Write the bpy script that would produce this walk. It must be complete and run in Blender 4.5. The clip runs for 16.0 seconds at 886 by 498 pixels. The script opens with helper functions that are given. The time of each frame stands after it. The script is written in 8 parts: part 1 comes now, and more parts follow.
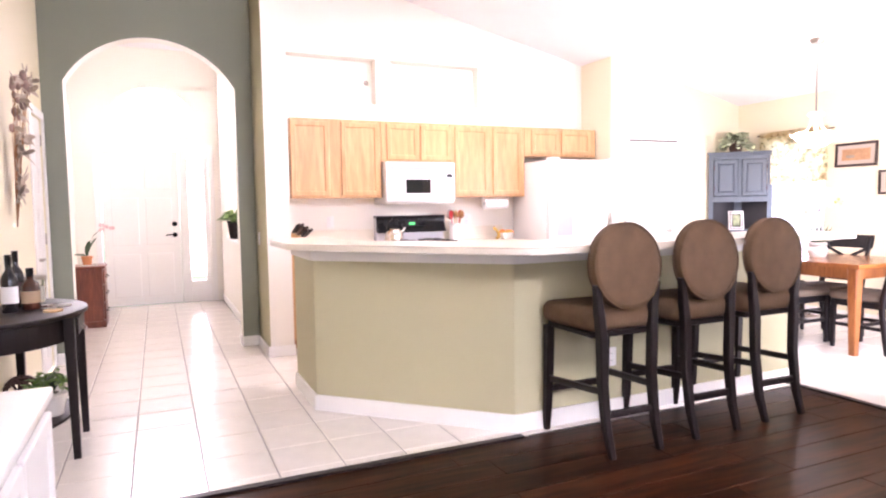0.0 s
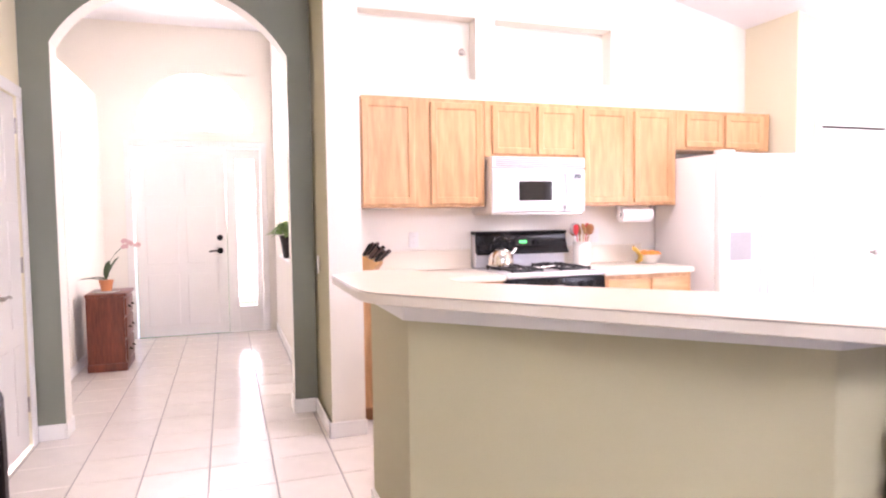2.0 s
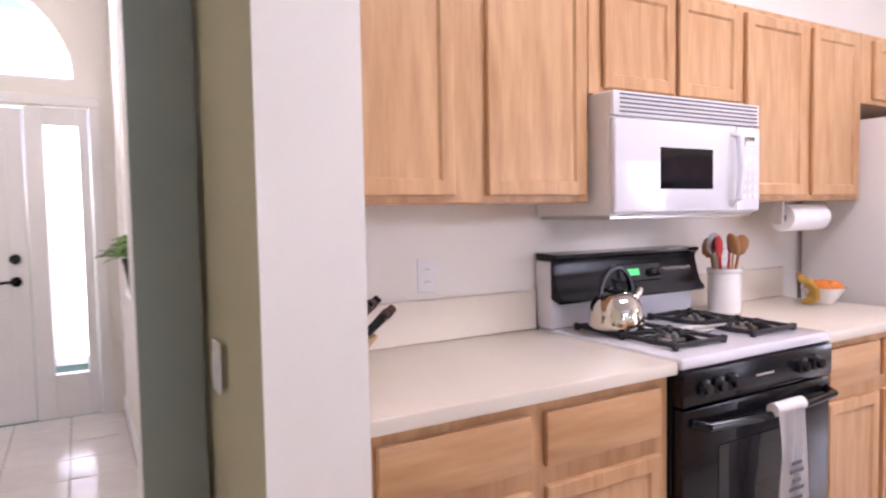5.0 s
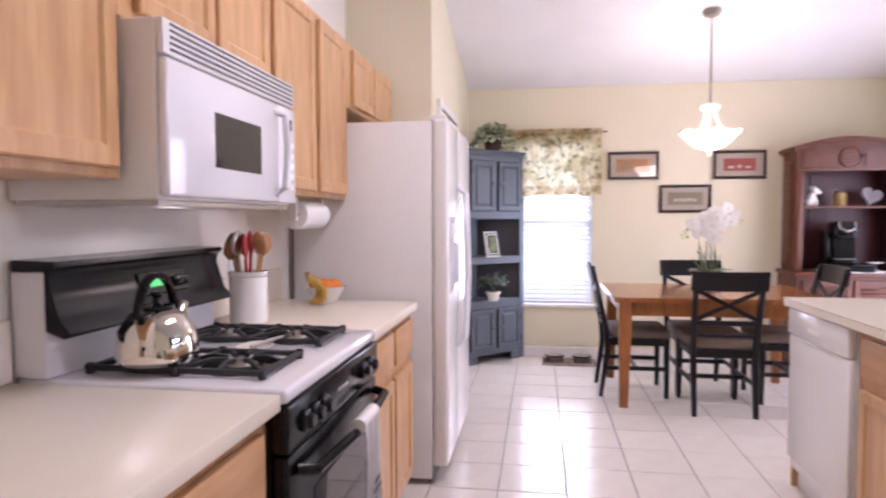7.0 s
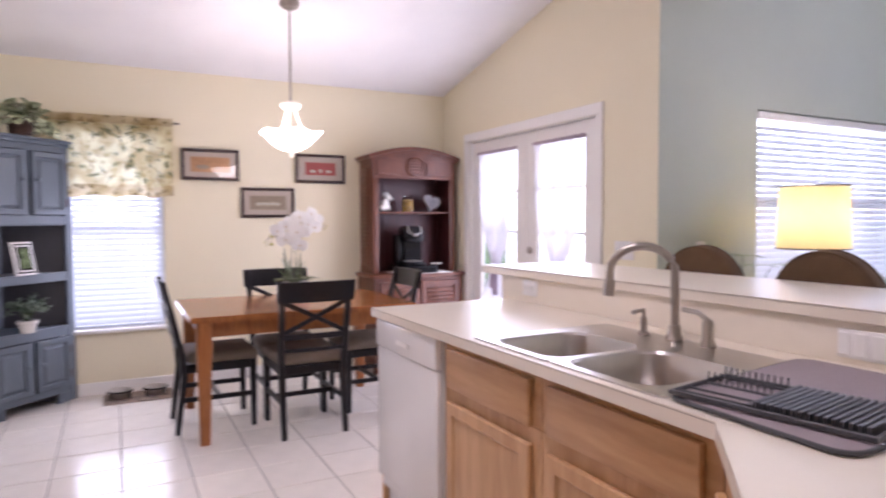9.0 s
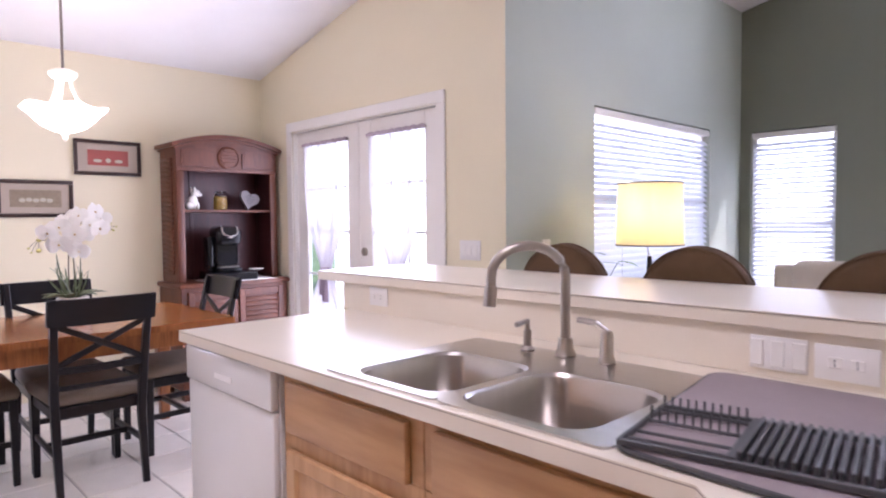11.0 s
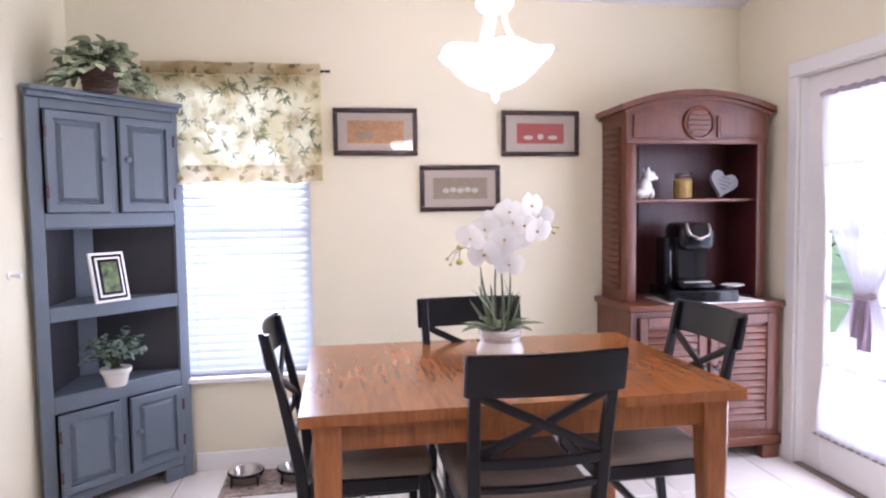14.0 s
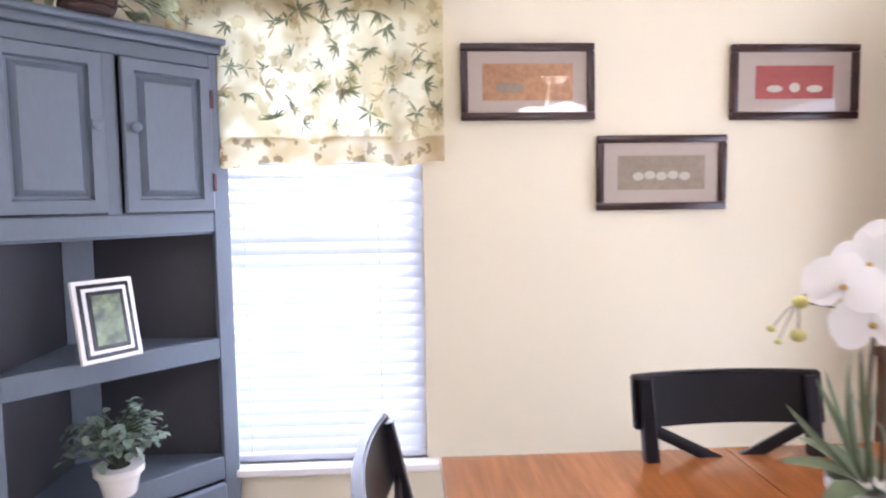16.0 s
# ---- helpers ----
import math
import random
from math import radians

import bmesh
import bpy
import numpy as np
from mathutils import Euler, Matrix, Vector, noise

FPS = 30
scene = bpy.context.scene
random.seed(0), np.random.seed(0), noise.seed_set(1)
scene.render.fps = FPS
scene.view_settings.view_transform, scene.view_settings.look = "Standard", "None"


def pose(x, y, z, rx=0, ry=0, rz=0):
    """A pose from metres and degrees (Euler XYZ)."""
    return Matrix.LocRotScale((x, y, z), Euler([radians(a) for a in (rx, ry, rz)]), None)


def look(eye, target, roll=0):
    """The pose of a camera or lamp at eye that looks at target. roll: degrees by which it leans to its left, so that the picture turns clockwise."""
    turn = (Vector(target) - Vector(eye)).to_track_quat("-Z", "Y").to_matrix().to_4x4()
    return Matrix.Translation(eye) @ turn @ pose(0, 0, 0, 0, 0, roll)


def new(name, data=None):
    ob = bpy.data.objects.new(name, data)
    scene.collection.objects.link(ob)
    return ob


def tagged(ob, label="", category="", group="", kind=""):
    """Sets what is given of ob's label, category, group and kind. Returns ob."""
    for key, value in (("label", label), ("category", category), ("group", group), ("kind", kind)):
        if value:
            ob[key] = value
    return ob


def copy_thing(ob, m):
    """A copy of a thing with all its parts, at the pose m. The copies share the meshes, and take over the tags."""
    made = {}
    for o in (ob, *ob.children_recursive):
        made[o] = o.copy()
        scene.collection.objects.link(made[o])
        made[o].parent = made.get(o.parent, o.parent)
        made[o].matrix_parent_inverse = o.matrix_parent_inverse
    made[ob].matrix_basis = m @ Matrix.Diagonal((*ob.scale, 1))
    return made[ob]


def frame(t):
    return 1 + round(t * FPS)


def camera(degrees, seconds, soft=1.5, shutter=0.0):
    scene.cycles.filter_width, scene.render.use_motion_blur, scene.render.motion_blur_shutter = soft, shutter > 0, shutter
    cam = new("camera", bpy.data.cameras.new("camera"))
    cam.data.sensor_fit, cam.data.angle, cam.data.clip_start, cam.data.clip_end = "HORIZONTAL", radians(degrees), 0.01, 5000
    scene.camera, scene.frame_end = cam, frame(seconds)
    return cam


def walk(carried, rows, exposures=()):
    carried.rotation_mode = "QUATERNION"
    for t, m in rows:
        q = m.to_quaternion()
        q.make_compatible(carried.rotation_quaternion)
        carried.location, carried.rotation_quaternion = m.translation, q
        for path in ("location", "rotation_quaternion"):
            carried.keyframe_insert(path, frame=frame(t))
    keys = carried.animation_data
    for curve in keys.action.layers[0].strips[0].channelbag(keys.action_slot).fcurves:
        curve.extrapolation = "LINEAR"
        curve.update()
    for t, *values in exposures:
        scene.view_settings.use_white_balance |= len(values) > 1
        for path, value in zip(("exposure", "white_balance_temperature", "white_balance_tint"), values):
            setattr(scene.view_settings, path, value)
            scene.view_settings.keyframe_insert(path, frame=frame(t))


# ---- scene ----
cam = camera(69.8, 16.0, 2.1, 0.35)
PATH = [
    (0, (0.117, -0.125, 1.288), (0.934, 1.696, 1.154), -0.9),
    (0.5, (0.244, 0.226, 1.292), (1.034, 2.059, 1.159), -0.9),
    (1, (0.327, 0.676, 1.317), (1.043, 2.539, 1.189), -0.8),
    (1.5, (0.364, 1.172, 1.306), (1.038, 3.052, 1.197), -0.9),
    (2, (0.405, 1.701, 1.329), (1.049, 3.591, 1.222), -0.8),
    (2.5, (0.378, 2.213, 1.326), (0.995, 4.113, 1.224), -0.8),
    (3, (0.44, 2.721, 1.329), (1.048, 4.623, 1.225), -0.8),
    (3.2, (0.467, 2.93, 1.354), (1.075, 4.832, 1.25), -0.6),
    (5.3, (0.75, 4.542, 1.352), (1.921, 6.159, 1.243), -0.9),
    (5.5, (0.786, 4.638, 1.342), (2.089, 6.152, 1.24), -0.8),
    (6, (0.897, 4.832, 1.342), (2.467, 6.067, 1.238), -0.8),
    (6.5, (0.902, 5.001, 1.316), (2.76, 5.733, 1.206), 0.1),
    (7, (0.897, 5.063, 1.295), (2.872, 5.363, 1.198), -0.1),
    (7.5, (0.955, 5.078, 1.291), (2.953, 5.096, 1.198), -0.2),
    (8, (1.113, 5.033, 1.296), (3.096, 4.793, 1.202), -0.3),
    (8.5, (1.313, 4.961, 1.328), (3.239, 4.432, 1.229), -0.4),
    (9, (1.43, 4.939, 1.309), (3.203, 4.018, 1.22), -0.2),
    (9.5, (1.485, 4.99, 1.296), (2.98, 3.665, 1.206), -0.3),
    (9.7, (1.493, 4.994, 1.29), (2.915, 3.59, 1.203), -0.4),
    (11.8, (2.287, 4.649, 1.311), (3.782, 3.324, 1.21), -0.9),
    (12, (2.392, 4.641, 1.328), (3.939, 3.378, 1.224), -0.8),
    (12.5, (2.685, 4.55, 1.333), (4.385, 3.502, 1.226), -0.9),
    (13, (2.961, 4.453, 1.35), (4.82, 3.723, 1.242), -0.9),
    (13.5, (3.181, 4.427, 1.332), (5.128, 3.988, 1.218), -0.9),
    (14, (3.44, 4.431, 1.347), (5.41, 4.111, 1.225), -0.8),
    (14.5, (3.753, 4.442, 1.357), (5.728, 4.161, 1.226), -0.8),
    (15, (4.072, 4.444, 1.369), (6.059, 4.252, 1.239), -0.9),
    (15.5, (4.396, 4.505, 1.381), (6.387, 4.383, 1.235), -0.8),
    (16, (4.744, 4.63, 1.385), (6.738, 4.523, 1.229), -0.8),
]

# ---- world and light ----
EXPO = [(0.0, 3.0, 6250, 34), (2.0, 2.88, 6200, 36), (3.2, 2.68, 6150, 37), (5.3, 2.12, 5850, 32), (6.3, 2.02, 5950, 31), (7.0, 1.88, 5950, 34), (8.0, 1.7, 5950, 34), (9.0, 1.72, 5900, 33), (9.7, 1.8, 5850, 33), (12.0, 1.87, 5650, 31), (13.4, 1.8, 5600, 28), (14.2, 2.05, 5600, 28), (16.0, 2.13, 5650, 26)]
walk(cam, [(t, look(eye, target, roll)) for t, eye, target, roll in PATH], EXPO)
SUN_EL, SUN_AZ = 50.0, 200.0
world = bpy.data.worlds.new("world")
scene.world = world
world.use_nodes = True
wn = world.node_tree.nodes
sky = wn.new("ShaderNodeTexSky")
sky.sky_type = "NISHITA"
sky.sun_disc = False
sky.sun_elevation, sky.sun_rotation = radians(SUN_EL), radians(SUN_AZ)
world.node_tree.links.new(sky.outputs[0], wn["Background"].inputs[0])
wn["Background"].inputs[1].default_value = 0.13
sun_data = bpy.data.lights.new("sun", "SUN")
sun_data.energy, sun_data.angle, sun_data.color = 3.0, radians(0.5), (1.0, 0.95, 0.87)
sun_lamp = new("sun", sun_data)
sun_dir = Vector((math.sin(radians(SUN_AZ)) * math.cos(radians(SUN_EL)), math.cos(radians(SUN_AZ)) * math.cos(radians(SUN_EL)), math.sin(radians(SUN_EL))))
sun_lamp.matrix_world = look(sun_dir * 20, (0, 0, 0))


DAY, SOUTH_FACE = 0.17, 2.11


def area_lamp(name, eye, target, w, h, power, color=(0.93, 0.97, 1.0)):
    """A flat lamp: sky light in an opening of the house, and the kitchen lamps."""
    d = bpy.data.lights.new(name, "AREA")
    d.shape, d.size, d.size_y, d.energy, d.color = "RECTANGLE", w, h, power * DAY, color
    ob = new(name, d)
    ob.matrix_world = look(eye, target)
    return ob


def bulb(name, place, power, size, color):
    d = bpy.data.lights.new(name, "POINT")
    d.energy, d.shadow_soft_size, d.color = power * 0.25, size, color
    ob = new(name, d)
    ob.location = place
    return ob


area_lamp("light_french_doors", (5.52, SOUTH_FACE + 0.012, 1.03), (5.52, 6, 1.03), 1.6, 1.85, 58)
# extra lamp added outside to brighten the door sheers from behind
area_lamp("light_sheer_fill", (5.52, 1.75, 1.05), (5.52, 5, 1.0), 1.6, 1.8, 45)
area_lamp("light_dining_window", (7.12, 4.95, 1.3), (3, 4.95, 1.2), 0.95, 1.4, 65)
area_lamp("light_dining_blind", (6.85, 4.95, 1.0), (3, 4.95, 0.9), 0.68, 0.95, 14)
area_lamp("light_living_east", (4.45, 0.38, 1.4), (0, 0.38, 1.2), 1.75, 1.2, 42)
area_lamp("light_living_south_a", (3.72, -1.42, 1.25), (3.72, 5, 1.2), 0.7, 1.6, 24)
area_lamp("light_living_south_b", (2.3, -1.42, 1.25), (2.3, 5, 1.2), 0.95, 1.6, 30)
# lamp for the unseen third south window, added beside the other two
area_lamp("light_living_south_unseen", (0.6, -1.42, 1.25), (0.6, 5, 1.2), 1.5, 1.6, 40)
area_lamp("light_clerestory", (1.75, -1.42, 3.0), (1.75, 5, 2.2), 2.4, 0.95, 85)
area_lamp("light_transom", (0.11, 9.75, 2.55), (0.11, 5, 1.6), 1.2, 0.6, 76, (1.0, 0.96, 0.90))
area_lamp("light_sidelight", (0.65, 9.75, 1.2), (0.65, 5, 1.0), 0.25, 1.7, 18, (1.0, 0.96, 0.90))
# added lamp behind an unseen window, brightening side room and hall
area_lamp("light_side_room_added", (3.4, 7.9, 1.6), (0, 7.9, 1.4), 1.6, 1.4, 82, (1.0, 0.96, 0.86))
bulb("bulb_pendant", (5.7, 3.865, 1.87), 5, 0.07, (1.0, 0.92, 0.80))
# lamp of an unseen fixture, added for the kitchen's brightness
area_lamp("light_kitchen_added", (2.75, 4.62, 3.22), (2.75, 4.62, 0), 1.15, 0.32, 54, (1.0, 0.95, 0.88))
area_lamp("light_under_microwave", (2.58, 6.1, 1.32), (2.58, 6.0, 0.9), 0.12, 0.06, 0.8, (1.0, 0.93, 0.82))
bulb("bulb_table_lamp", (3.75, 1.27, 1.32), 8, 0.05, (1.0, 0.78, 0.42))

# ---- materials ----


def mat(name, color, rough=0.5, metal=0.0, var=0.08, scale=4.0, fine=60.0, bump=0.05, spec=0.5, stretch=(1, 1, 1), trans=0.0, emit=None, power=0.0, coat=0.0, per_piece=0.0):
    """A surface with colour variation at two scales and fine relief."""
    m = bpy.data.materials.new(name)
    m.use_nodes = True
    nt = m.node_tree
    n, l = nt.nodes, nt.links
    b = n["Principled BSDF"]
    b.inputs["Roughness"].default_value = rough
    b.inputs["Metallic"].default_value = metal
    b.inputs["Specular IOR Level"].default_value = spec
    b.inputs["Transmission Weight"].default_value = trans
    b.inputs["Coat Weight"].default_value = coat
    b.inputs["Coat Roughness"].default_value = 0.12
    tc = n.new("ShaderNodeTexCoord")
    mp = n.new("ShaderNodeMapping")
    mp.inputs["Scale"].default_value = stretch
    l.new(tc.outputs["Object"], mp.inputs[0])
    big = n.new("ShaderNodeTexNoise")
    big.inputs["Scale"].default_value = scale
    big.inputs["Detail"].default_value = 4
    small = n.new("ShaderNodeTexNoise")
    small.inputs["Scale"].default_value = fine
    small.inputs["Detail"].default_value = 3
    l.new(mp.outputs[0], big.inputs[0])
    l.new(mp.outputs[0], small.inputs[0])
    add = n.new("ShaderNodeMath")
    add.operation = "MULTIPLY_ADD"
    add.inputs[1].default_value = 0.65
    l.new(big.outputs[0], add.inputs[0])
    half = n.new("ShaderNodeMath")
    half.operation = "MULTIPLY"
    half.inputs[1].default_value = 0.35
    l.new(small.outputs[0], half.inputs[0])
    l.new(half.outputs[0], add.inputs[2])
    ramp = n.new("ShaderNodeValToRGB")
    ramp.color_ramp.elements[0].position, ramp.color_ramp.elements[1].position = 0.3, 0.7
    lo, hi = [max(0.0, c * (1 - var)) for c in color], [min(1.0, c * (1 + var)) for c in color]
    ramp.color_ramp.elements[0].color, ramp.color_ramp.elements[1].color = (*lo, 1), (*hi, 1)
    l.new(add.outputs[0], ramp.inputs[0])
    out = ramp.outputs[0]
    if per_piece:
        info = n.new("ShaderNodeObjectInfo")
        hsv = n.new("ShaderNodeHueSaturation")
        ma = n.new("ShaderNodeMath")
        ma.operation = "MULTIPLY_ADD"
        ma.inputs[1].default_value, ma.inputs[2].default_value = per_piece, 1 - per_piece / 2
        l.new(info.outputs["Random"], ma.inputs[0])
        l.new(ma.outputs[0], hsv.inputs["Value"])
        l.new(out, hsv.inputs["Color"])
        out = hsv.outputs[0]
    l.new(out, b.inputs["Base Color"])
    if bump:
        bp = n.new("ShaderNodeBump")
        bp.inputs["Strength"].default_value = bump
        bp.inputs["Distance"].default_value = 0.004
        l.new(small.outputs[0], bp.inputs["Height"])
        l.new(bp.outputs[0], b.inputs["Normal"])
    if emit:
        b.inputs["Emission Color"].default_value = (*emit, 1)
        b.inputs["Emission Strength"].default_value = power
    return m


def wood(name, dark, light, rough=0.4, axis="Z", scale=7.0, coat=0.0, bump=0.06, per_piece=0.0, streak=14.0, spec=0.5, flame=0.0):
    """Wood with long grain along one axis and soft cathedral figure."""
    m = bpy.data.materials.new(name)
    m.use_nodes = True
    nt = m.node_tree
    n, l = nt.nodes, nt.links
    b = n["Principled BSDF"]
    b.inputs["Roughness"].default_value = rough
    b.inputs["Coat Weight"].default_value = coat
    b.inputs["Coat Roughness"].default_value = 0.15
    b.inputs["Specular IOR Level"].default_value = spec
    tc = n.new("ShaderNodeTexCoord")
    info = n.new("ShaderNodeObjectInfo")
    shift = n.new("ShaderNodeVectorMath")
    shift.operation = "MULTIPLY_ADD"
    shift.inputs[1].default_value = (1, 1, 1)
    comb = n.new("ShaderNodeCombineXYZ")
    mul = n.new("ShaderNodeMath")
    mul.operation = "MULTIPLY"
    mul.inputs[1].default_value = 37.0
    l.new(info.outputs["Random"], mul.inputs[0])
    for i in range(3):
        l.new(mul.outputs[0], comb.inputs[i])
    l.new(tc.outputs["Object"], shift.inputs[0])
    l.new(comb.outputs[0], shift.inputs[2])
    mp = n.new("ShaderNodeMapping")
    sc = {"X": (0.12, 1, 1), "Y": (1, 0.12, 1), "Z": (1, 1, 0.12)}[axis]
    mp.inputs["Scale"].default_value = sc
    l.new(shift.outputs[0], mp.inputs[0])
    big = n.new("ShaderNodeTexNoise")
    big.inputs["Scale"].default_value, big.inputs["Detail"].default_value, big.inputs["Distortion"].default_value = scale, 5, 1.2
    fine = n.new("ShaderNodeTexNoise")
    fine.inputs["Scale"].default_value, fine.inputs["Detail"].default_value = scale * streak, 3
    l.new(mp.outputs[0], big.inputs[0])
    l.new(mp.outputs[0], fine.inputs[0])
    mix = n.new("ShaderNodeMath")
    mix.operation = "MULTIPLY_ADD"
    mix.inputs[1].default_value = 0.45
    hf = n.new("ShaderNodeMath")
    hf.operation = "MULTIPLY"
    hf.inputs[1].default_value = 0.55
    l.new(big.outputs[0], hf.inputs[0])
    l.new(fine.outputs[0], mix.inputs[0])
    l.new(hf.outputs[0], mix.inputs[2])
    ramp = n.new("ShaderNodeValToRGB")
    ramp.color_ramp.elements[0].position, ramp.color_ramp.elements[1].position = 0.35, 0.65
    ramp.color_ramp.elements[0].color, ramp.color_ramp.elements[1].color = (*dark, 1), (*light, 1)
    l.new(mix.outputs[0], ramp.inputs[0])
    out = ramp.outputs[0]
    if flame:
        # broad cathedral figure: growth rings cut at a slant, bent by slow noise
        low = n.new("ShaderNodeMapping")
        low.inputs["Scale"].default_value = [3.0 * k if k == 1 else 7.0 * k for k in sc]
        l.new(shift.outputs[0], low.inputs[0])
        ring = n.new("ShaderNodeTexWave")
        ring.wave_type, ring.rings_direction = "RINGS", "SPHERICAL"
        ring.inputs["Scale"].default_value, ring.inputs["Distortion"].default_value = 1.6, 9.0
        ring.inputs["Detail"].default_value, ring.inputs["Detail Scale"].default_value = 3.0, 0.9
        l.new(low.outputs[0], ring.inputs[0])
        fig = n.new("ShaderNodeMix")
        fig.data_type, fig.blend_type = "RGBA", "MULTIPLY"
        fr_ = n.new("ShaderNodeValToRGB")
        fr_.color_ramp.elements[0].color, fr_.color_ramp.elements[1].color = (0.80, 0.74, 0.68, 1), (1, 1, 1, 1)
        l.new(ring.outputs[0], fr_.inputs[0])
        fig.inputs[0].default_value = flame
        l.new(out, fig.inputs[6])
        l.new(fr_.outputs[0], fig.inputs[7])
        out = fig.outputs[2]
    if per_piece:
        hsv = n.new("ShaderNodeHueSaturation")
        ma = n.new("ShaderNodeMath")
        ma.operation = "MULTIPLY_ADD"
        ma.inputs[1].default_value, ma.inputs[2].default_value = per_piece, 1 - per_piece / 2
        l.new(info.outputs["Random"], ma.inputs[0])
        l.new(ma.outputs[0], hsv.inputs["Value"])
        l.new(out, hsv.inputs["Color"])
        out = hsv.outputs[0]
    l.new(out, b.inputs["Base Color"])
    bp = n.new("ShaderNodeBump")
    bp.inputs["Strength"].default_value, bp.inputs["Distance"].default_value = bump, 0.003
    l.new(fine.outputs[0], bp.inputs["Height"])
    l.new(bp.outputs[0], b.inputs["Normal"])
    return m


def see_through(name, color, amount, rough=0.8):
    """Thin cloth or plastic that lets light through: diffuse and translucent mixed."""
    m = bpy.data.materials.new(name)
    m.use_nodes = True
    n, l = m.node_tree.nodes, m.node_tree.links
    d, t, mx = n.new("ShaderNodeBsdfDiffuse"), n.new("ShaderNodeBsdfTranslucent"), n.new("ShaderNodeMixShader")
    tc, nz, ramp = n.new("ShaderNodeTexCoord"), n.new("ShaderNodeTexNoise"), n.new("ShaderNodeValToRGB")
    nz.inputs["Scale"].default_value = 30
    ramp.color_ramp.elements[0].color = (*[c * 0.93 for c in color], 1)
    ramp.color_ramp.elements[1].color = (*color, 1)
    l.new(tc.outputs["Object"], nz.inputs[0])
    l.new(nz.outputs[0], ramp.inputs[0])
    l.new(ramp.outputs[0], d.inputs[0])
    l.new(ramp.outputs[0], t.inputs[0])
    mx.inputs[0].default_value = amount
    l.new(d.outputs[0], mx.inputs[1])
    l.new(t.outputs[0], mx.inputs[2])
    l.new(mx.outputs[0], n["Material Output"].inputs[0])
    return m


def net(name, color, clear):
    """Open-weave cloth: part clear, part diffuse and translucent."""
    m = see_through(name, color, 0.75)
    n, l = m.node_tree.nodes, m.node_tree.links
    old = n["Material Output"].inputs[0].links[0].from_socket
    tr, mx = n.new("ShaderNodeBsdfTransparent"), n.new("ShaderNodeMixShader")
    mx.inputs[0].default_value = clear
    l.new(old, mx.inputs[1])
    l.new(tr.outputs[0], mx.inputs[2])
    l.new(mx.outputs[0], n["Material Output"].inputs[0])
    return m


def glass(name, color=(1, 1, 1), rough=0.0):
    m = bpy.data.materials.new(name)
    m.use_nodes = True
    b = m.node_tree.nodes["Principled BSDF"]
    b.inputs["Base Color"].default_value = (*color, 1)
    b.inputs["Transmission Weight"].default_value = 1.0
    b.inputs["Roughness"].default_value = rough
    b.inputs["IOR"].default_value = 1.45
    return m


CREAM = mat("paint_cream", (0.80, 0.735, 0.55), 0.75, var=0.025, scale=1.5, fine=180, bump=0.08)
WHITEWALL = mat("paint_warm_white", (0.85, 0.812, 0.735), 0.75, var=0.02, scale=1.5, fine=180, bump=0.08)
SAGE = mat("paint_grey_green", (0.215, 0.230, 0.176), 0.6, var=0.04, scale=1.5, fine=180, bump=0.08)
# the east wall's stronger light is put into this lighter grey-green
SAGE_LIT = mat("paint_grey_green_lit", (0.49, 0.54, 0.465), 0.6, var=0.04, scale=1.5, fine=180, bump=0.08)
OLIVE = mat("paint_pale_olive", (0.49, 0.455, 0.285), 0.7, var=0.03, scale=1.5, fine=180, bump=0.08)
CEIL = mat("ceiling_white", (0.84, 0.83, 0.84), 0.85, var=0.03, scale=3, fine=110, bump=0.35)
TRIM = mat("trim_white", (0.84, 0.82, 0.79), 0.4, var=0.015, bump=0.01)
TILE = mat("tile_glazed_beige", (0.77, 0.715, 0.65), 0.18, var=0.05, scale=9, fine=90, bump=0.015, per_piece=0.05)
GROUT = mat("grout_grey", (0.33, 0.31, 0.29), 0.9, var=0.12, scale=8)
PLANK = wood("laminate_dark", (0.002, 0.001, 0.0007), (0.055, 0.018, 0.007), 0.30, "X", 8.0, per_piece=0.5, streak=4.0, spec=0.06)
MAPLE = wood("cabinet_maple", (0.53, 0.295, 0.13), (0.68, 0.42, 0.21), 0.36, "Z", 9.0, streak=6.0, flame=0.45)
MAPLE_X = wood("cabinet_maple_wide", (0.53, 0.29, 0.125), (0.67, 0.405, 0.20), 0.38, "X", 8.0, streak=6.0, flame=0.45)
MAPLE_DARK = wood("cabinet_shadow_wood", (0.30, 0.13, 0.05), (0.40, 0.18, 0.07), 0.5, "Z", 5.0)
LAMINATE = mat("counter_laminate", (0.79, 0.715, 0.60), 0.28, var=0.03, scale=6, fine=240, bump=0.02)
APPL = mat("appliance_white", (0.80, 0.785, 0.77), 0.22, var=0.015, fine=140, bump=0.03, coat=0.2)
APPL_GLOSS = mat("appliance_gloss_white", (0.76, 0.755, 0.79), 0.06, var=0.01, bump=0, coat=0.5)
BLACK = mat("enamel_black", (0.008, 0.008, 0.010), 0.18, var=0.2, bump=0.01, spec=0.32)
BLACKGLASS = mat("oven_glass", (0.01, 0.01, 0.012), 0.05, var=0.1, bump=0)
IRON = mat("cast_iron", (0.02, 0.02, 0.021), 0.55, var=0.3, fine=200, bump=0.2)
STEEL = mat("brushed_steel", (0.56, 0.53, 0.50), 0.28, 1.0, var=0.05, fine=150, bump=0.03, stretch=(1, 12, 1))
CHROME = mat("polished_steel", (0.74, 0.70, 0.63), 0.07, 1.0, var=0.03, bump=0)
NICKEL = mat("satin_nickel", (0.42, 0.38, 0.34), 0.28, 1.0, var=0.05, bump=0)
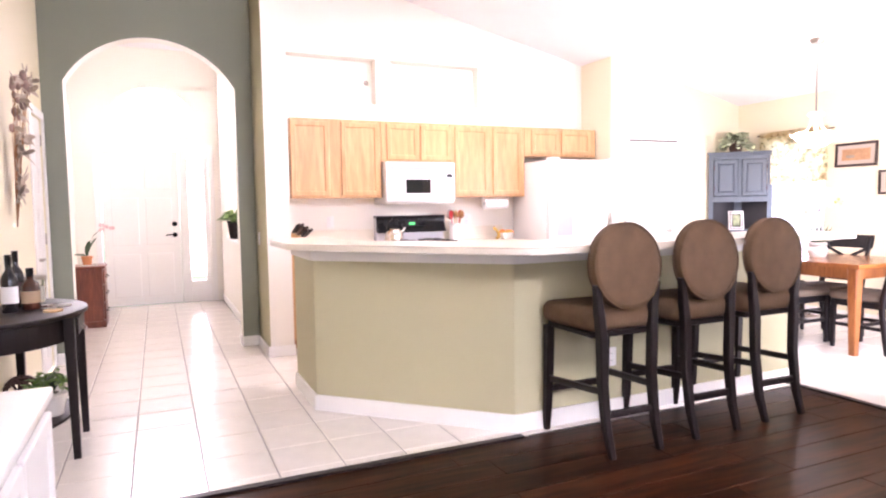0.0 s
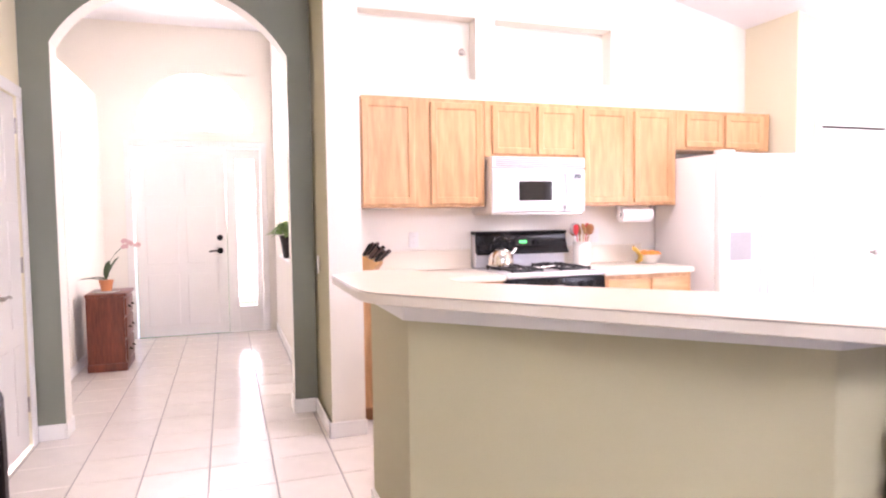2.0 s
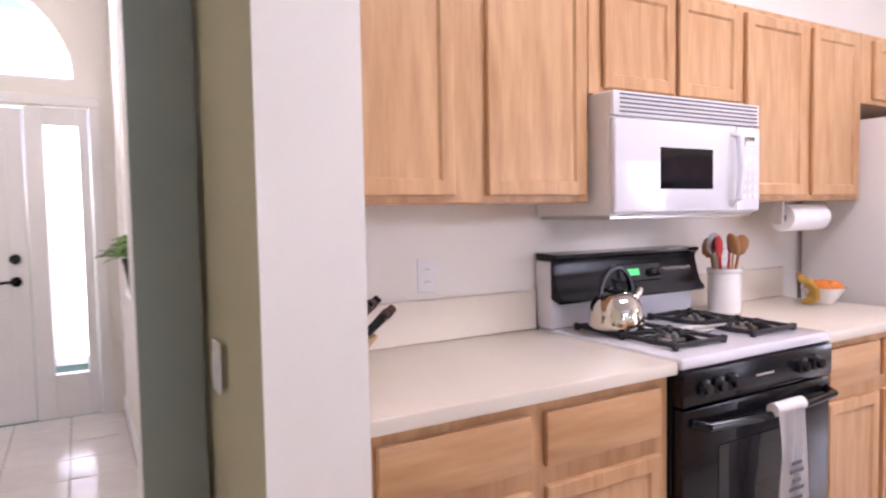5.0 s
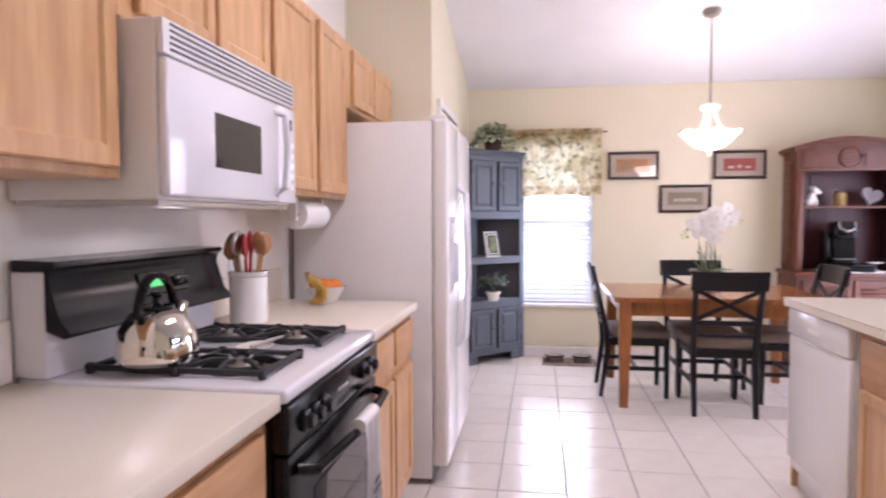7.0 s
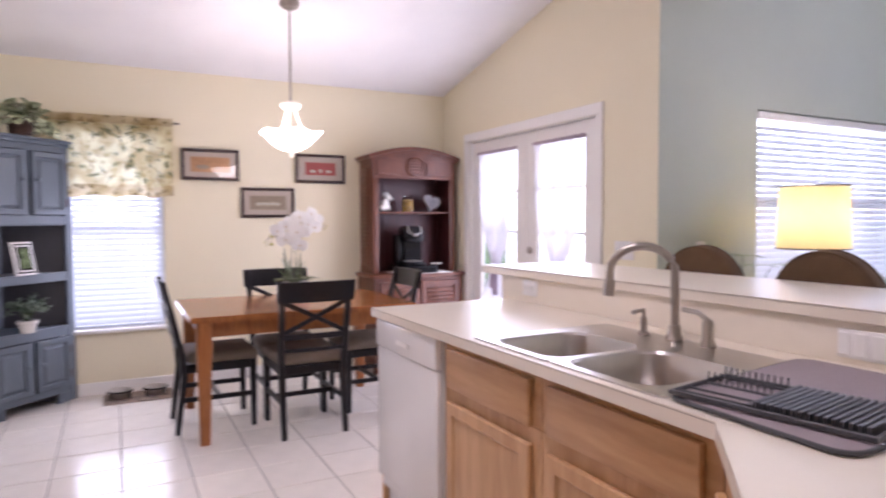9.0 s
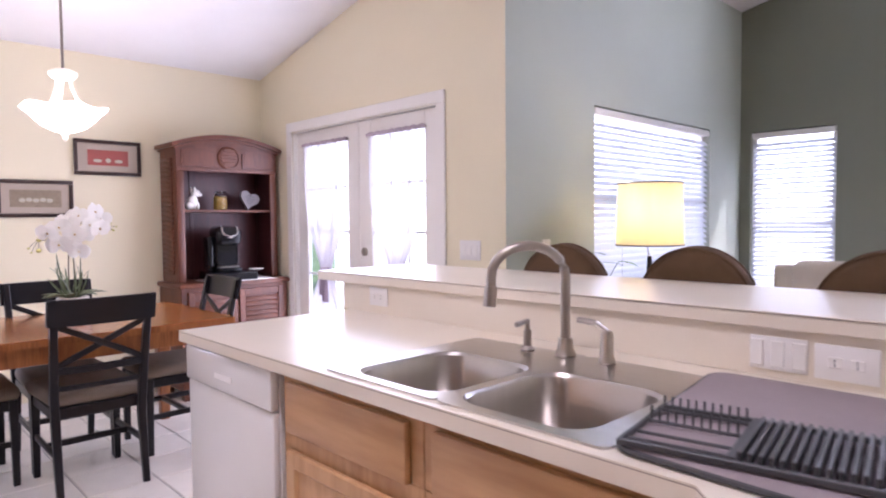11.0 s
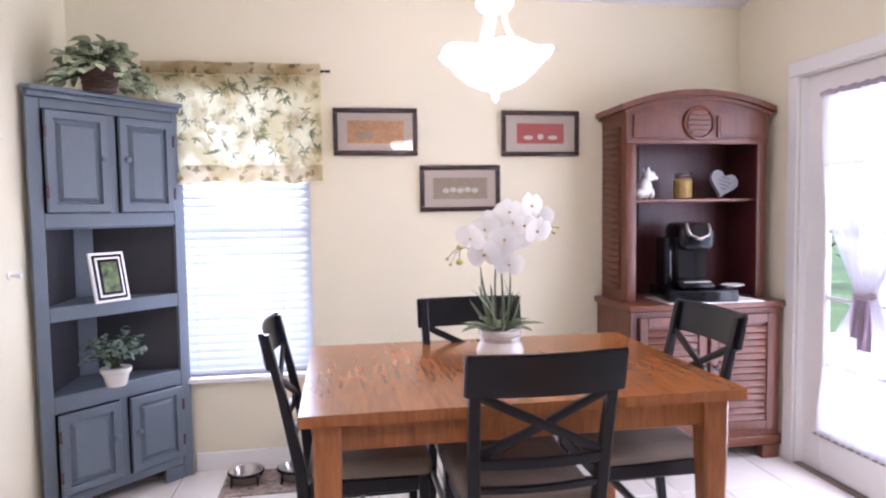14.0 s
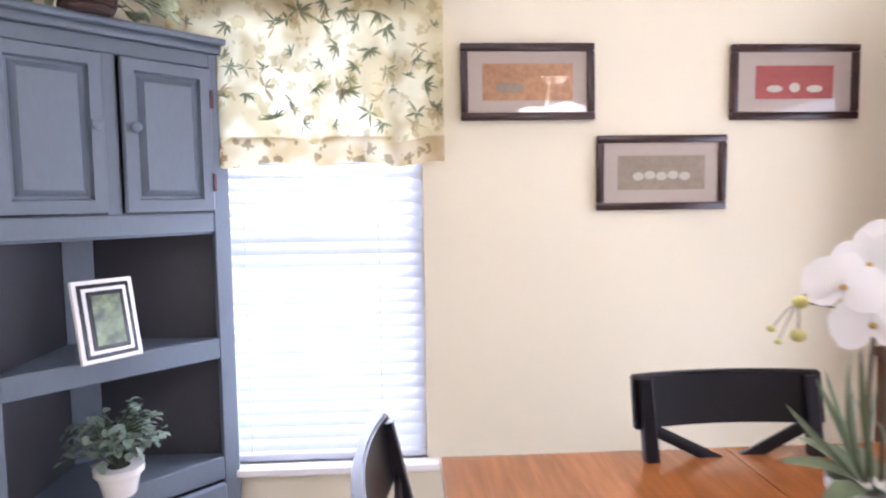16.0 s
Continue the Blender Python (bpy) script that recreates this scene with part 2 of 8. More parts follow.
ESPRESSO = mat("espresso_lacquer", (0.011, 0.006, 0.006), 0.42, var=0.25, scale=6, fine=80, bump=0.03, spec=0.3, stretch=(1, 1, 0.2))
BROWNCLOTH = mat("brown_upholstery", (0.108, 0.060, 0.028), 0.9, var=0.3, scale=9, fine=420, bump=0.5)
TANCLOTH = mat("tan_upholstery", (0.20, 0.158, 0.12), 0.8, var=0.14, scale=9, fine=300, bump=0.3)
TABLEWOOD = wood("table_honey_wood", (0.235, 0.074, 0.017), (0.36, 0.127, 0.031), 0.26, "X", 6.0, coat=0.3, bump=0.0, per_piece=0.16, streak=10.0)
TABLELEG = wood("table_leg_wood", (0.20, 0.062, 0.016), (0.38, 0.14, 0.038), 0.35, "Z", 6.0)
CHAIRBLACK = mat("chair_black_paint", (0.009, 0.008, 0.011), 0.3, var=0.25, scale=6, fine=120, bump=0.03, spec=0.32)
BLUEGREY = mat("cabinet_blue_paint", (0.132, 0.163, 0.20), 0.45, var=0.10, scale=5, fine=90, bump=0.08, stretch=(1, 1, 0.3))
BLUEDARK = mat("cabinet_inside_dark", (0.058, 0.056, 0.064), 0.55, var=0.12, scale=5, fine=90, bump=0.08)
CHERRY = wood("hutch_cherry", (0.080, 0.022, 0.010), (0.170, 0.054, 0.025), 0.38, "Z", 5.0)
CHERRY_X = wood("hutch_cherry_wide", (0.080, 0.022, 0.010), (0.170, 0.054, 0.025), 0.38, "Y", 5.0)
# inner boards darker than the outer cherry, lowered against the french-door light
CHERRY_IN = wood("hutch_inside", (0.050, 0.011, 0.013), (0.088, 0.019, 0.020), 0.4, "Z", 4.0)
CHESTWOOD = wood("chest_red_wood", (0.085, 0.018, 0.009), (0.23, 0.058, 0.027), 0.35, "Z", 6.0)
PORCELAIN = mat("porcelain_white", (0.78, 0.75, 0.70), 0.18, var=0.02, bump=0.01, coat=0.3)
SLAT = see_through("blind_slat_vinyl", (0.84, 0.87, 0.92), 0.3)
SHEER = net("sheer_cloth", (0.90, 0.88, 0.91), 0.22)
TIECLOTH = mat("tie_cloth", (0.42, 0.35, 0.40), 0.9, var=0.1, fine=300, bump=0.3)
GLASS = glass("window_glass")
JARGLASS = glass("jar_glass", (0.92, 0.95, 0.93))
PICGLASS = mat("picture_glass_mat", (0.45, 0.38, 0.32), 0.025, var=0.03, bump=0, spec=0.7)
FRAMEDARK = wood("picture_frame_wood", (0.012, 0.005, 0.004), (0.05, 0.02, 0.014), 0.3, "Y", 12.0)
LEAF = mat("leaf_green", (0.15, 0.27, 0.06), 0.5, var=0.5, scale=12, fine=80, bump=0.1)
LEAF_PALE = mat("leaf_variegated", (0.50, 0.55, 0.36), 0.5, var=0.6, scale=28, fine=120, bump=0.1)
LEAF_DUST = mat("leaf_grey_green", (0.15, 0.20, 0.15), 0.6, var=0.4, scale=20, fine=100, bump=0.1)
LEAF_DARK = mat("leaf_deep_green", (0.06, 0.095, 0.045), 0.4, var=0.35, scale=10, fine=80, bump=0.05)
PETAL = see_through("orchid_petal", (0.93, 0.92, 0.89), 0.4)
TERRACOTTA = mat("terracotta", (0.55, 0.20, 0.07), 0.6, var=0.12, fine=120, bump=0.1)
WICKER = mat("wicker_dark", (0.07, 0.035, 0.025), 0.7, var=0.45, scale=40, fine=200, bump=0.6)
SOIL = mat("soil", (0.03, 0.02, 0.014), 0.95, var=0.4, fine=150, bump=0.5)
LAMPGLASS = mat("alabaster_glass", (0.9, 0.84, 0.74), 0.3, var=0.05, scale=10, bump=0.02, emit=(1.0, 0.93, 0.82), power=2.2)
LAMPARM = mat("frosted_glass_arm", (0.85, 0.78, 0.66), 0.35, var=0.08, scale=14, bump=0.02, emit=(1.0, 0.88, 0.70), power=0.12)
LAMPSHADE = see_through("linen_shade", (0.90, 0.84, 0.64), 0.55)
PLASTICW = mat("plastic_white", (0.82, 0.80, 0.78), 0.35, var=0.01, bump=0)
KNIFEWOOD = wood("block_wood", (0.45, 0.25, 0.09), (0.6, 0.36, 0.15), 0.45, "Z", 9.0)
TOWEL = mat("towel_cotton", (0.84, 0.81, 0.79), 0.95, var=0.05, fine=350, bump=0.5)
PRINT = mat("printed_grey", (0.16, 0.16, 0.18), 0.9, var=0.2)
PAPER = mat("paper_white", (0.84, 0.82, 0.80), 0.9, var=0.03, fine=200, bump=0.2)
RED = mat("red_silicone", (0.55, 0.03, 0.03), 0.45, var=0.1)
ORANGE = mat("orange_peel", (0.75, 0.22, 0.02), 0.45, var=0.1, fine=220, bump=0.4)
BANANA = mat("banana_peel", (0.50, 0.30, 0.045), 0.5, var=0.3, scale=18, fine=60)
MATGREY = mat("drying_mat_cloth", (0.31, 0.26, 0.275), 0.9, var=0.1, fine=300, bump=0.4)
RACKGREY = mat("rack_plastic", (0.06, 0.06, 0.065), 0.45, var=0.1, bump=0.02)
SOFACLOTH = mat("sofa_beige", (0.45, 0.38, 0.30), 0.9, var=0.12, fine=260, bump=0.4)
LAWN = mat("lawn", (0.07, 0.12, 0.035), 0.9, var=0.5, scale=0.6, fine=30, bump=0.5)
STUCCO = mat("stucco", (0.6, 0.55, 0.46), 0.85, var=0.08, fine=60, bump=0.5)
GREEN_LED = mat("display_green", (0.02, 0.2, 0.05), 0.4, var=0, bump=0, emit=(0.1, 1.0, 0.25), power=0.18)

# ---- mesh helpers ----


def cube(bm, x0, x1, y0, y1, z0, z1, bev=0.0, seg=1):
    """A box between two corners, with bevelled edges."""
    vs = bmesh.ops.create_cube(bm, size=1.0)["verts"]
    sx, sy, sz = x1 - x0, y1 - y0, z1 - z0
    for v in vs:
        v.co = Vector((x0 + (v.co.x + 0.5) * sx, y0 + (v.co.y + 0.5) * sy, z0 + (v.co.z + 0.5) * sz))
    if bev:
        es = list({e for v in vs for e in v.link_edges})
        bmesh.ops.bevel(bm, geom=es, offset=min(bev, abs(sx) * 0.45, abs(sy) * 0.45, abs(sz) * 0.45), segments=seg, affect="EDGES", profile=0.5)
    return vs


def box(x0, x1, y0, y1, z0, z1, bev=0.004, seg=1):
    bm = bmesh.new()
    cube(bm, x0, x1, y0, y1, z0, z1, bev, seg)
    return bm


def prism(pts, z0, z1, bev=0.0, seg=1):
    """An upright prism over a plan outline."""
    bm = bmesh.new()
    lo = [bm.verts.new((x, y, z0)) for x, y in pts]
    hi = [bm.verts.new((x, y, z1)) for x, y in pts]
    n = len(pts)
    bm.faces.new(list(reversed(lo)))
    bm.faces.new(hi)
    for i in range(n):
        bm.faces.new((lo[i], lo[(i + 1) % n], hi[(i + 1) % n], hi[i]))
    bmesh.ops.recalc_face_normals(bm, faces=bm.faces[:])
    if bev:
        bmesh.ops.bevel(bm, geom=bm.edges[:], offset=bev, segments=seg, affect="EDGES", profile=0.5)
    return bm


def turned(profile, steps=28, bm=None, at=(0, 0, 0), squash=(1, 1)):
    """A body of revolution from (radius, height) pairs."""
    bm = bm or bmesh.new()
    rings = []
    for r, z in profile:
        rings.append([bm.verts.new((at[0] + max(r, 0.0004) * squash[0] * math.cos(2 * math.pi * i / steps), at[1] + max(r, 0.0004) * squash[1] * math.sin(2 * math.pi * i / steps), at[2] + z)) for i in range(steps)])
    for a, b in zip(rings, rings[1:]):
        for i in range(steps):
            bm.faces.new((a[i], a[(i + 1) % steps], b[(i + 1) % steps], b[i]))
    bm.faces.new(list(reversed(rings[0])))
    bm.faces.new(rings[-1])
    bmesh.ops.recalc_face_normals(bm, faces=bm.faces[:])
    return bm


def tube(points, radius, steps=8, bm=None, ends=None):
    """A round rod along a line of points; ends: radius at the last point."""
    bm = bm or bmesh.new()
    pts = [Vector(p) for p in points]
    rings = []
    for i, p in enumerate(pts):
        d = (pts[min(i + 1, len(pts) - 1)] - pts[max(i - 1, 0)]).normalized()
        up = Vector((0, 0, 1)) if abs(d.z) < 0.9 else Vector((1, 0, 0))
        s = d.cross(up).normalized()
        u = s.cross(d)
        r = radius if ends is None else radius + (ends - radius) * i / max(1, len(pts) - 1)
        rings.append([bm.verts.new(p + r * (math.cos(2 * math.pi * k / steps) * s + math.sin(2 * math.pi * k / steps) * u)) for k in range(steps)])
    for a, b in zip(rings, rings[1:]):
        for k in range(steps):
            bm.faces.new((a[k], a[(k + 1) % steps], b[(k + 1) % steps], b[k]))
    bm.faces.new(list(reversed(rings[0])))
    bm.faces.new(rings[-1])
    bmesh.ops.recalc_face_normals(bm, faces=bm.faces[:])
    return bm


def bar(points, w, d, bm=None, side=(1, 0, 0), bev=0.003):
    """A squared rail along points: w across the side direction, d across the other."""
    bm = bm or bmesh.new()
    pts = [Vector(p) for p in points]
    rings = []
    for i, p in enumerate(pts):
        dr = (pts[min(i + 1, len(pts) - 1)] - pts[max(i - 1, 0)]).normalized()
        s = Vector(side)
        s = (s - dr * s.dot(dr)).normalized()
        u = dr.cross(s)
        ww, dd = (w[i], d[i]) if isinstance(w, (list, tuple)) else (w, d)
        c = 0.22
        ring = []
        for a, b in ((-1, -1 + c), (-1 + c, -1), (1 - c, -1), (1, -1 + c), (1, 1 - c), (1 - c, 1), (-1 + c, 1), (-1, 1 - c)):
            ring.append(bm.verts.new(p + s * (a * ww / 2) + u * (b * dd / 2)))
        rings.append(ring)
    k = 8
    for a, b in zip(rings, rings[1:]):
        for i in range(k):
            bm.faces.new((a[i], a[(i + 1) % k], b[(i + 1) % k], b[i]))
    bm.faces.new(list(reversed(rings[0])))
    bm.faces.new(rings[-1])
    bmesh.ops.recalc_face_normals(bm, faces=bm.faces[:])
    return bm


def moved(bm, m):
    bmesh.ops.transform(bm, matrix=m, verts=bm.verts[:])
    return bm


def mesh_of(name, bm, smooth=None):
    me = bpy.data.meshes.new(name)
    bm.to_mesh(me)
    bm.free()
    if smooth:
        me.polygons.foreach_set("use_smooth", [True] * len(me.polygons))
        me.set_sharp_from_angle(angle=radians(smooth))
    return me


def part(name, bm, material, parent=None, label="", smooth=35, at=None):
    """One mesh object, as a part under a thing or under a part."""
    me = mesh_of(name, bm, smooth)
    for mm in (material if isinstance(material, (list, tuple)) else [material]):
        me.materials.append(mm)
    ob = new(name, me)
    if parent is not None:
        ob.parent = parent
    if at is not None:
        ob.matrix_basis = at
    if label:
        ob["label"] = label
    return ob


def thing(name, at, label, category, group="", rz=0):
    """An empty at a thing's base, to which its parts belong."""
    ob = new(name)
    ob.empty_display_size = 0.1
    ob.matrix_world = pose(*at, 0, 0, rz)
    return tagged(ob, label, category, group)


def single(name, bm, material, at, label, category, group="", rz=0, smooth=35):
    ob = part(name, bm, material, None, "", smooth)
    ob.matrix_world = pose(*at, 0, 0, rz)
    return tagged(ob, label, category, group)


def structure(name, bm, material, label, category, smooth=None):
    return tagged(part(name, bm, material, None, "", smooth), label, category, "", "structure")


# ---- the house ----
EAST, SOUTH, NORTH, WEST = 6.87, 2.11, 6.29, -0.715
LIV_E, LIV_S = 4.15, -1.11
CEIL0, SLOPE = 2.49, 0.228


def roof(x):
    return CEIL0 + SLOPE * (EAST - x)


def block(bm, x0, x1, y0, y1, z0, za, zb, axis):
    """A wall piece whose top runs from za to zb along the axis."""
    co = [(x0, y0), (x1, y0), (x1, y1), (x0, y1)]
    tops = {"x": (za, zb, zb, za), "y": (za, za, zb, zb)}[axis]
    lo = [bm.verts.new((x, y, z0)) for x, y in co]
    hi = [bm.verts.new((x, y, z)) for (x, y), z in zip(co, tops)]
    bm.faces.new(list(reversed(lo)))
    bm.faces.new(hi)
    for i in range(4):
        bm.faces.new((lo[i], lo[(i + 1) % 4], hi[(i + 1) % 4], hi[i]))


def wall(name, axis, a0, a1, b0, b1, mats, label, top=None, holes=()):
    """A wall along an axis from a0 to a1, between b0 and b1 across it. holes: (a, a', z, z'). mats: one material,
    then others with the side (-x, +x, -y, +y) whose faces take them."""
    bm = bmesh.new()
    f = top or (roof if axis == "x" else (lambda a: roof(b0) + 0.02))
    cuts = sorted({a0, a1, *[h[0] for h in holes], *[h[1] for h in holes]})

    def piece(p, q, z0, z1=None):
        za, zb = (f(p), f(q)) if z1 is None else (z1, z1)
        if axis == "x":
            block(bm, p, q, b0, b1, z0, za, zb, "x")
        else:
            block(bm, b0, b1, p, q, z0, za, zb, "y")

    for p, q in zip(cuts, cuts[1:]):
        hs = sorted([h for h in holes if h[0] <= p and h[1] >= q], key=lambda h: h[2])
        z = -0.1
        for h in hs:
            if h[2] > z:
                piece(p, q, z, h[2])
            z = h[3]
        piece(p, q, z)
    bmesh.ops.recalc_face_normals(bm, faces=bm.faces[:])
    bm.normal_update()
    base, sides = (mats[0], mats[1:]) if isinstance(mats, (list, tuple)) else (mats, ())
    slots = [base]
    for side, mm in sides:
        d = {"-x": (-1, 0, 0), "+x": (1, 0, 0), "-y": (0, -1, 0), "+y": (0, 1, 0)}[side]
        slots.append(mm)
        for fc in bm.faces:
            if fc.normal.dot(Vector(d)) > 0.9:
                fc.material_index = len(slots) - 1
    return structure(name, bm, slots, label, "wall")


# ceiling that climbs from the dining wall towards the west
bm = bmesh.new()
block(bm, WEST - 0.2, EAST + 0.2, LIV_S - 0.2, 6.5, 0, 1, 1, "x")
for v in bm.verts:
    v.co.z = roof(v.co.x) + (0.12 if v.co.z > 0.5 else 0.0)
structure("ceiling", bm, CEIL, "sloping white textured ceiling over kitchen and living room", "ceiling")
structure("ceiling_hall", box(-1.6, 3.3, 6.22, 9.6, 3.47, 3.6, 0), CEIL, "flat white ceiling of the entrance hall", "ceiling")

wall("wall_east", "y", SOUTH - 0.15, 6.5, EAST, EAST + 0.15, [CREAM], "cream painted wall of the dining corner", None, [(4.58, 5.32, 0.5, 2.0)])
wall("wall_south_dining", "x", LIV_E, EAST + 0.15, SOUTH - 0.15, SOUTH, [CREAM, ("-x", SAGE_LIT), ("-y", STUCCO)], "cream wall with the french doors", None, [(4.69, 6.36, -0.1, 2.0)])
wall("wall_living_east", "y", LIV_S - 0.15, SOUTH - 0.15, LIV_E, LIV_E + 0.15, [SAGE_LIT, ("+x", STUCCO)], "grey-green living room wall", None, [(-0.48, 1.24, 0.85, 2.02)])
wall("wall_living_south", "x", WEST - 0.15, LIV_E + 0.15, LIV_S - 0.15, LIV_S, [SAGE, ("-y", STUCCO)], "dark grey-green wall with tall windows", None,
     [(3.39, 4.06, 0.45, 2.04), (1.85, 2.8, 0.45, 2.08), (0.55, 2.98, 2.47, 3.35), (-0.1, 1.35, 0.45, 2.08)])
wall("wall_west", "y", LIV_S - 0.15, 6.05, WEST - 0.15, WEST, [CREAM], "cream wall beside the hall", None, [(5.44, 5.97, -0.1, 2.04)])
wall("wall_north_kitchen", "x", 1.185, 4.86, NORTH, NORTH + 0.13, [WHITEWALL], "warm white kitchen wall with niches over the cabinets", None, [(1.28, 2.255, 2.36, 2.83), (2.42, 3.46, 2.38, 2.83)])
wall("wall_fridge_side", "y", 5.735, 6.42, 4.86, 5.0, [CREAM], "wall end beside the refrigerator")
wall("wall_north_dining", "x", 5.0, EAST, 5.735, 5.875, [CREAM], "cream wall beside the corner cabinet")
wall("wall_wing", "y", 5.515, 6.42, 0.98, 1.185, [WHITEWALL, ("-x", OLIVE)], "short wing wall at the kitchen entrance")


def arch_wall():
    """The wall between living room and hall with its arched passage."""
    x0, x1, ya, yb = WEST - 0.15, 0.965, 6.05, 6.22
    l, r, spring, rise = -0.553, 0.815, 2.385, 0.405
    mid, hw = (l + r) / 2, (r - l) / 2
    rad = (hw * hw + rise * rise) / (2 * rise)
    a = math.asin(hw / rad)
    arc = [(mid + rad * math.sin(-a + 2 * a * i / 28), spring + rise - rad + rad * math.cos(-a + 2 * a * i / 28)) for i in range(29)]
    bm = bmesh.new()
    block(bm, x0, l, ya, yb, -0.1, roof(x0), roof(l), "x")
    block(bm, r, x1, ya, yb, -0.1, roof(r), roof(x1), "x")
    for (p, zp), (q, zq) in zip(arc, arc[1:]):
        block(bm, p, q, ya, yb, 0, roof(p), roof(q), "x")
        bm.verts.ensure_lookup_table()
        for v in bm.verts[-8:]:
            if abs(v.co.z) < 1e-6:
                v.co.z = zp if abs(v.co.x - p) < 1e-6 else zq
    bmesh.ops.recalc_face_normals(bm, faces=bm.faces[:])
    bm.normal_update()
    for fc in bm.faces:
        if fc.normal.y < -0.9:
            fc.material_index = 1
    structure("wall_arch", bm, [WHITEWALL, SAGE], "grey-green wall with a tall arched passage", "wall")


arch_wall()
flat = lambda a: 3.5
wall("wall_hall_west", "y", 6.22, 9.42, -1.02, -0.86, [WHITEWALL], "low white hall wall with a shelf top", lambda a: 2.65, [(6.6, 7.72, -0.1, 2.4)])
bm = bmesh.new()
for i in range(20):
    pts = [(7.16 - 0.56 * math.cos(math.pi * k / 20), 2.02 + 0.38 * math.sin(math.pi * k / 20)) for k in (i, i + 1)]
    ring = [(pts[0][0], pts[0][1]), (pts[1][0], pts[1][1]), (pts[1][0], 2.401), (pts[0][0], 2.401)]
    fr_a = [bm.verts.new((-0.86, y, z)) for y, z in ring]
    bk_a = [bm.verts.new((-1.02, y, z)) for y, z in ring]
    bm.faces.new(fr_a)
    bm.faces.new(list(reversed(bk_a)))
    for k in range(4):
        bm.faces.new((fr_a[k], fr_a[(k + 1) % 4], bk_a[(k + 1) % 4], bk_a[k]))
bmesh.ops.remove_doubles(bm, verts=bm.verts[:], dist=0.0005)
bmesh.ops.recalc_face_normals(bm, faces=bm.faces[:])
structure("wall_hall_arch_head", bm, WHITEWALL, "white arched head over the hall side passage", "wall")
# unseen wall, added to close the gap that let sun in
wall("wall_hall_sun_stop", "x", -1.6, WEST - 0.15, 6.07, 6.22, [WHITEWALL], "unseen end wall added to keep sun out of the hall recess", flat)
wall("wall_hall_west_upper", "y", 6.22, 9.42, -1.6, -1.45, [WHITEWALL], "upper white hall wall", flat)
structure("wall_hall_shelf", box(-1.45, -1.02, 6.22, 9.42, 2.55, 2.65, 0), WHITEWALL, "white plant shelf in the hall", "shelf")
wall("wall_hall_east", "y", 6.42, 9.42, 0.95, 1.07, [WHITEWALL], "white hall wall with an opening over a half wall", flat, [(6.9, 8.67, 0.9, 2.6)])
wall("wall_hall_north", "x", -1.6, 3.3, 9.42, 9.57, [WHITEWALL], "white entrance wall", flat, [(-0.56, 0.80, -0.1, 2.13), (-0.5, 0.72, 2.3, 2.95)])
wall("wall_side_room_east", "y", 6.55, 9.42, 3.15, 3.3, [CREAM], "wall of the room beside the hall", flat, [(7.1, 8.7, 0.9, 2.3)])
wall("wall_side_room_south", "x", 1.07, 5.0, 6.42, 6.55, [CREAM, ("-y", WHITEWALL)], "cream wall of the room beside the hall", flat)
structure("half_wall_cap", box(0.93, 1.09, 6.9, 8.69, 0.9, 0.925, 0.006), TRIM, "white cap of the hall half wall", "trim")
# transom: the arched fanlight fills a rectangular hole down to the arc
bm = bmesh.new()
for i in range(24):
    t0, t1 = math.pi * i / 24, math.pi * (i + 1) / 24
    pts = [(0.11 - 0.61 * math.cos(t), 2.3 + 0.65 * math.sin(t)) for t in (t0, t1)]
    vs = [(pts[0][0], pts[0][1]), (pts[1][0], pts[1][1]), (pts[1][0], 2.96), (pts[0][0], 2.96)]
    fr = [bm.verts.new((x, 9.42, z)) for x, z in vs]
    bk = [bm.verts.new((x, 9.57, z)) for x, z in vs]
    bm.faces.new(fr)
    bm.faces.new(list(reversed(bk)))
    for k in range(4):
        bm.faces.new((fr[k], fr[(k + 1) % 4], bk[(k + 1) % 4], bk[k]))
bmesh.ops.recalc_face_normals(bm, faces=bm.faces[:])
structure("wall_transom_arch", bm, WHITEWALL, "white arched head over the fanlight", "wall")

# ---- ground outside ----
bm = bmesh.new()
bmesh.ops.create_grid(bm, x_segments=40, y_segments=40, size=300)
for v in bm.verts:
    v.co.z = -0.22
structure("ground", bm, LAWN, "grass around the house", "lawn")
structure("slab", box(-1.6, 7.1, -1.3, 9.6, -0.21, -0.11, 0), STUCCO, "concrete slab under the house", "slab")
structure("patio", box(4.31, 9.5, -2.5, 1.9, -0.21, -0.04, 0.01), STUCCO, "pale concrete patio", "patio")
# ---- bar and kitchen counters ----
WALL_OUT = [(1.005, 4.47), (1.005, 3.86), (1.925, 2.94), (4.2, 2.94)]
WALL_IN = [(4.2, 3.155), (2.014, 3.155), (1.22, 3.949), (1.22, 4.47)]
bar_wall = structure("bar_half_wall", prism(WALL_OUT + WALL_IN, -0.05, 1.01), OLIVE, "pale olive half wall carrying the breakfast bar", "half wall")


def rounded(corners, r, n=5):
    """A plan outline with its corners rounded."""
    out = []
    for i, c in enumerate(corners):
        c = Vector(c)
        p, q = Vector(corners[i - 1]), Vector(corners[(i + 1) % len(corners)])
        a, b = c + (p - c).normalized() * r, c + (q - c).normalized() * r
        for k in range(n + 1):
            t = k / n
            w = a * (1 - t) ** 2 + c * 2 * t * (1 - t) + b * t ** 2
            out.append((w.x, w.y))
    return out


def ribbon(line, inner, z0, z1, bev=0.0):
    return prism(line + inner[::-1], z0, z1, bev)


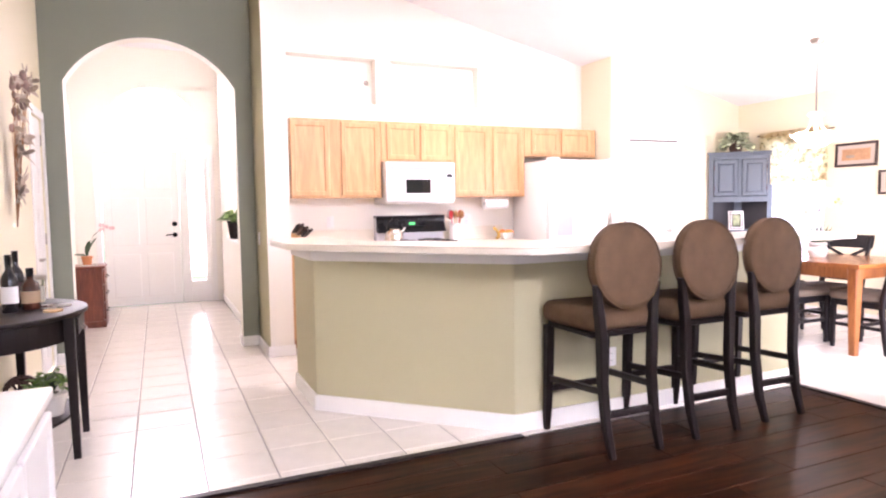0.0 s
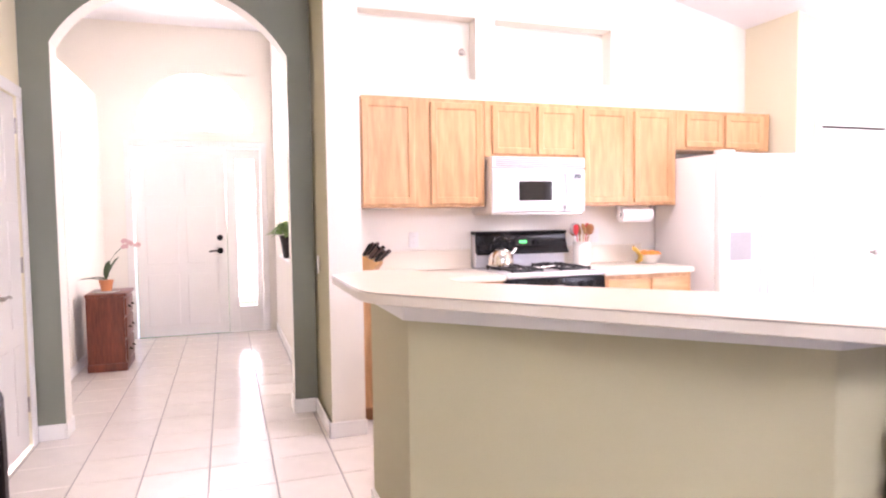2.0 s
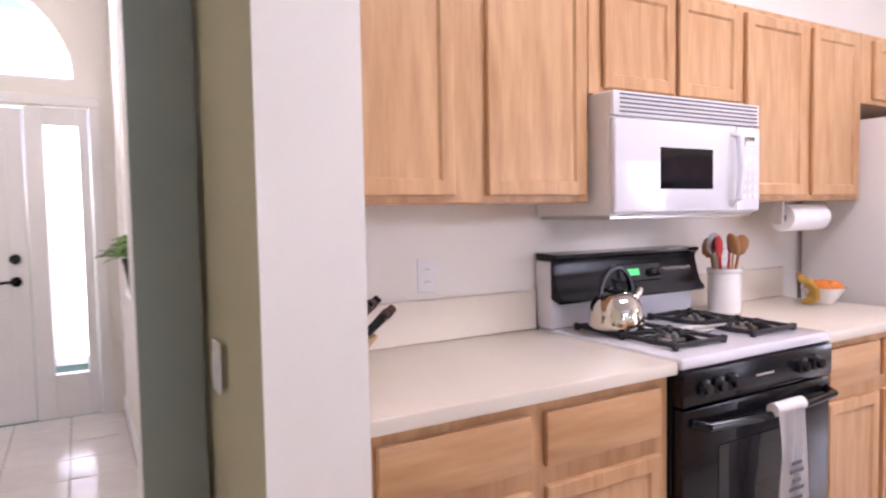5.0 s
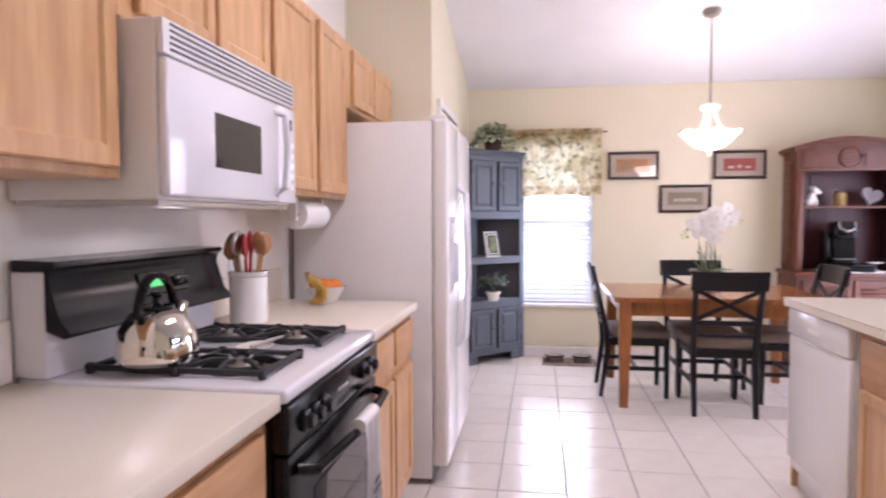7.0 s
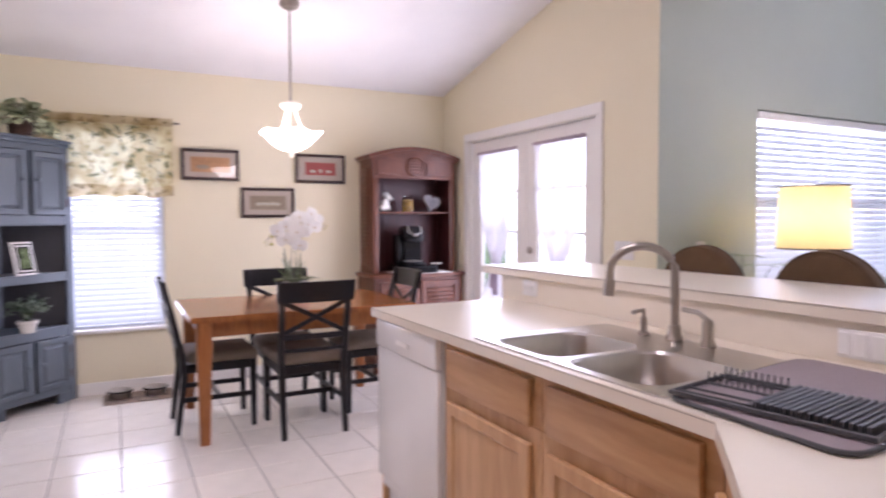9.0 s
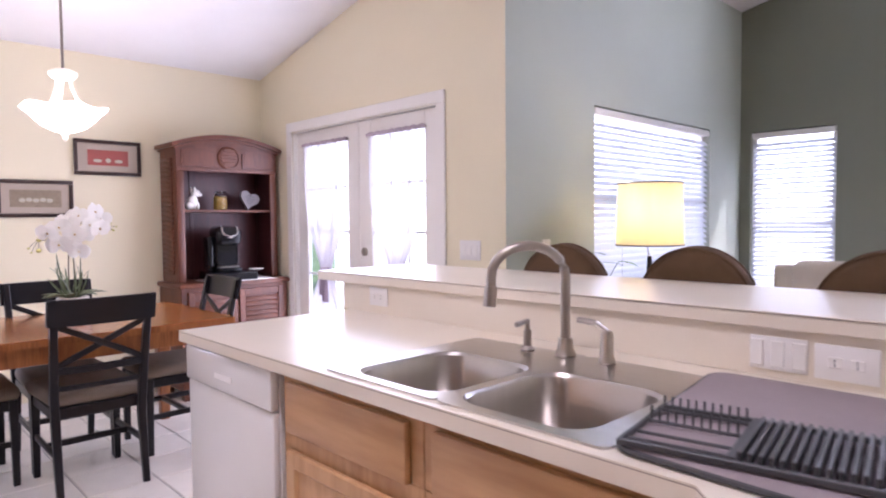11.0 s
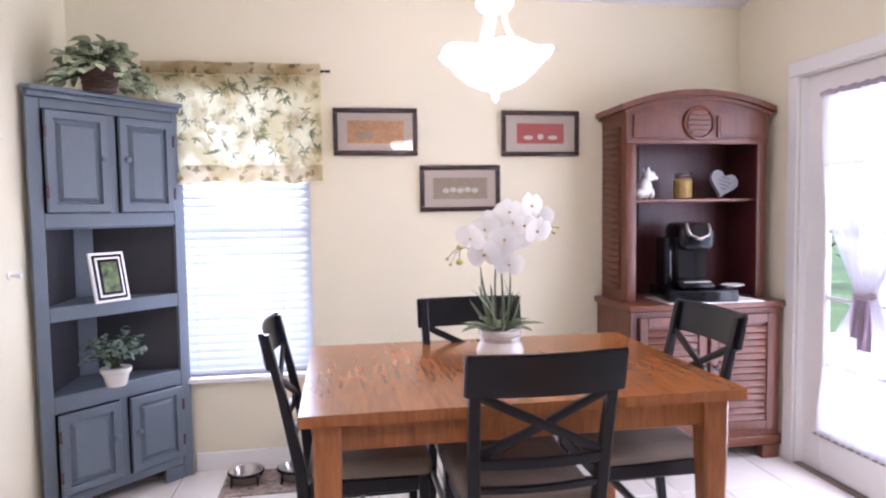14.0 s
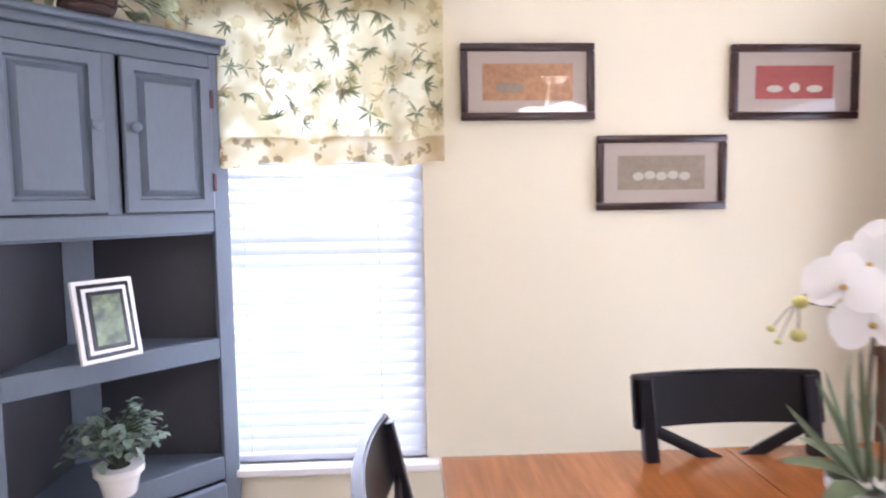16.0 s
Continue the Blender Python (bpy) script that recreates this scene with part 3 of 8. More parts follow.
structure("trim_bar_top", ribbon([(0.985, 4.49), (0.985, 3.852), (1.917, 2.92), (4.22, 2.92)], [(1.004, 4.49), (1.004, 3.86), (1.925, 2.939), (4.22, 2.939)], 0.96, 1.03), TRIM, "white moulding under the bar top", "trim")
structure("baseboard_bar", ribbon([(0.990, 4.47), (0.990, 3.854), (1.919, 2.925), (4.2, 2.925)], [(1.004, 4.47), (1.004, 3.86), (1.925, 2.939), (4.2, 2.939)], 0.0, 0.10), TRIM, "white baseboard of the bar wall", "baseboard")
BAR_TOP = [(0.838, 4.50), *rounded([(0.838, 4.47), (0.838, 3.82), (1.825, 2.60), (4.36, 2.60)], 0.11, 6)[7:21], (4.36, 2.60), (4.36, 3.185), (2.03, 3.185), (1.25, 3.965), (1.25, 4.66), (1.02, 4.66)]
SEAM = mat("laminate_seam", (0.30, 0.24, 0.19), 0.7, var=0.2)


def shrunk(plan, d):
    """The plan drawn in a little towards its centre."""
    cx, cy = sum(x for x, y in plan) / len(plan), sum(y for x, y in plan) / len(plan)
    return [(x + (cx - x) / max(1e-6, math.hypot(cx - x, cy - y)) * d, y + (cy - y) / max(1e-6, math.hypot(cx - x, cy - y)) * d) for x, y in plan]


bt = thing("breakfast_counter", (0, 0, 0), "pale laminate breakfast bar top on the half wall", "counter")
part("edge_build", prism(BAR_TOP, 1.032, 1.0665, 0.003, 1), LAMINATE, bt, smooth=None)
part("seam", prism(shrunk(BAR_TOP, 0.0008), 1.0666, 1.0684), SEAM, bt, "dark seam of the laminate edge", smooth=None)
part("top_sheet", prism(BAR_TOP, 1.0685, 1.072, 0.001, 1), LAMINATE, bt, smooth=None)
def pierced(outline, hole, z0, z1):
    """A slab over a plan outline with one hole cut through it."""
    bm = bmesh.new()
    es = []
    for loop in (outline, hole):
        vs = [bm.verts.new((x, y, z0)) for x, y in loop]
        es += [bm.edges.new((vs[i], vs[(i + 1) % len(vs)])) for i in range(len(vs))]
    bmesh.ops.triangle_fill(bm, edges=es, use_beauty=True)
    top = bmesh.ops.extrude_face_region(bm, geom=bm.faces[:])
    for v in [g for g in top["geom"] if isinstance(g, bmesh.types.BMVert)]:
        v.co.z = z1
    bmesh.ops.recalc_face_normals(bm, faces=bm.faces[:])
    return bm


PEN_TOP, SINK_HOLE = ([(1.225, 4.40), (1.225, 3.96), (2.02, 3.16), (4.145, 3.16), (4.145, 3.90), (2.275, 3.90), (1.86, 4.315), (1.86, 4.40)], [(2.49, 3.47), (3.21, 3.47), (3.21, 3.862), (2.49, 3.862)])
pc = thing("peninsula_counter", (0, 0, 0), "pale laminate worktop around the sink", "worktop")
part("edge_build", pierced(PEN_TOP, SINK_HOLE, 0.876, 0.9085), LAMINATE, pc, smooth=None)
part("seam", pierced(shrunk(PEN_TOP, 0.0008), SINK_HOLE, 0.9086, 0.9104), SEAM, pc, "dark seam of the laminate edge", smooth=None)
part("top_sheet", pierced(PEN_TOP, SINK_HOLE, 0.9105, 0.914), LAMINATE, pc, smooth=None)
single("back_panel", prism([(1.226, 4.46), (1.226, 3.955), (2.02, 3.161), (4.18, 3.161), (4.18, 3.168), (2.023, 3.168), (1.233, 3.958), (1.233, 4.46)], 0.915, 1.031), LAMINATE, (0, 0, 0), "laminate splashback below the bar top", "splashback")


def panel_door(w, h, t=0.02, rail=0.055, depth=0.009, raised=False):
    """A framed door, its face towards -y, standing on z = 0 and centred on x."""
    bm = bmesh.new()
    cube(bm, -w / 2, w / 2, -t, 0, 0, h, 0.004)
    bm.faces.ensure_lookup_table()
    f = max((f for f in bm.faces if f.normal.y < -0.9), key=lambda f: f.calc_area())
    r = bmesh.ops.inset_individual(bm, faces=[f], thickness=min(rail, w * 0.25, h * 0.3), depth=0)
    r2 = bmesh.ops.inset_individual(bm, faces=[f], thickness=0.006 if raised else 0.011, depth=-depth)
    if raised:
        bmesh.ops.inset_individual(bm, faces=[f], thickness=0.010, depth=0)
        bmesh.ops.inset_individual(bm, faces=[f], thickness=0.024, depth=depth * 0.95)
    return bm


def slab_front(w, h, t=0.02):
    bm = bmesh.new()
    cube(bm, -w / 2, w / 2, -t, 0, 0, h, 0.006, 2)
    return bm


def base_unit(name, at, w, depth, layout, rz=0, label="honey maple base cabinet with plain doors", bottom=0.10, top_z=0.874):
    """A base cabinet, its back on y = 0 and its face towards -y. layout: columns (x, width, drawer)."""
    c = thing(name, at, label, "cabinet", "maple base cabinets", rz)
    part("body", box(-w / 2, w / 2, -depth, -0.002, bottom, top_z, 0.003), MAPLE, c)
    if top_z < 0.87:
        part("front_rail", box(-w / 2, w / 2, -depth, -depth + 0.02, top_z + 0.0005, 0.874, 0.002), MAPLE_X, c)
    # shade of the recess is put into the kick's darker wood
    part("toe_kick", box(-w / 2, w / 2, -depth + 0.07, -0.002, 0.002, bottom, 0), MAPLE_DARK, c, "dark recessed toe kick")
    for x, dw, drawer in layout:
        top = 0.845
        if drawer:
            part("drawer_front", slab_front(dw, 0.145), MAPLE_X, c, at=pose(x, -depth - 0.001, top - 0.145))
            top -= 0.185
        part("door", panel_door(dw, top - bottom - 0.04), MAPLE, c, at=pose(x, -depth - 0.001, bottom + 0.03))
    return c


def wall_unit(name, at, w, z0, z1, doors, label):
    c = thing(name, at, label, "cabinet", "maple wall cabinets")
    part("body", box(-w / 2, w / 2, -0.303, -0.002, z0, z1, 0.003), MAPLE, c)
    for x, dw in doors:
        part("door", panel_door(dw, z1 - z0 - 0.05), MAPLE, c, at=pose(x, -0.304, z0 + 0.022))
    return c


wall_unit("wall_cabinet", (1.743, NORTH, 0), 0.902, 1.384, 2.15, [(-0.265, 0.37), (0.232, 0.388)], "honey maple wall cabinet with two doors")
wall_unit("wall_cabinet", (2.576, NORTH, 0), 0.76, 1.745, 2.15, [(-0.152, 0.345), (0.216, 0.345)], "short maple wall cabinet over the microwave")
wall_unit("wall_cabinet", (3.414, NORTH, 0), 0.908, 1.384, 2.15, [(-0.205, 0.40), (0.23, 0.36)], "maple wall cabinet with two tall doors beside the refrigerator")
wall_unit("wall_cabinet", (4.352, NORTH, 0), 0.964, 1.83, 2.15, [(-0.213, 0.365), (0.205, 0.40)], "short maple wall cabinet over the refrigerator")

base_unit("base_cabinet", (1.695, NORTH, 0), 0.98, 0.64, [(-0.235, 0.42, True), (0.235, 0.42, True)])
base_unit("base_cabinet", (3.355, NORTH, 0), 0.77, 0.64, [(-0.185, 0.34, True), (0.185, 0.33, True)])
single("worktop", box(1.205, 2.19, NORTH - 0.675, NORTH - 0.002, 0.876, 0.914, 0.005, 2), LAMINATE, (0, 0, 0), "pale laminate worktop beside the range", "worktop")
single("worktop", box(2.962, 3.745, NORTH - 0.675, NORTH - 0.002, 0.876, 0.914, 0.005, 2), LAMINATE, (0, 0, 0), "short pale laminate worktop between range and refrigerator", "worktop")
single("splashback", box(1.205, 2.19, NORTH - 0.021, NORTH - 0.001, 0.915, 1.062, 0.003), LAMINATE, (0, 0, 0), "low laminate splashback strip on the wall", "splashback")
single("splashback", box(2.962, 3.745, NORTH - 0.021, NORTH - 0.001, 0.915, 1.062, 0.003), LAMINATE, (0, 0, 0), "low laminate splashback strip on the wall", "splashback")
# peninsula units face north
base_unit("base_cabinet", (3.21, 3.21, 0), 0.6, 0.64, [(0.0, 0.52, True)], 180, top_z=0.70)
base_unit("sink_cabinet", (2.60, 3.21, 0), 0.615, 0.64, [(0.0, 0.53, True)], 180, "maple sink cabinet with a false drawer front", top_z=0.70)
cc = thing("corner_base_cabinet", (0, 0, 0), "diagonal maple base cabinet in the counter corner", "cabinet", "maple base cabinets")
part("body", prism([(1.228, 4.38), (1.228, 3.96), (1.98, 3.215), (2.29, 3.215), (2.29, 3.85), (1.82, 4.32), (1.82, 4.38)], 0.10, 0.874), MAPLE, cc)
part("door", panel_door(0.5, 0.66), MAPLE, cc, at=pose(2.06, 4.09, 0.13, 0, 0, 135))

# dishwasher
dw = thing("dishwasher", (3.815, 3.86, 0), "white dishwasher built in under the counter", "dishwasher", rz=180)
part("body", box(-0.298, 0.298, -0.0, 0.6, 0.10, 0.87, 0.003), APPL, dw)
part("door", box(-0.298, 0.298, -0.022, -0.001, 0.16, 0.745, 0.006, 2), APPL, dw, "plain white door")
part("control_panel", box(-0.298, 0.298, -0.03, -0.001, 0.75, 0.868, 0.006, 2), APPL, dw)
part("kick_plate", box(-0.298, 0.298, 0.03, 0.06, 0.004, 0.15, 0.002), APPL, dw)
part("end_panel", box(-0.32, -0.303, 0.005, 0.65, 0.002, 0.874, 0.002), MAPLE, dw, "maple end panel")
part("latch", box(-0.06, 0.06, -0.036, -0.031, 0.79, 0.81, 0.002), PLASTICW, dw)

# sink and tap
sk = thing("kitchen_sink", (2.85, 3.5825, 0.914), "double bowl stainless steel sink set in the counter", "sink")


def bowl(cx, w, d, deep):
    bm = bmesh.new()
    rings = []
    for k, (s, z) in enumerate(((0.0, 0.004), (0.006, -0.004), (0.012, -deep + 0.03), (0.04, -deep), (0.12, -deep - 0.004))):
        ring = []
        ww, dd, r = w / 2 - s, d / 2 - s, 0.07
        for qx, qy, a0 in ((1, 1, 0), (-1, 1, 90), (-1, -1, 180), (1, -1, 270)):
            for j in range(5):
                a = radians(a0 + 90 * j / 4)
                ring.append(bm.verts.new((cx + qx * (ww - r) + r * math.cos(a), qy * (dd - r) + r * math.sin(a), z)))
        rings.append(ring)
    for a, b in zip(rings, rings[1:]):
        for i in range(20):
            bm.faces.new((a[i], b[i], b[(i + 1) % 20], a[(i + 1) % 20]))
    bm.faces.new(rings[-1])
    bmesh.ops.recalc_face_normals(bm, faces=bm.faces[:])
    for f in bm.faces:
        f.normal_flip()
    return bm


def rim_plate(w, d, holes):
    """The sink's flange with two rounded holes, as a strip mesh round each bowl."""
    bm = bmesh.new()
    for cx, hw, hd, x0, x1 in holes:
        inner, outer = [], []
        r = 0.07
        for qx, qy, a0 in ((1, 1, 0), (-1, 1, 90), (-1, -1, 180), (1, -1, 270)):
            for j in range(5):
                a = radians(a0 + 90 * j / 4)
                inner.append((cx + qx * (hw / 2 - r) + r * math.cos(a), qy * (hd / 2 - r) + r * math.sin(a) + 0.085))
                ox, oy = (x1 if qx > 0 else x0), qy * d / 2
                rr = 0.02
                outer.append((ox - qx * rr + rr * math.cos(a), oy - qy * rr + rr * math.sin(a)))
        vi = [bm.verts.new((x, y, 0.005)) for x, y in inner]
        vo = [bm.verts.new((x, y, 0.005)) for x, y in outer]
        vl = [bm.verts.new((x * 1.0, y * 1.0, 0.0)) for x, y in outer]
        for i in range(20):
            k = (i + 1) % 20
            bm.faces.new((vi[i], vo[i], vo[k], vi[k]))
            bm.faces.new((vo[i], vl[i], vl[k], vo[k]))
    bmesh.ops.recalc_face_normals(bm, faces=bm.faces[:])
    return bm


part("rim", rim_plate(0.83, 0.585, [(0.18, 0.33, 0.355, 0.0, 0.415), (-0.18, 0.33, 0.355, -0.415, 0.0)]), STEEL, sk, "brushed steel rim")
for cx in (0.18, -0.18):
    bw = part("bowl", bowl(cx, 0.33, 0.355, 0.17), STEEL, sk, "brushed steel bowl", at=pose(0, 0.085, 0))
    part("drain", turned([(0.045, -0.172), (0.045, -0.168), (0.03, -0.168), (0.028, -0.171)], 20, at=(cx, 0, 0)), CHROME, bw)
tap = thing("kitchen_tap", (2.9, 3.33, 0.919), "tall gooseneck tap in satin nickel behind the sink", "tap")
part("base", turned([(0.028, 0), (0.03, 0.006), (0.022, 0.02), (0.019, 0.05)], 20), NICKEL, tap)
gn = [(0, 0, 0.04 + 0.18 * i / 6) for i in range(7)] + [(0.0 + 0.085 * (1 - math.cos(radians(a))) * 0.8, 0.085 * (1 - math.cos(radians(a))) * 0.9, 0.22 + 0.085 * math.sin(radians(a))) for a in range(15, 181, 15)] + [(0.136, 0.153, 0.19), (0.138, 0.155, 0.165)]
part("spout", tube(gn, 0.0135, 12), NICKEL, tap)
part("spray_head", tube([(0.136, 0.153, 0.195), (0.139, 0.157, 0.14)], 0.018, 12), NICKEL, tap)
sd = part("handle_base", turned([(0.022, 0), (0.024, 0.005), (0.018, 0.02), (0.017, 0.075), (0.012, 0.085)], 16, at=(-0.13, 0.0, 0)), NICKEL, tap)
part("lever", tube([(-0.13, 0.0, 0.08), (-0.11, 0.02, 0.105), (-0.06, 0.03, 0.11)], 0.008, 8), NICKEL, tap)
sp = thing("soap_pump", (3.02, 3.345, 0.919), "satin nickel soap pump beside the tap", "soap dispenser")
part("collar", turned([(0.02, 0), (0.022, 0.005), (0.012, 0.015), (0.011, 0.06)], 16), NICKEL, sp)
part("nozzle", tube([(0, 0, 0.055), (0, 0.0, 0.085), (0.0, 0.05, 0.08)], 0.008, 8), NICKEL, sp)

# drying mat and dish rack on the diagonal part of the counter
MAT_PLAN = rounded([(2.435, 3.865), (2.025, 3.88), (2.065, 3.255), (2.525, 3.25)], 0.055)
mt_ = thing("drying_mat", (0, 0, 0.915), "grey drying mat with dark piping on the counter", "mat")
part("pad", prism(MAT_PLAN, 0, 0.012, 0.004, 2), MATGREY, mt_)
part("piping", tube([(x, y, 0.006) for x, y in MAT_PLAN] + [(MAT_PLAN[0][0], MAT_PLAN[0][1], 0.006)], 0.0055, 8), RACKGREY, mt_, "dark piping")
rk = thing("dish_rack", (2.243, 3.722, 0.928), "folded dark plastic dish rack lying on the mat", "dish rack", rz=10)
part("frame", bar([(-0.195, -0.115, 0.008), (0.195, -0.115, 0.008), (0.195, 0.115, 0.008), (-0.195, 0.115, 0.008), (-0.195, -0.115, 0.008)], 0.010, 0.012, side=(0, 0, 1)), RACKGREY, rk)
part("divider", bar([(0.03, -0.11, 0.010), (0.03, 0.11, 0.010)], 0.012, 0.014, side=(0, 0, 1)), RACKGREY, rk)
slat_me, pin_me = None, None
for i in range(15):
    if slat_me is None:
        slat_me = mesh_of("slat", box(-0.0035, 0.0035, -0.10, 0.105, 0.004, 0.024, 0.0015))
        slat_me.materials.append(RACKGREY)
    o = new("slat", slat_me)
    o.parent = rk
    o.matrix_basis = pose(-0.18 + i * 0.0142, 0, 0)
for i in range(11):
    if pin_me is None:
        pin_me = mesh_of("pin", tube([(0, 0, 0.004), (0, -0.004, 0.034)], 0.0022, 6))
        pin_me.materials.append(RACKGREY)
    for yy in (-0.095, -0.02):
        o = new("pin", pin_me)
        o.parent = rk
        o.matrix_basis = pose(0.045 + i * 0.0142, yy, 0)
for yy in (-0.095, -0.02, 0.05, 0.09):
    part("cross_wire", tube([(0.035, yy, 0.008), (0.19, yy, 0.008)], 0.003, 6), RACKGREY, rk)

# ---- range ----
RX0, RX1, RY = 2.195, 2.957, NORTH
rg = thing("range", ((RX0 + RX1) / 2, RY, 0), "white gas range with black backguard and oven front", "cooker")
hw = (RX1 - RX0) / 2
part("body", box(-hw, hw, -0.645, -0.03, 0.03, 0.885, 0.004), BLACK, rg)
part("cooktop", box(-hw, hw, -0.685, -0.02, 0.886, 0.922, 0.012, 3), APPL_GLOSS, rg, "glossy white cooktop")
part("backguard_base", box(-hw, hw, -0.105, -0.015, 0.922, 1.172, 0.006, 2), APPL_GLOSS, rg, "glossy white backguard body")
bgp = [(-0.106, 1.035), (-0.155, 1.018), (-0.168, 1.024), (-0.166, 1.036), (-0.142, 1.062), (-0.116, 1.150), (-0.120, 1.172), (-0.138, 1.186), (-0.136, 1.197), (-0.02, 1.200), (-0.018, 1.174), (-0.106, 1.174)]
bm = bmesh.new()
vl = [bm.verts.new((-hw - 0.006, y, z)) for y, z in bgp]
vr = [bm.verts.new((hw + 0.006, y, z)) for y, z in bgp]
for i in range(len(bgp)):
    k = (i + 1) % len(bgp)
    bm.faces.new((vl[i], vl[k], vr[k], vr[i]))
bm.faces.new(list(reversed(vl)))
bm.faces.new(vr)
bmesh.ops.recalc_face_normals(bm, faces=bm.faces[:])
bmesh.ops.bevel(bm, geom=bm.edges[:], offset=0.003, segments=2, affect="EDGES")
bg = part("backguard", bm, BLACK, rg, "black backguard with the clock")
tilt = math.degrees(math.atan2(0.026, 0.088))
part("clock_panel", box(-0.10, 0.13, -0.003, 0.0, -0.03, 0.035, 0.001), BLACKGLASS, bg, at=pose(0.03, -0.1315, 1.108, -tilt, 0, 0))
part("clock_display", box(-0.03, 0.035, -0.002, 0.0, -0.012, 0.014, 0.0005), GREEN_LED, bg, "green lit clock digits", at=pose(0.0, -0.1345, 1.112, -tilt, 0, 0))
for kx in (0.10, 0.135):
    part("clock_knob", moved(turned([(0.016, 0), (0.017, 0.012), (0.012, 0.02)], 14), pose(0, 0, 0, 90, 0, 0)), BLACK, bg, at=pose(kx, -0.136, 1.108, -tilt, 0, 0))
part("front_rail", box(-hw, hw, -0.69, -0.645, 0.775, 0.884, 0.008, 2), BLACK, rg, "black control rail")
for kx in (-0.30, -0.235, -0.17, 0.19, 0.27):
    part("knob", moved(turned([(0.026, 0), (0.026, 0.012), (0.018, 0.016), (0.015, 0.03)], 18), pose(0, 0, 0, 90, 0, 0)), BLACK, rg, at=pose(kx, -0.69, 0.83))
part("oven_door", box(-hw + 0.004, hw - 0.004, -0.685, -0.646, 0.20, 0.768, 0.008, 2), BLACK, rg, "black oven door")
part("oven_window", box(-0.22, 0.22, -0.688, -0.684, 0.33, 0.64, 0.002), BLACKGLASS, rg, "dark oven window")
part("oven_handle", tube([(-0.34, -0.69, 0.73), (-0.32, -0.73, 0.725), (0.0, -0.745, 0.715), (0.32, -0.73, 0.725), (0.34, -0.69, 0.73)], 0.014, 10), BLACK, rg)
part("drawer", box(-hw + 0.004, hw - 0.004, -0.68, -0.646, 0.05, 0.19, 0.006, 2), BLACK, rg)
for gx in (-0.19, 0.19):
    gb = bmesh.new()
    for dx in (-0.112, 0.112):
        bar([(gx + dx, -0.595, 0.936), (gx + dx, -0.155, 0.936)], 0.013, 0.014, gb, (1, 0, 0))
    for yy in (-0.595, -0.375, -0.155):
        bar([(gx - 0.112, yy, 0.936), (gx + 0.112, yy, 0.936)], 0.013, 0.014, gb, (0, 1, 0))
    for yy in (-0.485, -0.265):
        for k in range(8):
            c_, s_ = math.cos(radians(45 * k)), math.sin(radians(45 * k))
            far_ = 0.108 if k % 2 == 0 else 0.138
            bar([(gx + c_ * far_, yy + s_ * far_, 0.939), (gx + c_ * 0.07, yy + s_ * 0.07, 0.949), (gx + c_ * 0.034, yy + s_ * 0.034, 0.945)], 0.011, 0.012, gb, (-s_, c_, 0))
    for dx in (-0.112, 0.112):
        for yy in (-0.595, -0.375, -0.155):
            bar([(gx + dx, yy, 0.9215), (gx + dx * 1.06, yy, 0.946)], 0.016, 0.016, gb, (1, 0, 0))
    part("grate", gb, IRON, rg, "black cast iron grate", smooth=None)
    for yy in (-0.485, -0.265):
        part("burner_bowl", turned([(0.098, 0.9215), (0.099, 0.924), (0.09, 0.9245), (0.05, 0.9235), (0.0, 0.9235)], 28, at=(gx, yy, 0)), BLACK, rg, "black enamel burner bowl")
        part("burner", turned([(0.042, 0.924), (0.044, 0.930), (0.034, 0.933), (0.032, 0.939), (0.0, 0.941)], 22, at=(gx, yy, 0)), STEEL, rg)
part("maker_plate", box(-0.045, 0.045, -0.692, -0.6895, 0.826, 0.833, 0.0005), STEEL, rg, "small silver maker plate")

tw = thing("dish_towel", (2.60, NORTH - 0.745, 0), "white printed towel hanging over the oven handle", "towel")
bm = bmesh.new()
rows = []
for i in range(13):
    z = 0.735 - 0.035 * i
    rows.append([bm.verts.new((-0.075 + 0.15 * j / 10 + 0.006 * math.sin(i * 0.5), -0.022 - 0.008 * math.sin(j * 1.7 + i * 0.35) - 0.0006 * i, z)) for j in range(11)])
for a, b in zip(rows, rows[1:]):
    for j in range(10):
        bm.faces.new((a[j], a[j + 1], b[j + 1], b[j]))
bmesh.ops.solidify(bm, geom=bm.faces[:], thickness=0.004)
part("cloth", bm, TOWEL, tw, smooth=60)
part("fold", tube([(-0.075, -0.004, 0.735), (0.075, -0.004, 0.735)], 0.021, 12), TOWEL, tw)
for i, (wd, zz) in enumerate(((0.05, 0.56), (0.07, 0.535), (0.04, 0.505), (0.075, 0.48), (0.06, 0.45), (0.045, 0.42), (0.07, 0.39))):
    part("print_bar", box(-wd / 2, wd / 2, -0.038, -0.036, zz, zz + 0.012, 0), PRINT, tw)

# microwave over the range
mw = thing("microwave", (2.585, NORTH, 0), "white over-the-range microwave with a dark window", "microwave")
part("body", box(-0.378, 0.378, -0.385, -0.002, 1.338, 1.742, 0.004), APPL, mw)
part("door", box(-0.378, 0.235, -0.412, -0.386, 1.345, 1.655, 0.008, 3), APPL_GLOSS, mw, "glossy white door")
part("window", box(-0.17, 0.10, -0.4135, -0.411, 1.425, 1.565, 0.001), BLACKGLASS, mw, "dark door window")
part("control_panel", box(0.24, 0.378, -0.408, -0.386, 1.345, 1.655, 0.006, 2), APPL_GLOSS, mw)
part("display", box(0.285, 0.345, -0.410, -0.4075, 1.585, 1.62, 0.001), BLACKGLASS, mw)
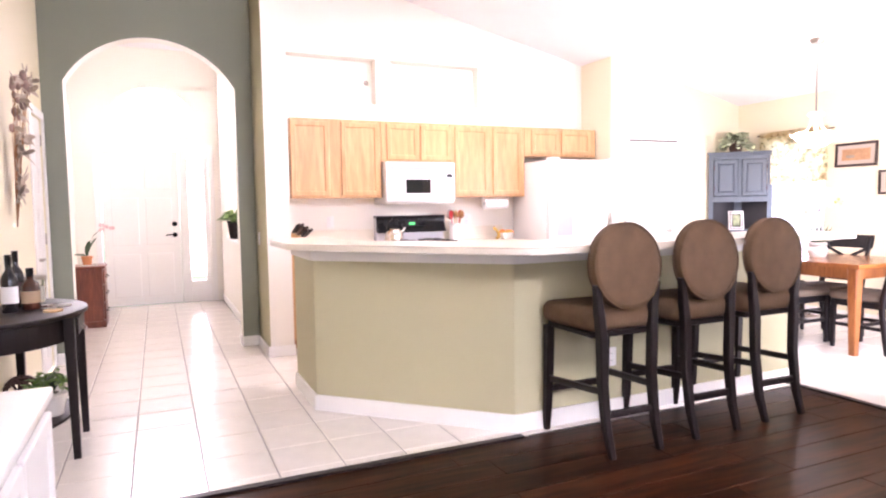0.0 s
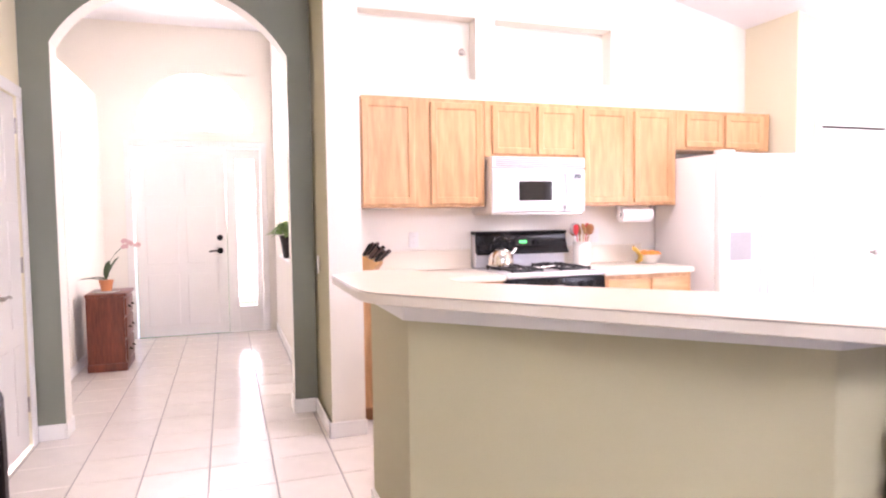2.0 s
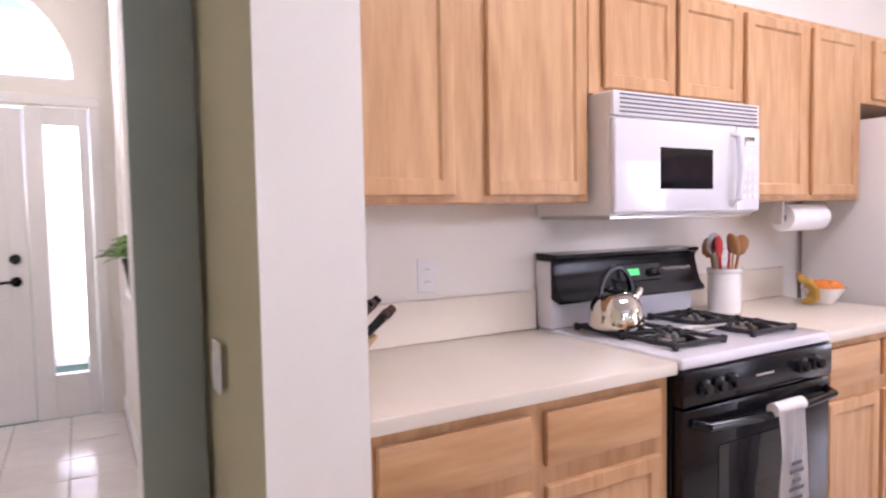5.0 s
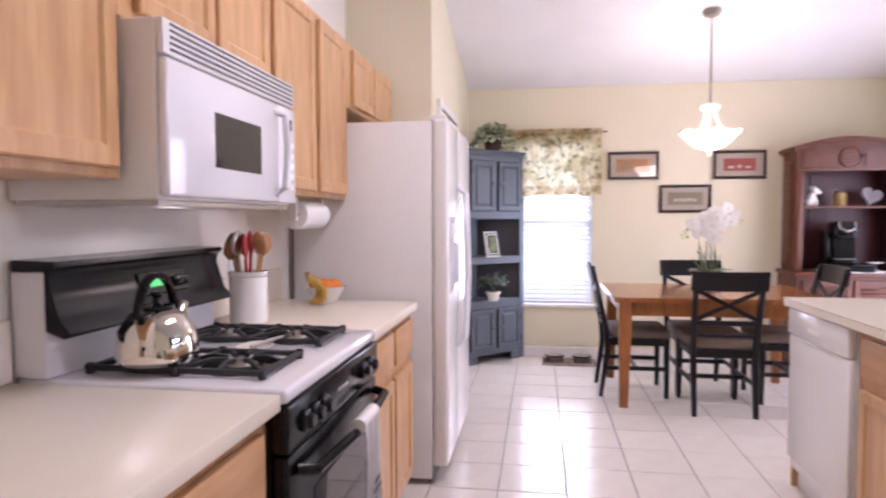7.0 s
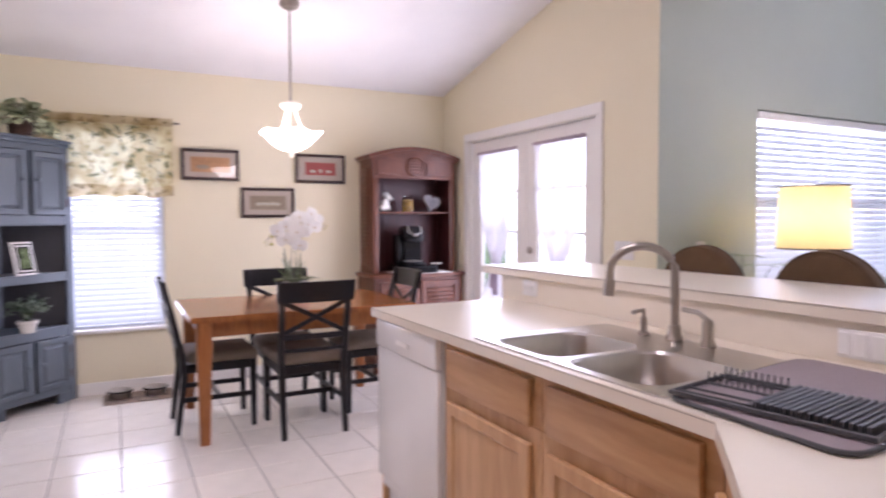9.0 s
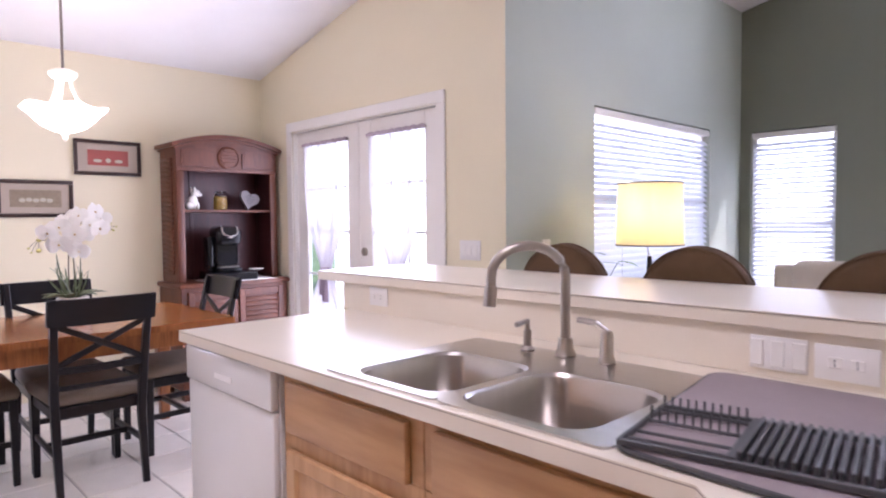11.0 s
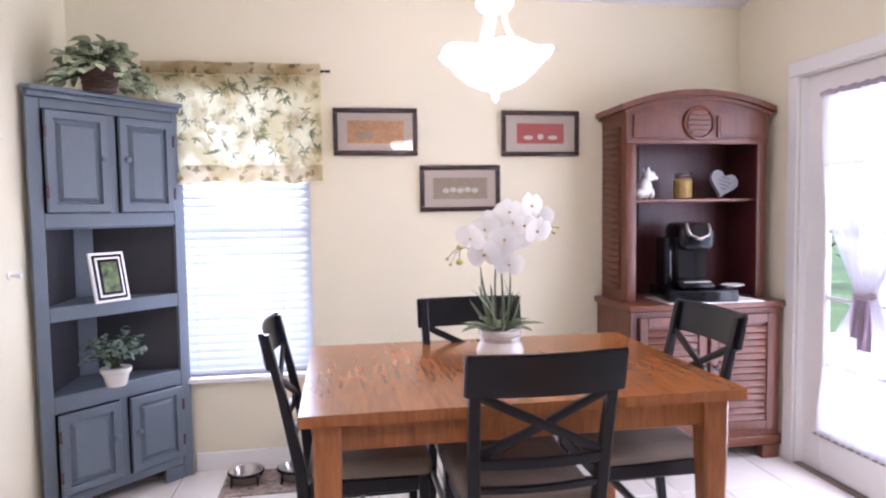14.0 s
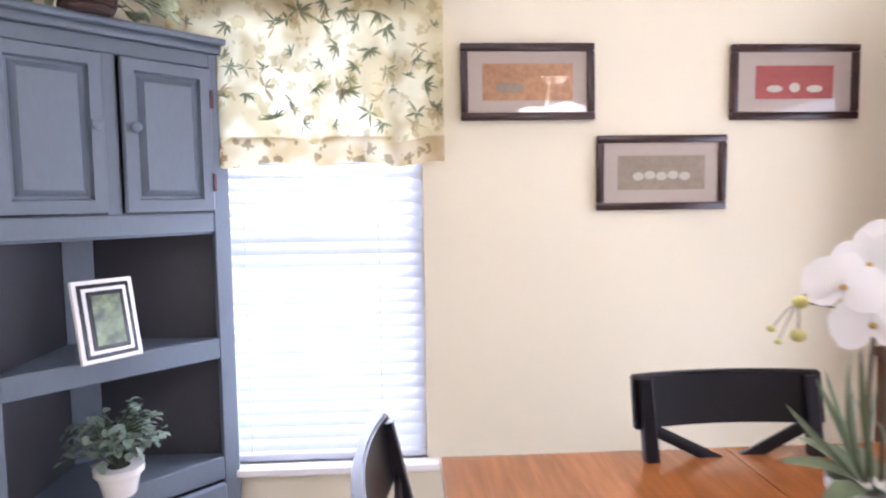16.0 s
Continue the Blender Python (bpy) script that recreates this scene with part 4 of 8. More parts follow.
for r in range(5):
    for c in range(3):
        part("button", box(0.275 + c * 0.03, 0.295 + c * 0.03, -0.4095, -0.4075, 1.39 + r * 0.034, 1.408 + r * 0.034, 0.001), PLASTICW, mw)
part("handle", tube([(0.205, -0.41, 1.37), (0.205, -0.445, 1.39), (0.205, -0.452, 1.50), (0.205, -0.445, 1.61), (0.205, -0.41, 1.63)], 0.012, 10), APPL_GLOSS, mw)
part("vent_panel", box(-0.378, 0.378, -0.405, -0.386, 1.662, 1.742, 0.006, 2), APPL, mw)
vm = None
for i in range(5):
    z = 1.672 + i * 0.014
    if vm is None:
        o = part("vent_slot", box(-0.35, 0.36, -0.4065, -0.4045, 0, 0.006, 0), PRINT, mw, "dark vent slot", at=pose(0, 0, z))
        vm = o.data
    else:
        o = new("vent_slot", vm)
        o.parent = mw
        o.matrix_basis = pose(0, 0, z)
part("underside", box(-0.37, 0.37, -0.38, -0.02, 1.325, 1.3375, 0.002), STEEL, mw)

# ---- refrigerator ----
fr = thing("refrigerator", (4.33, NORTH, 0), "white side-by-side refrigerator with a water dispenser", "refrigerator")
fw = 0.455
part("body", box(-fw, fw, -0.72, -0.03, 0.03, 1.755, 0.006, 2), APPL, fr)
part("kick_grille", box(-fw + 0.01, fw - 0.01, -0.725, -0.70, 0.01, 0.085, 0.003), PRINT, fr)
fd = part("freezer_door", box(-fw, -0.075, -0.80, -0.722, 0.09, 1.765, 0.02, 4), APPL, fr)
rd = part("fridge_door", box(-0.068, fw, -0.80, -0.722, 0.09, 1.765, 0.02, 4), APPL, fr)
for x, parent in ((-0.105, fd), (-0.035, rd)):
    part("handle", tube([(x, -0.80, 0.62), (x, -0.84, 0.66), (x, -0.852, 1.0), (x, -0.84, 1.42), (x, -0.80, 1.46)], 0.014, 10), APPL_GLOSS, parent)
part("dispenser_frame", box(-0.40, -0.15, -0.806, -0.799, 0.93, 1.30, 0.004), APPL_GLOSS, fd)
part("dispenser_recess", box(-0.375, -0.175, -0.809, -0.805, 0.96, 1.17, 0.002), mat("dispenser_grey", (0.42, 0.41, 0.43), 0.4), fd, "grey dispenser recess")
part("dispenser_display", box(-0.36, -0.19, -0.808, -0.805, 1.215, 1.27, 0.001), PLASTICW, fd)
for sx in (-0.38, 0.38):
    part("hinge_cover", box(sx - 0.06, sx + 0.06, -0.79, -0.70, 1.756, 1.785, 0.006, 2), APPL, fr)
# ---- openings: doors, windows, trim ----


def framed_opening(name, axis, a0, a1, b, z0, z1, w=0.06, out=0.016, sill=False, side=1):
    """Flat casing on the room side of an opening; b is the wall face, side the way into the room."""
    bm = bmesh.new()
    lo, hi = (b + 0.001, b + out) if side > 0 else (b - out, b - 0.001)

    def put(p, q, s, t):
        if axis == "x":
            cube(bm, p, q, lo, hi, s, t, 0.004)
        else:
            cube(bm, lo, hi, p, q, s, t, 0.004)

    put(a0 - w, a0, z0, z1)
    put(a1, a1 + w, z0, z1)
    put(a0 - w, a1 + w, z1 + 0.0005, z1 + w)
    if sill:
        put(a0 - w, a1 + w, z0 - w * 0.6, z0 - 0.0005)
    return structure(name, bm, TRIM, "white painted casing", "trim")


def window_unit(name, at, rz, w, h, label):
    """A sash window in its hole: x across, its room side towards -y, standing on z = 0."""
    o = thing(name, at, label, "window", rz=rz)
    o["kind"] = "structure"
    bm = bmesh.new()
    cube(bm, -w / 2, -w / 2 + 0.04, 0.05, 0.12, 0, h, 0.003)
    cube(bm, w / 2 - 0.04, w / 2, 0.05, 0.12, 0, h, 0.003)
    cube(bm, -w / 2 + 0.04, w / 2 - 0.04, 0.05, 0.12, 0, 0.04, 0.003)
    cube(bm, -w / 2 + 0.04, w / 2 - 0.04, 0.05, 0.12, h - 0.04, h, 0.003)
    cube(bm, -w / 2 + 0.04, w / 2 - 0.04, 0.06, 0.1, h / 2 - 0.02, h / 2 + 0.02, 0.003)
    part("window_frame", bm, TRIM, o)
    for z0, z1 in ((0.04, h / 2 - 0.02), (h / 2 + 0.02, h - 0.04)):
        p = part("pane", box(-w / 2 + 0.04, w / 2 - 0.04, 0.078, 0.082, z0, z1, 0), GLASS, o)
        p.visible_shadow = False
    return o


def blind(at, rz, w, h, label, pitch=0.042, tilt=28, group="window blinds"):
    """A slatted blind, its face towards -y, hanging from z = h."""
    o = thing("window_blind", at, label, "blind", group, rz)
    part("headrail", box(-w / 2, w / 2, -0.03, 0.025, h - 0.045, h, 0.004), PLASTICW, o)
    part("bottom_rail", box(-w / 2, w / 2, -0.024, 0.024, -0.012, 0.012, 0.004), SLAT, o)
    bm = bmesh.new()
    pr = [(-0.025, 0.0), (-0.0125, 0.0028), (0, 0.0038), (0.0125, 0.0028), (0.025, 0.0)]
    top = [[bm.verts.new((s * w / 2 * 0.995, y, z + 0.0012)) for y, z in pr] for s in (-1, 1)]
    low = [[bm.verts.new((s * w / 2 * 0.995, y, z - 0.0012)) for y, z in pr] for s in (-1, 1)]
    for i in range(4):
        bm.faces.new((top[0][i], top[1][i], top[1][i + 1], top[0][i + 1]))
        bm.faces.new((low[0][i], low[0][i + 1], low[1][i + 1], low[1][i]))
    bmesh.ops.recalc_face_normals(bm, faces=bm.faces[:])
    me = mesh_of("slat", bm, 40)
    me.materials.append(SLAT)
    z = 0.04
    while z < h - 0.06:
        s = new("slat", me)
        s.parent = o
        s.matrix_basis = pose(0, 0, z, tilt + random.uniform(-1.5, 1.5), 0, 0)
        z += pitch
    for x in (-w * 0.3, w * 0.3):
        part("cord", tube([(x, -0.028, 0.01), (x, -0.028, h - 0.03)], 0.0012, 5), PLASTICW, o)
    return o


window_unit("window_1", (EAST, 4.95, 0.5), -90, 0.74, 1.5, "white sash window in the dining wall")
blind((EAST + 0.03, 4.95, 0.514), -90, 0.735, 1.476, "white slatted blind closed over the dining window", tilt=50)
structure("window_sill_1", box(EAST - 0.05, EAST + 0.04, 4.54, 5.36, 0.47, 0.5, 0.006), TRIM, "white window sill", "sill")
window_unit("window_2", (LIV_E, 0.38, 0.85), -90, 1.72, 1.17, "wide white living room window")
blind((LIV_E + 0.03, 0.38, 0.86), -90, 1.70, 1.15, "white slatted blind on the wide living room window", tilt=46)
# the third of these windows is unseen and added
for i, (a, b, z1) in enumerate(((3.39, 4.06, 2.04), (1.85, 2.8, 2.08), (-0.1, 1.35, 2.08))):
    window_unit("window_%d" % (3 + i), ((a + b) / 2, LIV_S, 0.45), 180, b - a, z1 - 0.45, "tall white living room window")
    blind(((a + b) / 2, LIV_S - 0.03, 0.46), 180, b - a - 0.02, z1 - 0.47, "white slatted blind on a tall living room window", tilt=46)
window_unit("window_6", (1.765, LIV_S, 2.47), 180, 2.43, 0.88, "high clerestory window in the dark wall")

# unseen window, added as the opening for the side room lamp
window_unit("window_7", (3.15, 7.9, 0.9), -90, 1.6, 1.4, "unseen white window added to light the room beside the hall")

# french doors
framed_opening("trim_french_doors", "x", 4.69, 6.36, SOUTH, 0.0, 2.0, 0.075)


def french_leaf(name, x, label):
    o = thing(name, (x, SOUTH - 0.05, 0.01), label, "door", "french doors", 180)
    w, h, st = 0.818, 1.98, 0.135
    bm = bmesh.new()
    cube(bm, -w / 2, -w / 2 + st, -0.02, 0.02, 0, h, 0.003)
    cube(bm, w / 2 - st, w / 2, -0.02, 0.02, 0, h, 0.003)
    cube(bm, -w / 2 + st, w / 2 - st, -0.02, 0.02, 0, 0.22, 0.003)
    cube(bm, -w / 2 + st, w / 2 - st, -0.02, 0.02, h - 0.115, h, 0.003)
    part("stile_frame", bm, TRIM, o)
    p = part("pane", box(-w / 2 + st, w / 2 - st, -0.003, 0.003, 0.22, h - 0.115, 0), GLASS, o)
    p.visible_shadow = False
    gw = w - 2 * st
    for i in range(1, 3):
        part("muntin", box(-gw / 2 + gw * i / 3 - 0.009, -gw / 2 + gw * i / 3 + 0.009, 0.004, 0.015, 0.22, h - 0.115, 0.002), TRIM, o)
    for i in range(1, 5):
        z = 0.22 + (h - 0.335) * i / 5
        part("muntin", box(-gw / 2, gw / 2, 0.004, 0.014, z - 0.009, z + 0.009, 0.002), TRIM, o)
    # sheer panel on two rods, drawn in by a tie near the middle, room side
    bm = bmesh.new()
    rows, nj = [], 54
    for i in range(41):
        s = i / 40
        z = 1.875 - 1.69 * s
        pinch = 1 - 0.80 * math.exp(-(abs(s - 0.56) / 0.16) ** 1.5)
        hw_ = (gw / 2 + 0.012) * pinch
        fold = 0.008 + 0.012 * (1 - pinch) + 0.004 * math.exp(-(s / 0.04) ** 2)
        rows.append([bm.verts.new((-hw_ + 2 * hw_ * j / nj, -0.036 - fold * math.sin(j * 1.45 + 0.5 * math.sin(j * 0.6 + s * 3)), z + (0.006 * math.sin(j * 1.45) if i in (0, 40) else 0))) for j in range(nj + 1)])
    for a, b in zip(rows, rows[1:]):
        for j in range(nj):
            bm.faces.new((a[j], a[j + 1], b[j + 1], b[j]))
    part("sheer", bm, SHEER, o, "thin white sheer gathered at the middle", smooth=80)
    part("tie_band", tube([(-0.056, -0.036, 0.925), (-0.02, -0.058, 0.922), (0.02, -0.058, 0.924), (0.056, -0.036, 0.93)], 0.017, 10), TIECLOTH, o, "mauve cloth tie band")
    for sx, ln in ((-0.022, 0.19), (0.02, 0.24)):
        b = bmesh.new()
        strip = [[b.verts.new((sx + (k - 2) * 0.013 * (1 + 0.5 * i / 8), -0.062 - 0.006 * math.sin(k * 2.2 + i * 0.4), 0.918 - ln * i / 8)) for k in range(5)] for i in range(9)]
        for p_, q_ in zip(strip, strip[1:]):
            for k in range(4):
                b.faces.new((p_[k], p_[k + 1], q_[k + 1], q_[k]))
        bmesh.ops.solidify(b, geom=b.faces[:], thickness=0.002)
        part("tie_tail", b, TIECLOTH, o, smooth=70)
    part("gathered_heading", tube([(-gw / 2 - 0.02 + (gw + 0.04) * k / 24, -0.036 - 0.004 * (k % 2), 1.872 + 0.004 * (k % 3)) for k in range(25)], 0.013, 8), TIECLOTH, o, "gathered cloth heading on the rod")
    for z in (1.87, 0.19):
        part("sheer_rod", tube([(-gw / 2 - 0.03, -0.034, z), (gw / 2 + 0.03, -0.034, z)], 0.006, 8), NICKEL, o)
    return o


bm = bmesh.new()
cube(bm, 4.6905, 4.696, SOUTH - 0.149, SOUTH - 0.001, 0.009, 1.999)
cube(bm, 6.354, 6.3595, SOUTH - 0.149, SOUTH - 0.001, 0.009, 1.999)
cube(bm, 4.697, 6.353, SOUTH - 0.149, SOUTH - 0.001, 1.9935, 1.9995)
structure("door_jamb", bm, TRIM, "white jamb of the french doors", "trim")
fl = french_leaf("french_door", 5.937, "white french door with glass panes and gathered sheer")
fr2 = french_leaf("french_door", 5.113, "white french door with round knob and gathered sheer")
part("lever_rose", moved(turned([(0.03, 0), (0.03, 0.01), (0.015, 0.016), (0.014, 0.04)], 18), pose(0, 0, 0, 90, 0, 0)), NICKEL, fr2, at=pose(-0.355, -0.021, 0.92))
part("knob", moved(turned([(0.014, 0.0), (0.016, 0.012), (0.029, 0.022), (0.032, 0.034), (0.026, 0.046), (0.0, 0.05)], 20), pose(0, 0, 0, 90, 0, 0)), NICKEL, fr2, "round satin nickel knob", at=pose(-0.355, -0.055, 0.92))
part("deadbolt", moved(turned([(0.03, 0), (0.03, 0.012), (0.022, 0.018)], 18), pose(0, 0, 0, 90, 0, 0)), NICKEL, fr2, at=pose(-0.355, -0.021, 1.07))
structure("threshold_door", box(4.69, 6.36, SOUTH - 0.15, SOUTH + 0.0, -0.05, 0.008, 0.003), NICKEL, "metal door threshold", "trim")


def six_panel(name, at, rz, w, h, label, knob):
    o = thing(name, at, label, "door", rz=rz)
    bm = bmesh.new()
    cube(bm, -w / 2, w / 2, -0.018, 0.018, 0, h, 0.003)
    part("leaf", bm, TRIM, o)
    rows_ = ((0.12, 0.62), (0.72, 1.32), (1.42, h - 0.13)) if w < 0.7 else ((0.12, 0.70), (0.82, 1.46), (1.58, h - 0.14))
    for z0, z1 in rows_:
        for s in (-1, 1):
            pw = w / 2 - 0.15 if w > 0.7 else w / 2 - 0.11
            b = bmesh.new()
            cube(b, -pw / 2, pw / 2, -0.006, 0.0, 0, z1 - z0, 0.0055)
            part("panel", b, TRIM, o, at=pose(s * (pw / 2 + 0.045), -0.0185, z0))
    return o


fdr = six_panel("front_door", (-0.065, 9.46, 0.005), 0, 0.95, 2.1, "white six-panel front door, closed", None)
part("deadbolt", moved(turned([(0.034, 0), (0.034, 0.014), (0.02, 0.02)], 18), pose(0, 0, 0, 90, 0, 0)), BLACK, fdr, "black deadbolt", at=pose(0.40, -0.019, 1.10))
part("rose", moved(turned([(0.034, 0), (0.034, 0.014), (0.014, 0.02), (0.013, 0.05)], 18), pose(0, 0, 0, 90, 0, 0)), BLACK, fdr, at=pose(0.40, -0.019, 0.95))
part("lever", tube([(0.40, -0.07, 0.95), (0.34, -0.075, 0.952), (0.28, -0.07, 0.945)], 0.01, 8), BLACK, fdr, "black lever handle")
framed_opening("trim_front_door", "x", -0.56, 0.80, 9.42, 0.0, 2.13, 0.07, side=-1)
sl = thing("sidelight", (0.63, 9.46, 0.0), "white sidelight panel with a narrow glass", "window")
sl["kind"] = "structure"
bm = bmesh.new()
cube(bm, -0.215, -0.10, -0.03, 0.03, 0, 2.12, 0.003)
cube(bm, 0.10, 0.165, -0.03, 0.03, 0, 2.12, 0.003)
cube(bm, -0.10, 0.10, -0.03, 0.03, 0, 0.30, 0.003)
cube(bm, -0.10, 0.10, -0.03, 0.03, 2.0, 2.12, 0.003)
part("window_frame", bm, TRIM, sl)
p = part("pane", box(-0.10, 0.10, -0.003, 0.003, 0.30, 2.0, 0), GLASS, sl)
p.visible_shadow = False
part("sheer", box(-0.095, 0.095, -0.026, -0.022, 0.36, 1.99, 0), SHEER, sl)
tr = thing("fanlight", (0.11, 9.48, 2.3), "arched fanlight over the front door", "window")
tr["kind"] = "structure"
bm = bmesh.new()
arcv = [bm.verts.new((-0.605 * math.cos(math.pi * i / 24), 0, 0.645 * math.sin(math.pi * i / 24))) for i in range(25)]
bm.faces.new(arcv)
p = part("pane", bm, GLASS, tr)
p.visible_shadow = False
for i in range(1, 5):
    a = math.pi * i / 5
    part("muntin", tube([(0, -0.005, 0), (-0.6 * math.cos(a), -0.005, 0.64 * math.sin(a))], 0.009, 6), TRIM, tr)
part("sill", box(-0.61, 0.61, -0.04, 0.04, -0.005, 0.025, 0.003), TRIM, tr)

ldr = six_panel("closet_door", (WEST - 0.03, 5.705, 0.008), 90, 0.525, 2.03, "narrow white panelled door in the side wall, closed", None)
part("rose", moved(turned([(0.028, 0), (0.028, 0.01), (0.012, 0.016), (0.012, 0.045)], 16), pose(0, 0, 0, 90, 0, 0)), NICKEL, ldr, at=pose(-0.205, -0.019, 0.92))
part("lever", tube([(-0.205, -0.06, 0.92), (-0.15, -0.065, 0.925), (-0.10, -0.06, 0.915)], 0.009, 8), NICKEL, ldr)
for z in (0.2, 1.02, 1.82):
    part("hinge", tube([(0.262, -0.022, z), (0.262, -0.022, z + 0.09)], 0.007, 8), NICKEL, ldr)
framed_opening("trim_closet_door", "y", 5.44, 5.97, WEST, 0.0, 2.04, 0.065)
pdr = six_panel("pantry_door", (5.46, 5.722, 0.008), 0, 0.68, 2.0, "white pantry door beside the refrigerator, closed", None)
part("knob", moved(turned([(0.024, 0), (0.011, 0.01), (0.011, 0.03), (0.026, 0.042), (0.024, 0.058), (0.01, 0.066)], 18), pose(0, 0, 0, 90, 0, 0)), NICKEL, pdr, at=pose(0.22, -0.019, 0.95))

# small white wall knob of unknown use
hk = thing("coat_hook", (6.2, 5.735, 1.11), "small white knob on the wall beside the corner cabinet", "hook")
part("rose", moved(turned([(0.0, 0.0), (0.016, 0.0), (0.015, 0.006), (0.007, 0.010), (0.0, 0.010)], 16), pose(0, 0, 0, 90, 0, 0)), PLASTICW, hk)
part("peg", moved(turned([(0.0, 0.0095), (0.006, 0.0095), (0.006, 0.03), (0.012, 0.038), (0.009, 0.048), (0.0, 0.05)], 16), pose(0, 0, 0, 90, 0, 0)), PLASTICW, hk)
# solid dark strip drawn for the shadow gap under the casing
structure("pantry_shadow_line", box(5.10, 5.82, 5.70, 5.734, 2.012, 2.020, 0), ESPRESSO, "dark strip for the shadow line over the pantry door", "trim")
framed_opening("trim_pantry_door", "x", 5.11, 5.81, 5.735, 0.0, 2.022, 0.06, 0.03, side=-1)
# baseboards
for nm, b in (("baseboard_west", (WEST + 0.001, WEST + 0.014, LIV_S, 5.375)), ("baseboard_arch_left", (WEST + 0.015, -0.553, 6.036, 6.049)), ("baseboard_arch_right", (0.815, 0.95, 6.036, 6.049)),
              ("baseboard_wing", (0.951, 0.964, 5.456, 6.035)), ("baseboard_wing_end", (0.951, 1.185, 5.456, 5.469)), ("baseboard_east", (EAST - 0.014, EAST - 0.001, 3.05, 5.2)),
              ("baseboard_south_a", (6.44, EAST - 0.015, SOUTH + 0.001, SOUTH + 0.014)), ("baseboard_south_b", (LIV_E, 4.61, SOUTH + 0.001, SOUTH + 0.014)),
              ("baseboard_living_east", (LIV_E - 0.014, LIV_E - 0.001, LIV_S, SOUTH)), ("baseboard_living_south", (WEST, LIV_E - 0.015, LIV_S + 0.001, LIV_S + 0.014)),
              ("baseboard_hall_west", (-0.859, -0.846, 6.23, 9.41)), ("baseboard_hall_east", (0.936, 0.949, 6.43, 9.41)),
              ("baseboard_jamb_left", (-0.552, -0.54, 6.036, 6.22)), ("baseboard_jamb_right", (0.803, 0.814, 6.036, 6.22))):
    structure(nm, box(*b, 0.0, 0.095, 0.004), TRIM, "white painted baseboard", "baseboard")


def plate(at, rz, label, kind, w=0.075, h=0.115):
    """A wall plate, its face towards -y."""
    o = thing(kind, at, label, "outlet" if kind == "wall_outlet" else "switch", rz=rz)
    part("cover", box(-w / 2, w / 2, -0.006, -0.0005, -h / 2, h / 2, 0.003, 2), PLASTICW, o)
    if kind == "wall_outlet":
        long = h > w
        for s in (-1, 1):
            c = (0, s * 0.022) if long else (s * 0.022, 0)
            part("socket", box(c[0] - 0.014, c[0] + 0.014, -0.0085, -0.0055, c[1] - 0.012, c[1] + 0.012, 0.002), TRIM, o)
            for k in (-1, 1):
                q = (c[0] + k * 0.005, c[1]) if long else (c[0], c[1] + k * 0.005)
                part("slot", box(q[0] - 0.0012, q[0] + 0.0012, -0.009, -0.0084, q[1] - 0.004, q[1] + 0.004, 0), PRINT, o)
    else:
        n = max(1, round(w / 0.05) - 0) if w > 0.1 else 1
        for i in range(n):
            x = (i - (n - 1) / 2) * 0.046
            part("rocker", box(x - 0.015, x + 0.015, -0.011, -0.0055, -0.032, 0.032, 0.003), TRIM, o)
    return o


plate((1.735, NORTH - 0.0, 1.145), 0, "white outlet on the kitchen wall", "wall_outlet")
plate((3.30, NORTH - 0.0, 1.145), 0, "white outlet on the kitchen wall beside the range", "wall_outlet")
plate((3.93, 3.168, 0.985), 180, "white outlet lying flat on the splashback", "wall_outlet", 0.115, 0.075)
plate((2.407, 3.168, 0.972), 180, "white double switch on the splashback", "light_switch", 0.128, 0.08)
plate((2.266, 3.168, 0.969), 180, "white outlet on the splashback by the corner", "wall_outlet", 0.128, 0.08)
plate((4.42, SOUTH, 1.12), 180, "white triple switch beside the french doors", "light_switch", 0.165, 0.115)
plate((2.6, 2.94, 0.36), 0, "white outlet on the bar wall", "wall_outlet")
plate((0.965, 5.86, 1.02), -90, "white switch on the wing wall", "light_switch")
plate((LIV_E, 1.75, 1.12), -90, "white switch on the grey-green wall", "light_switch")

# ---- bar stools ----


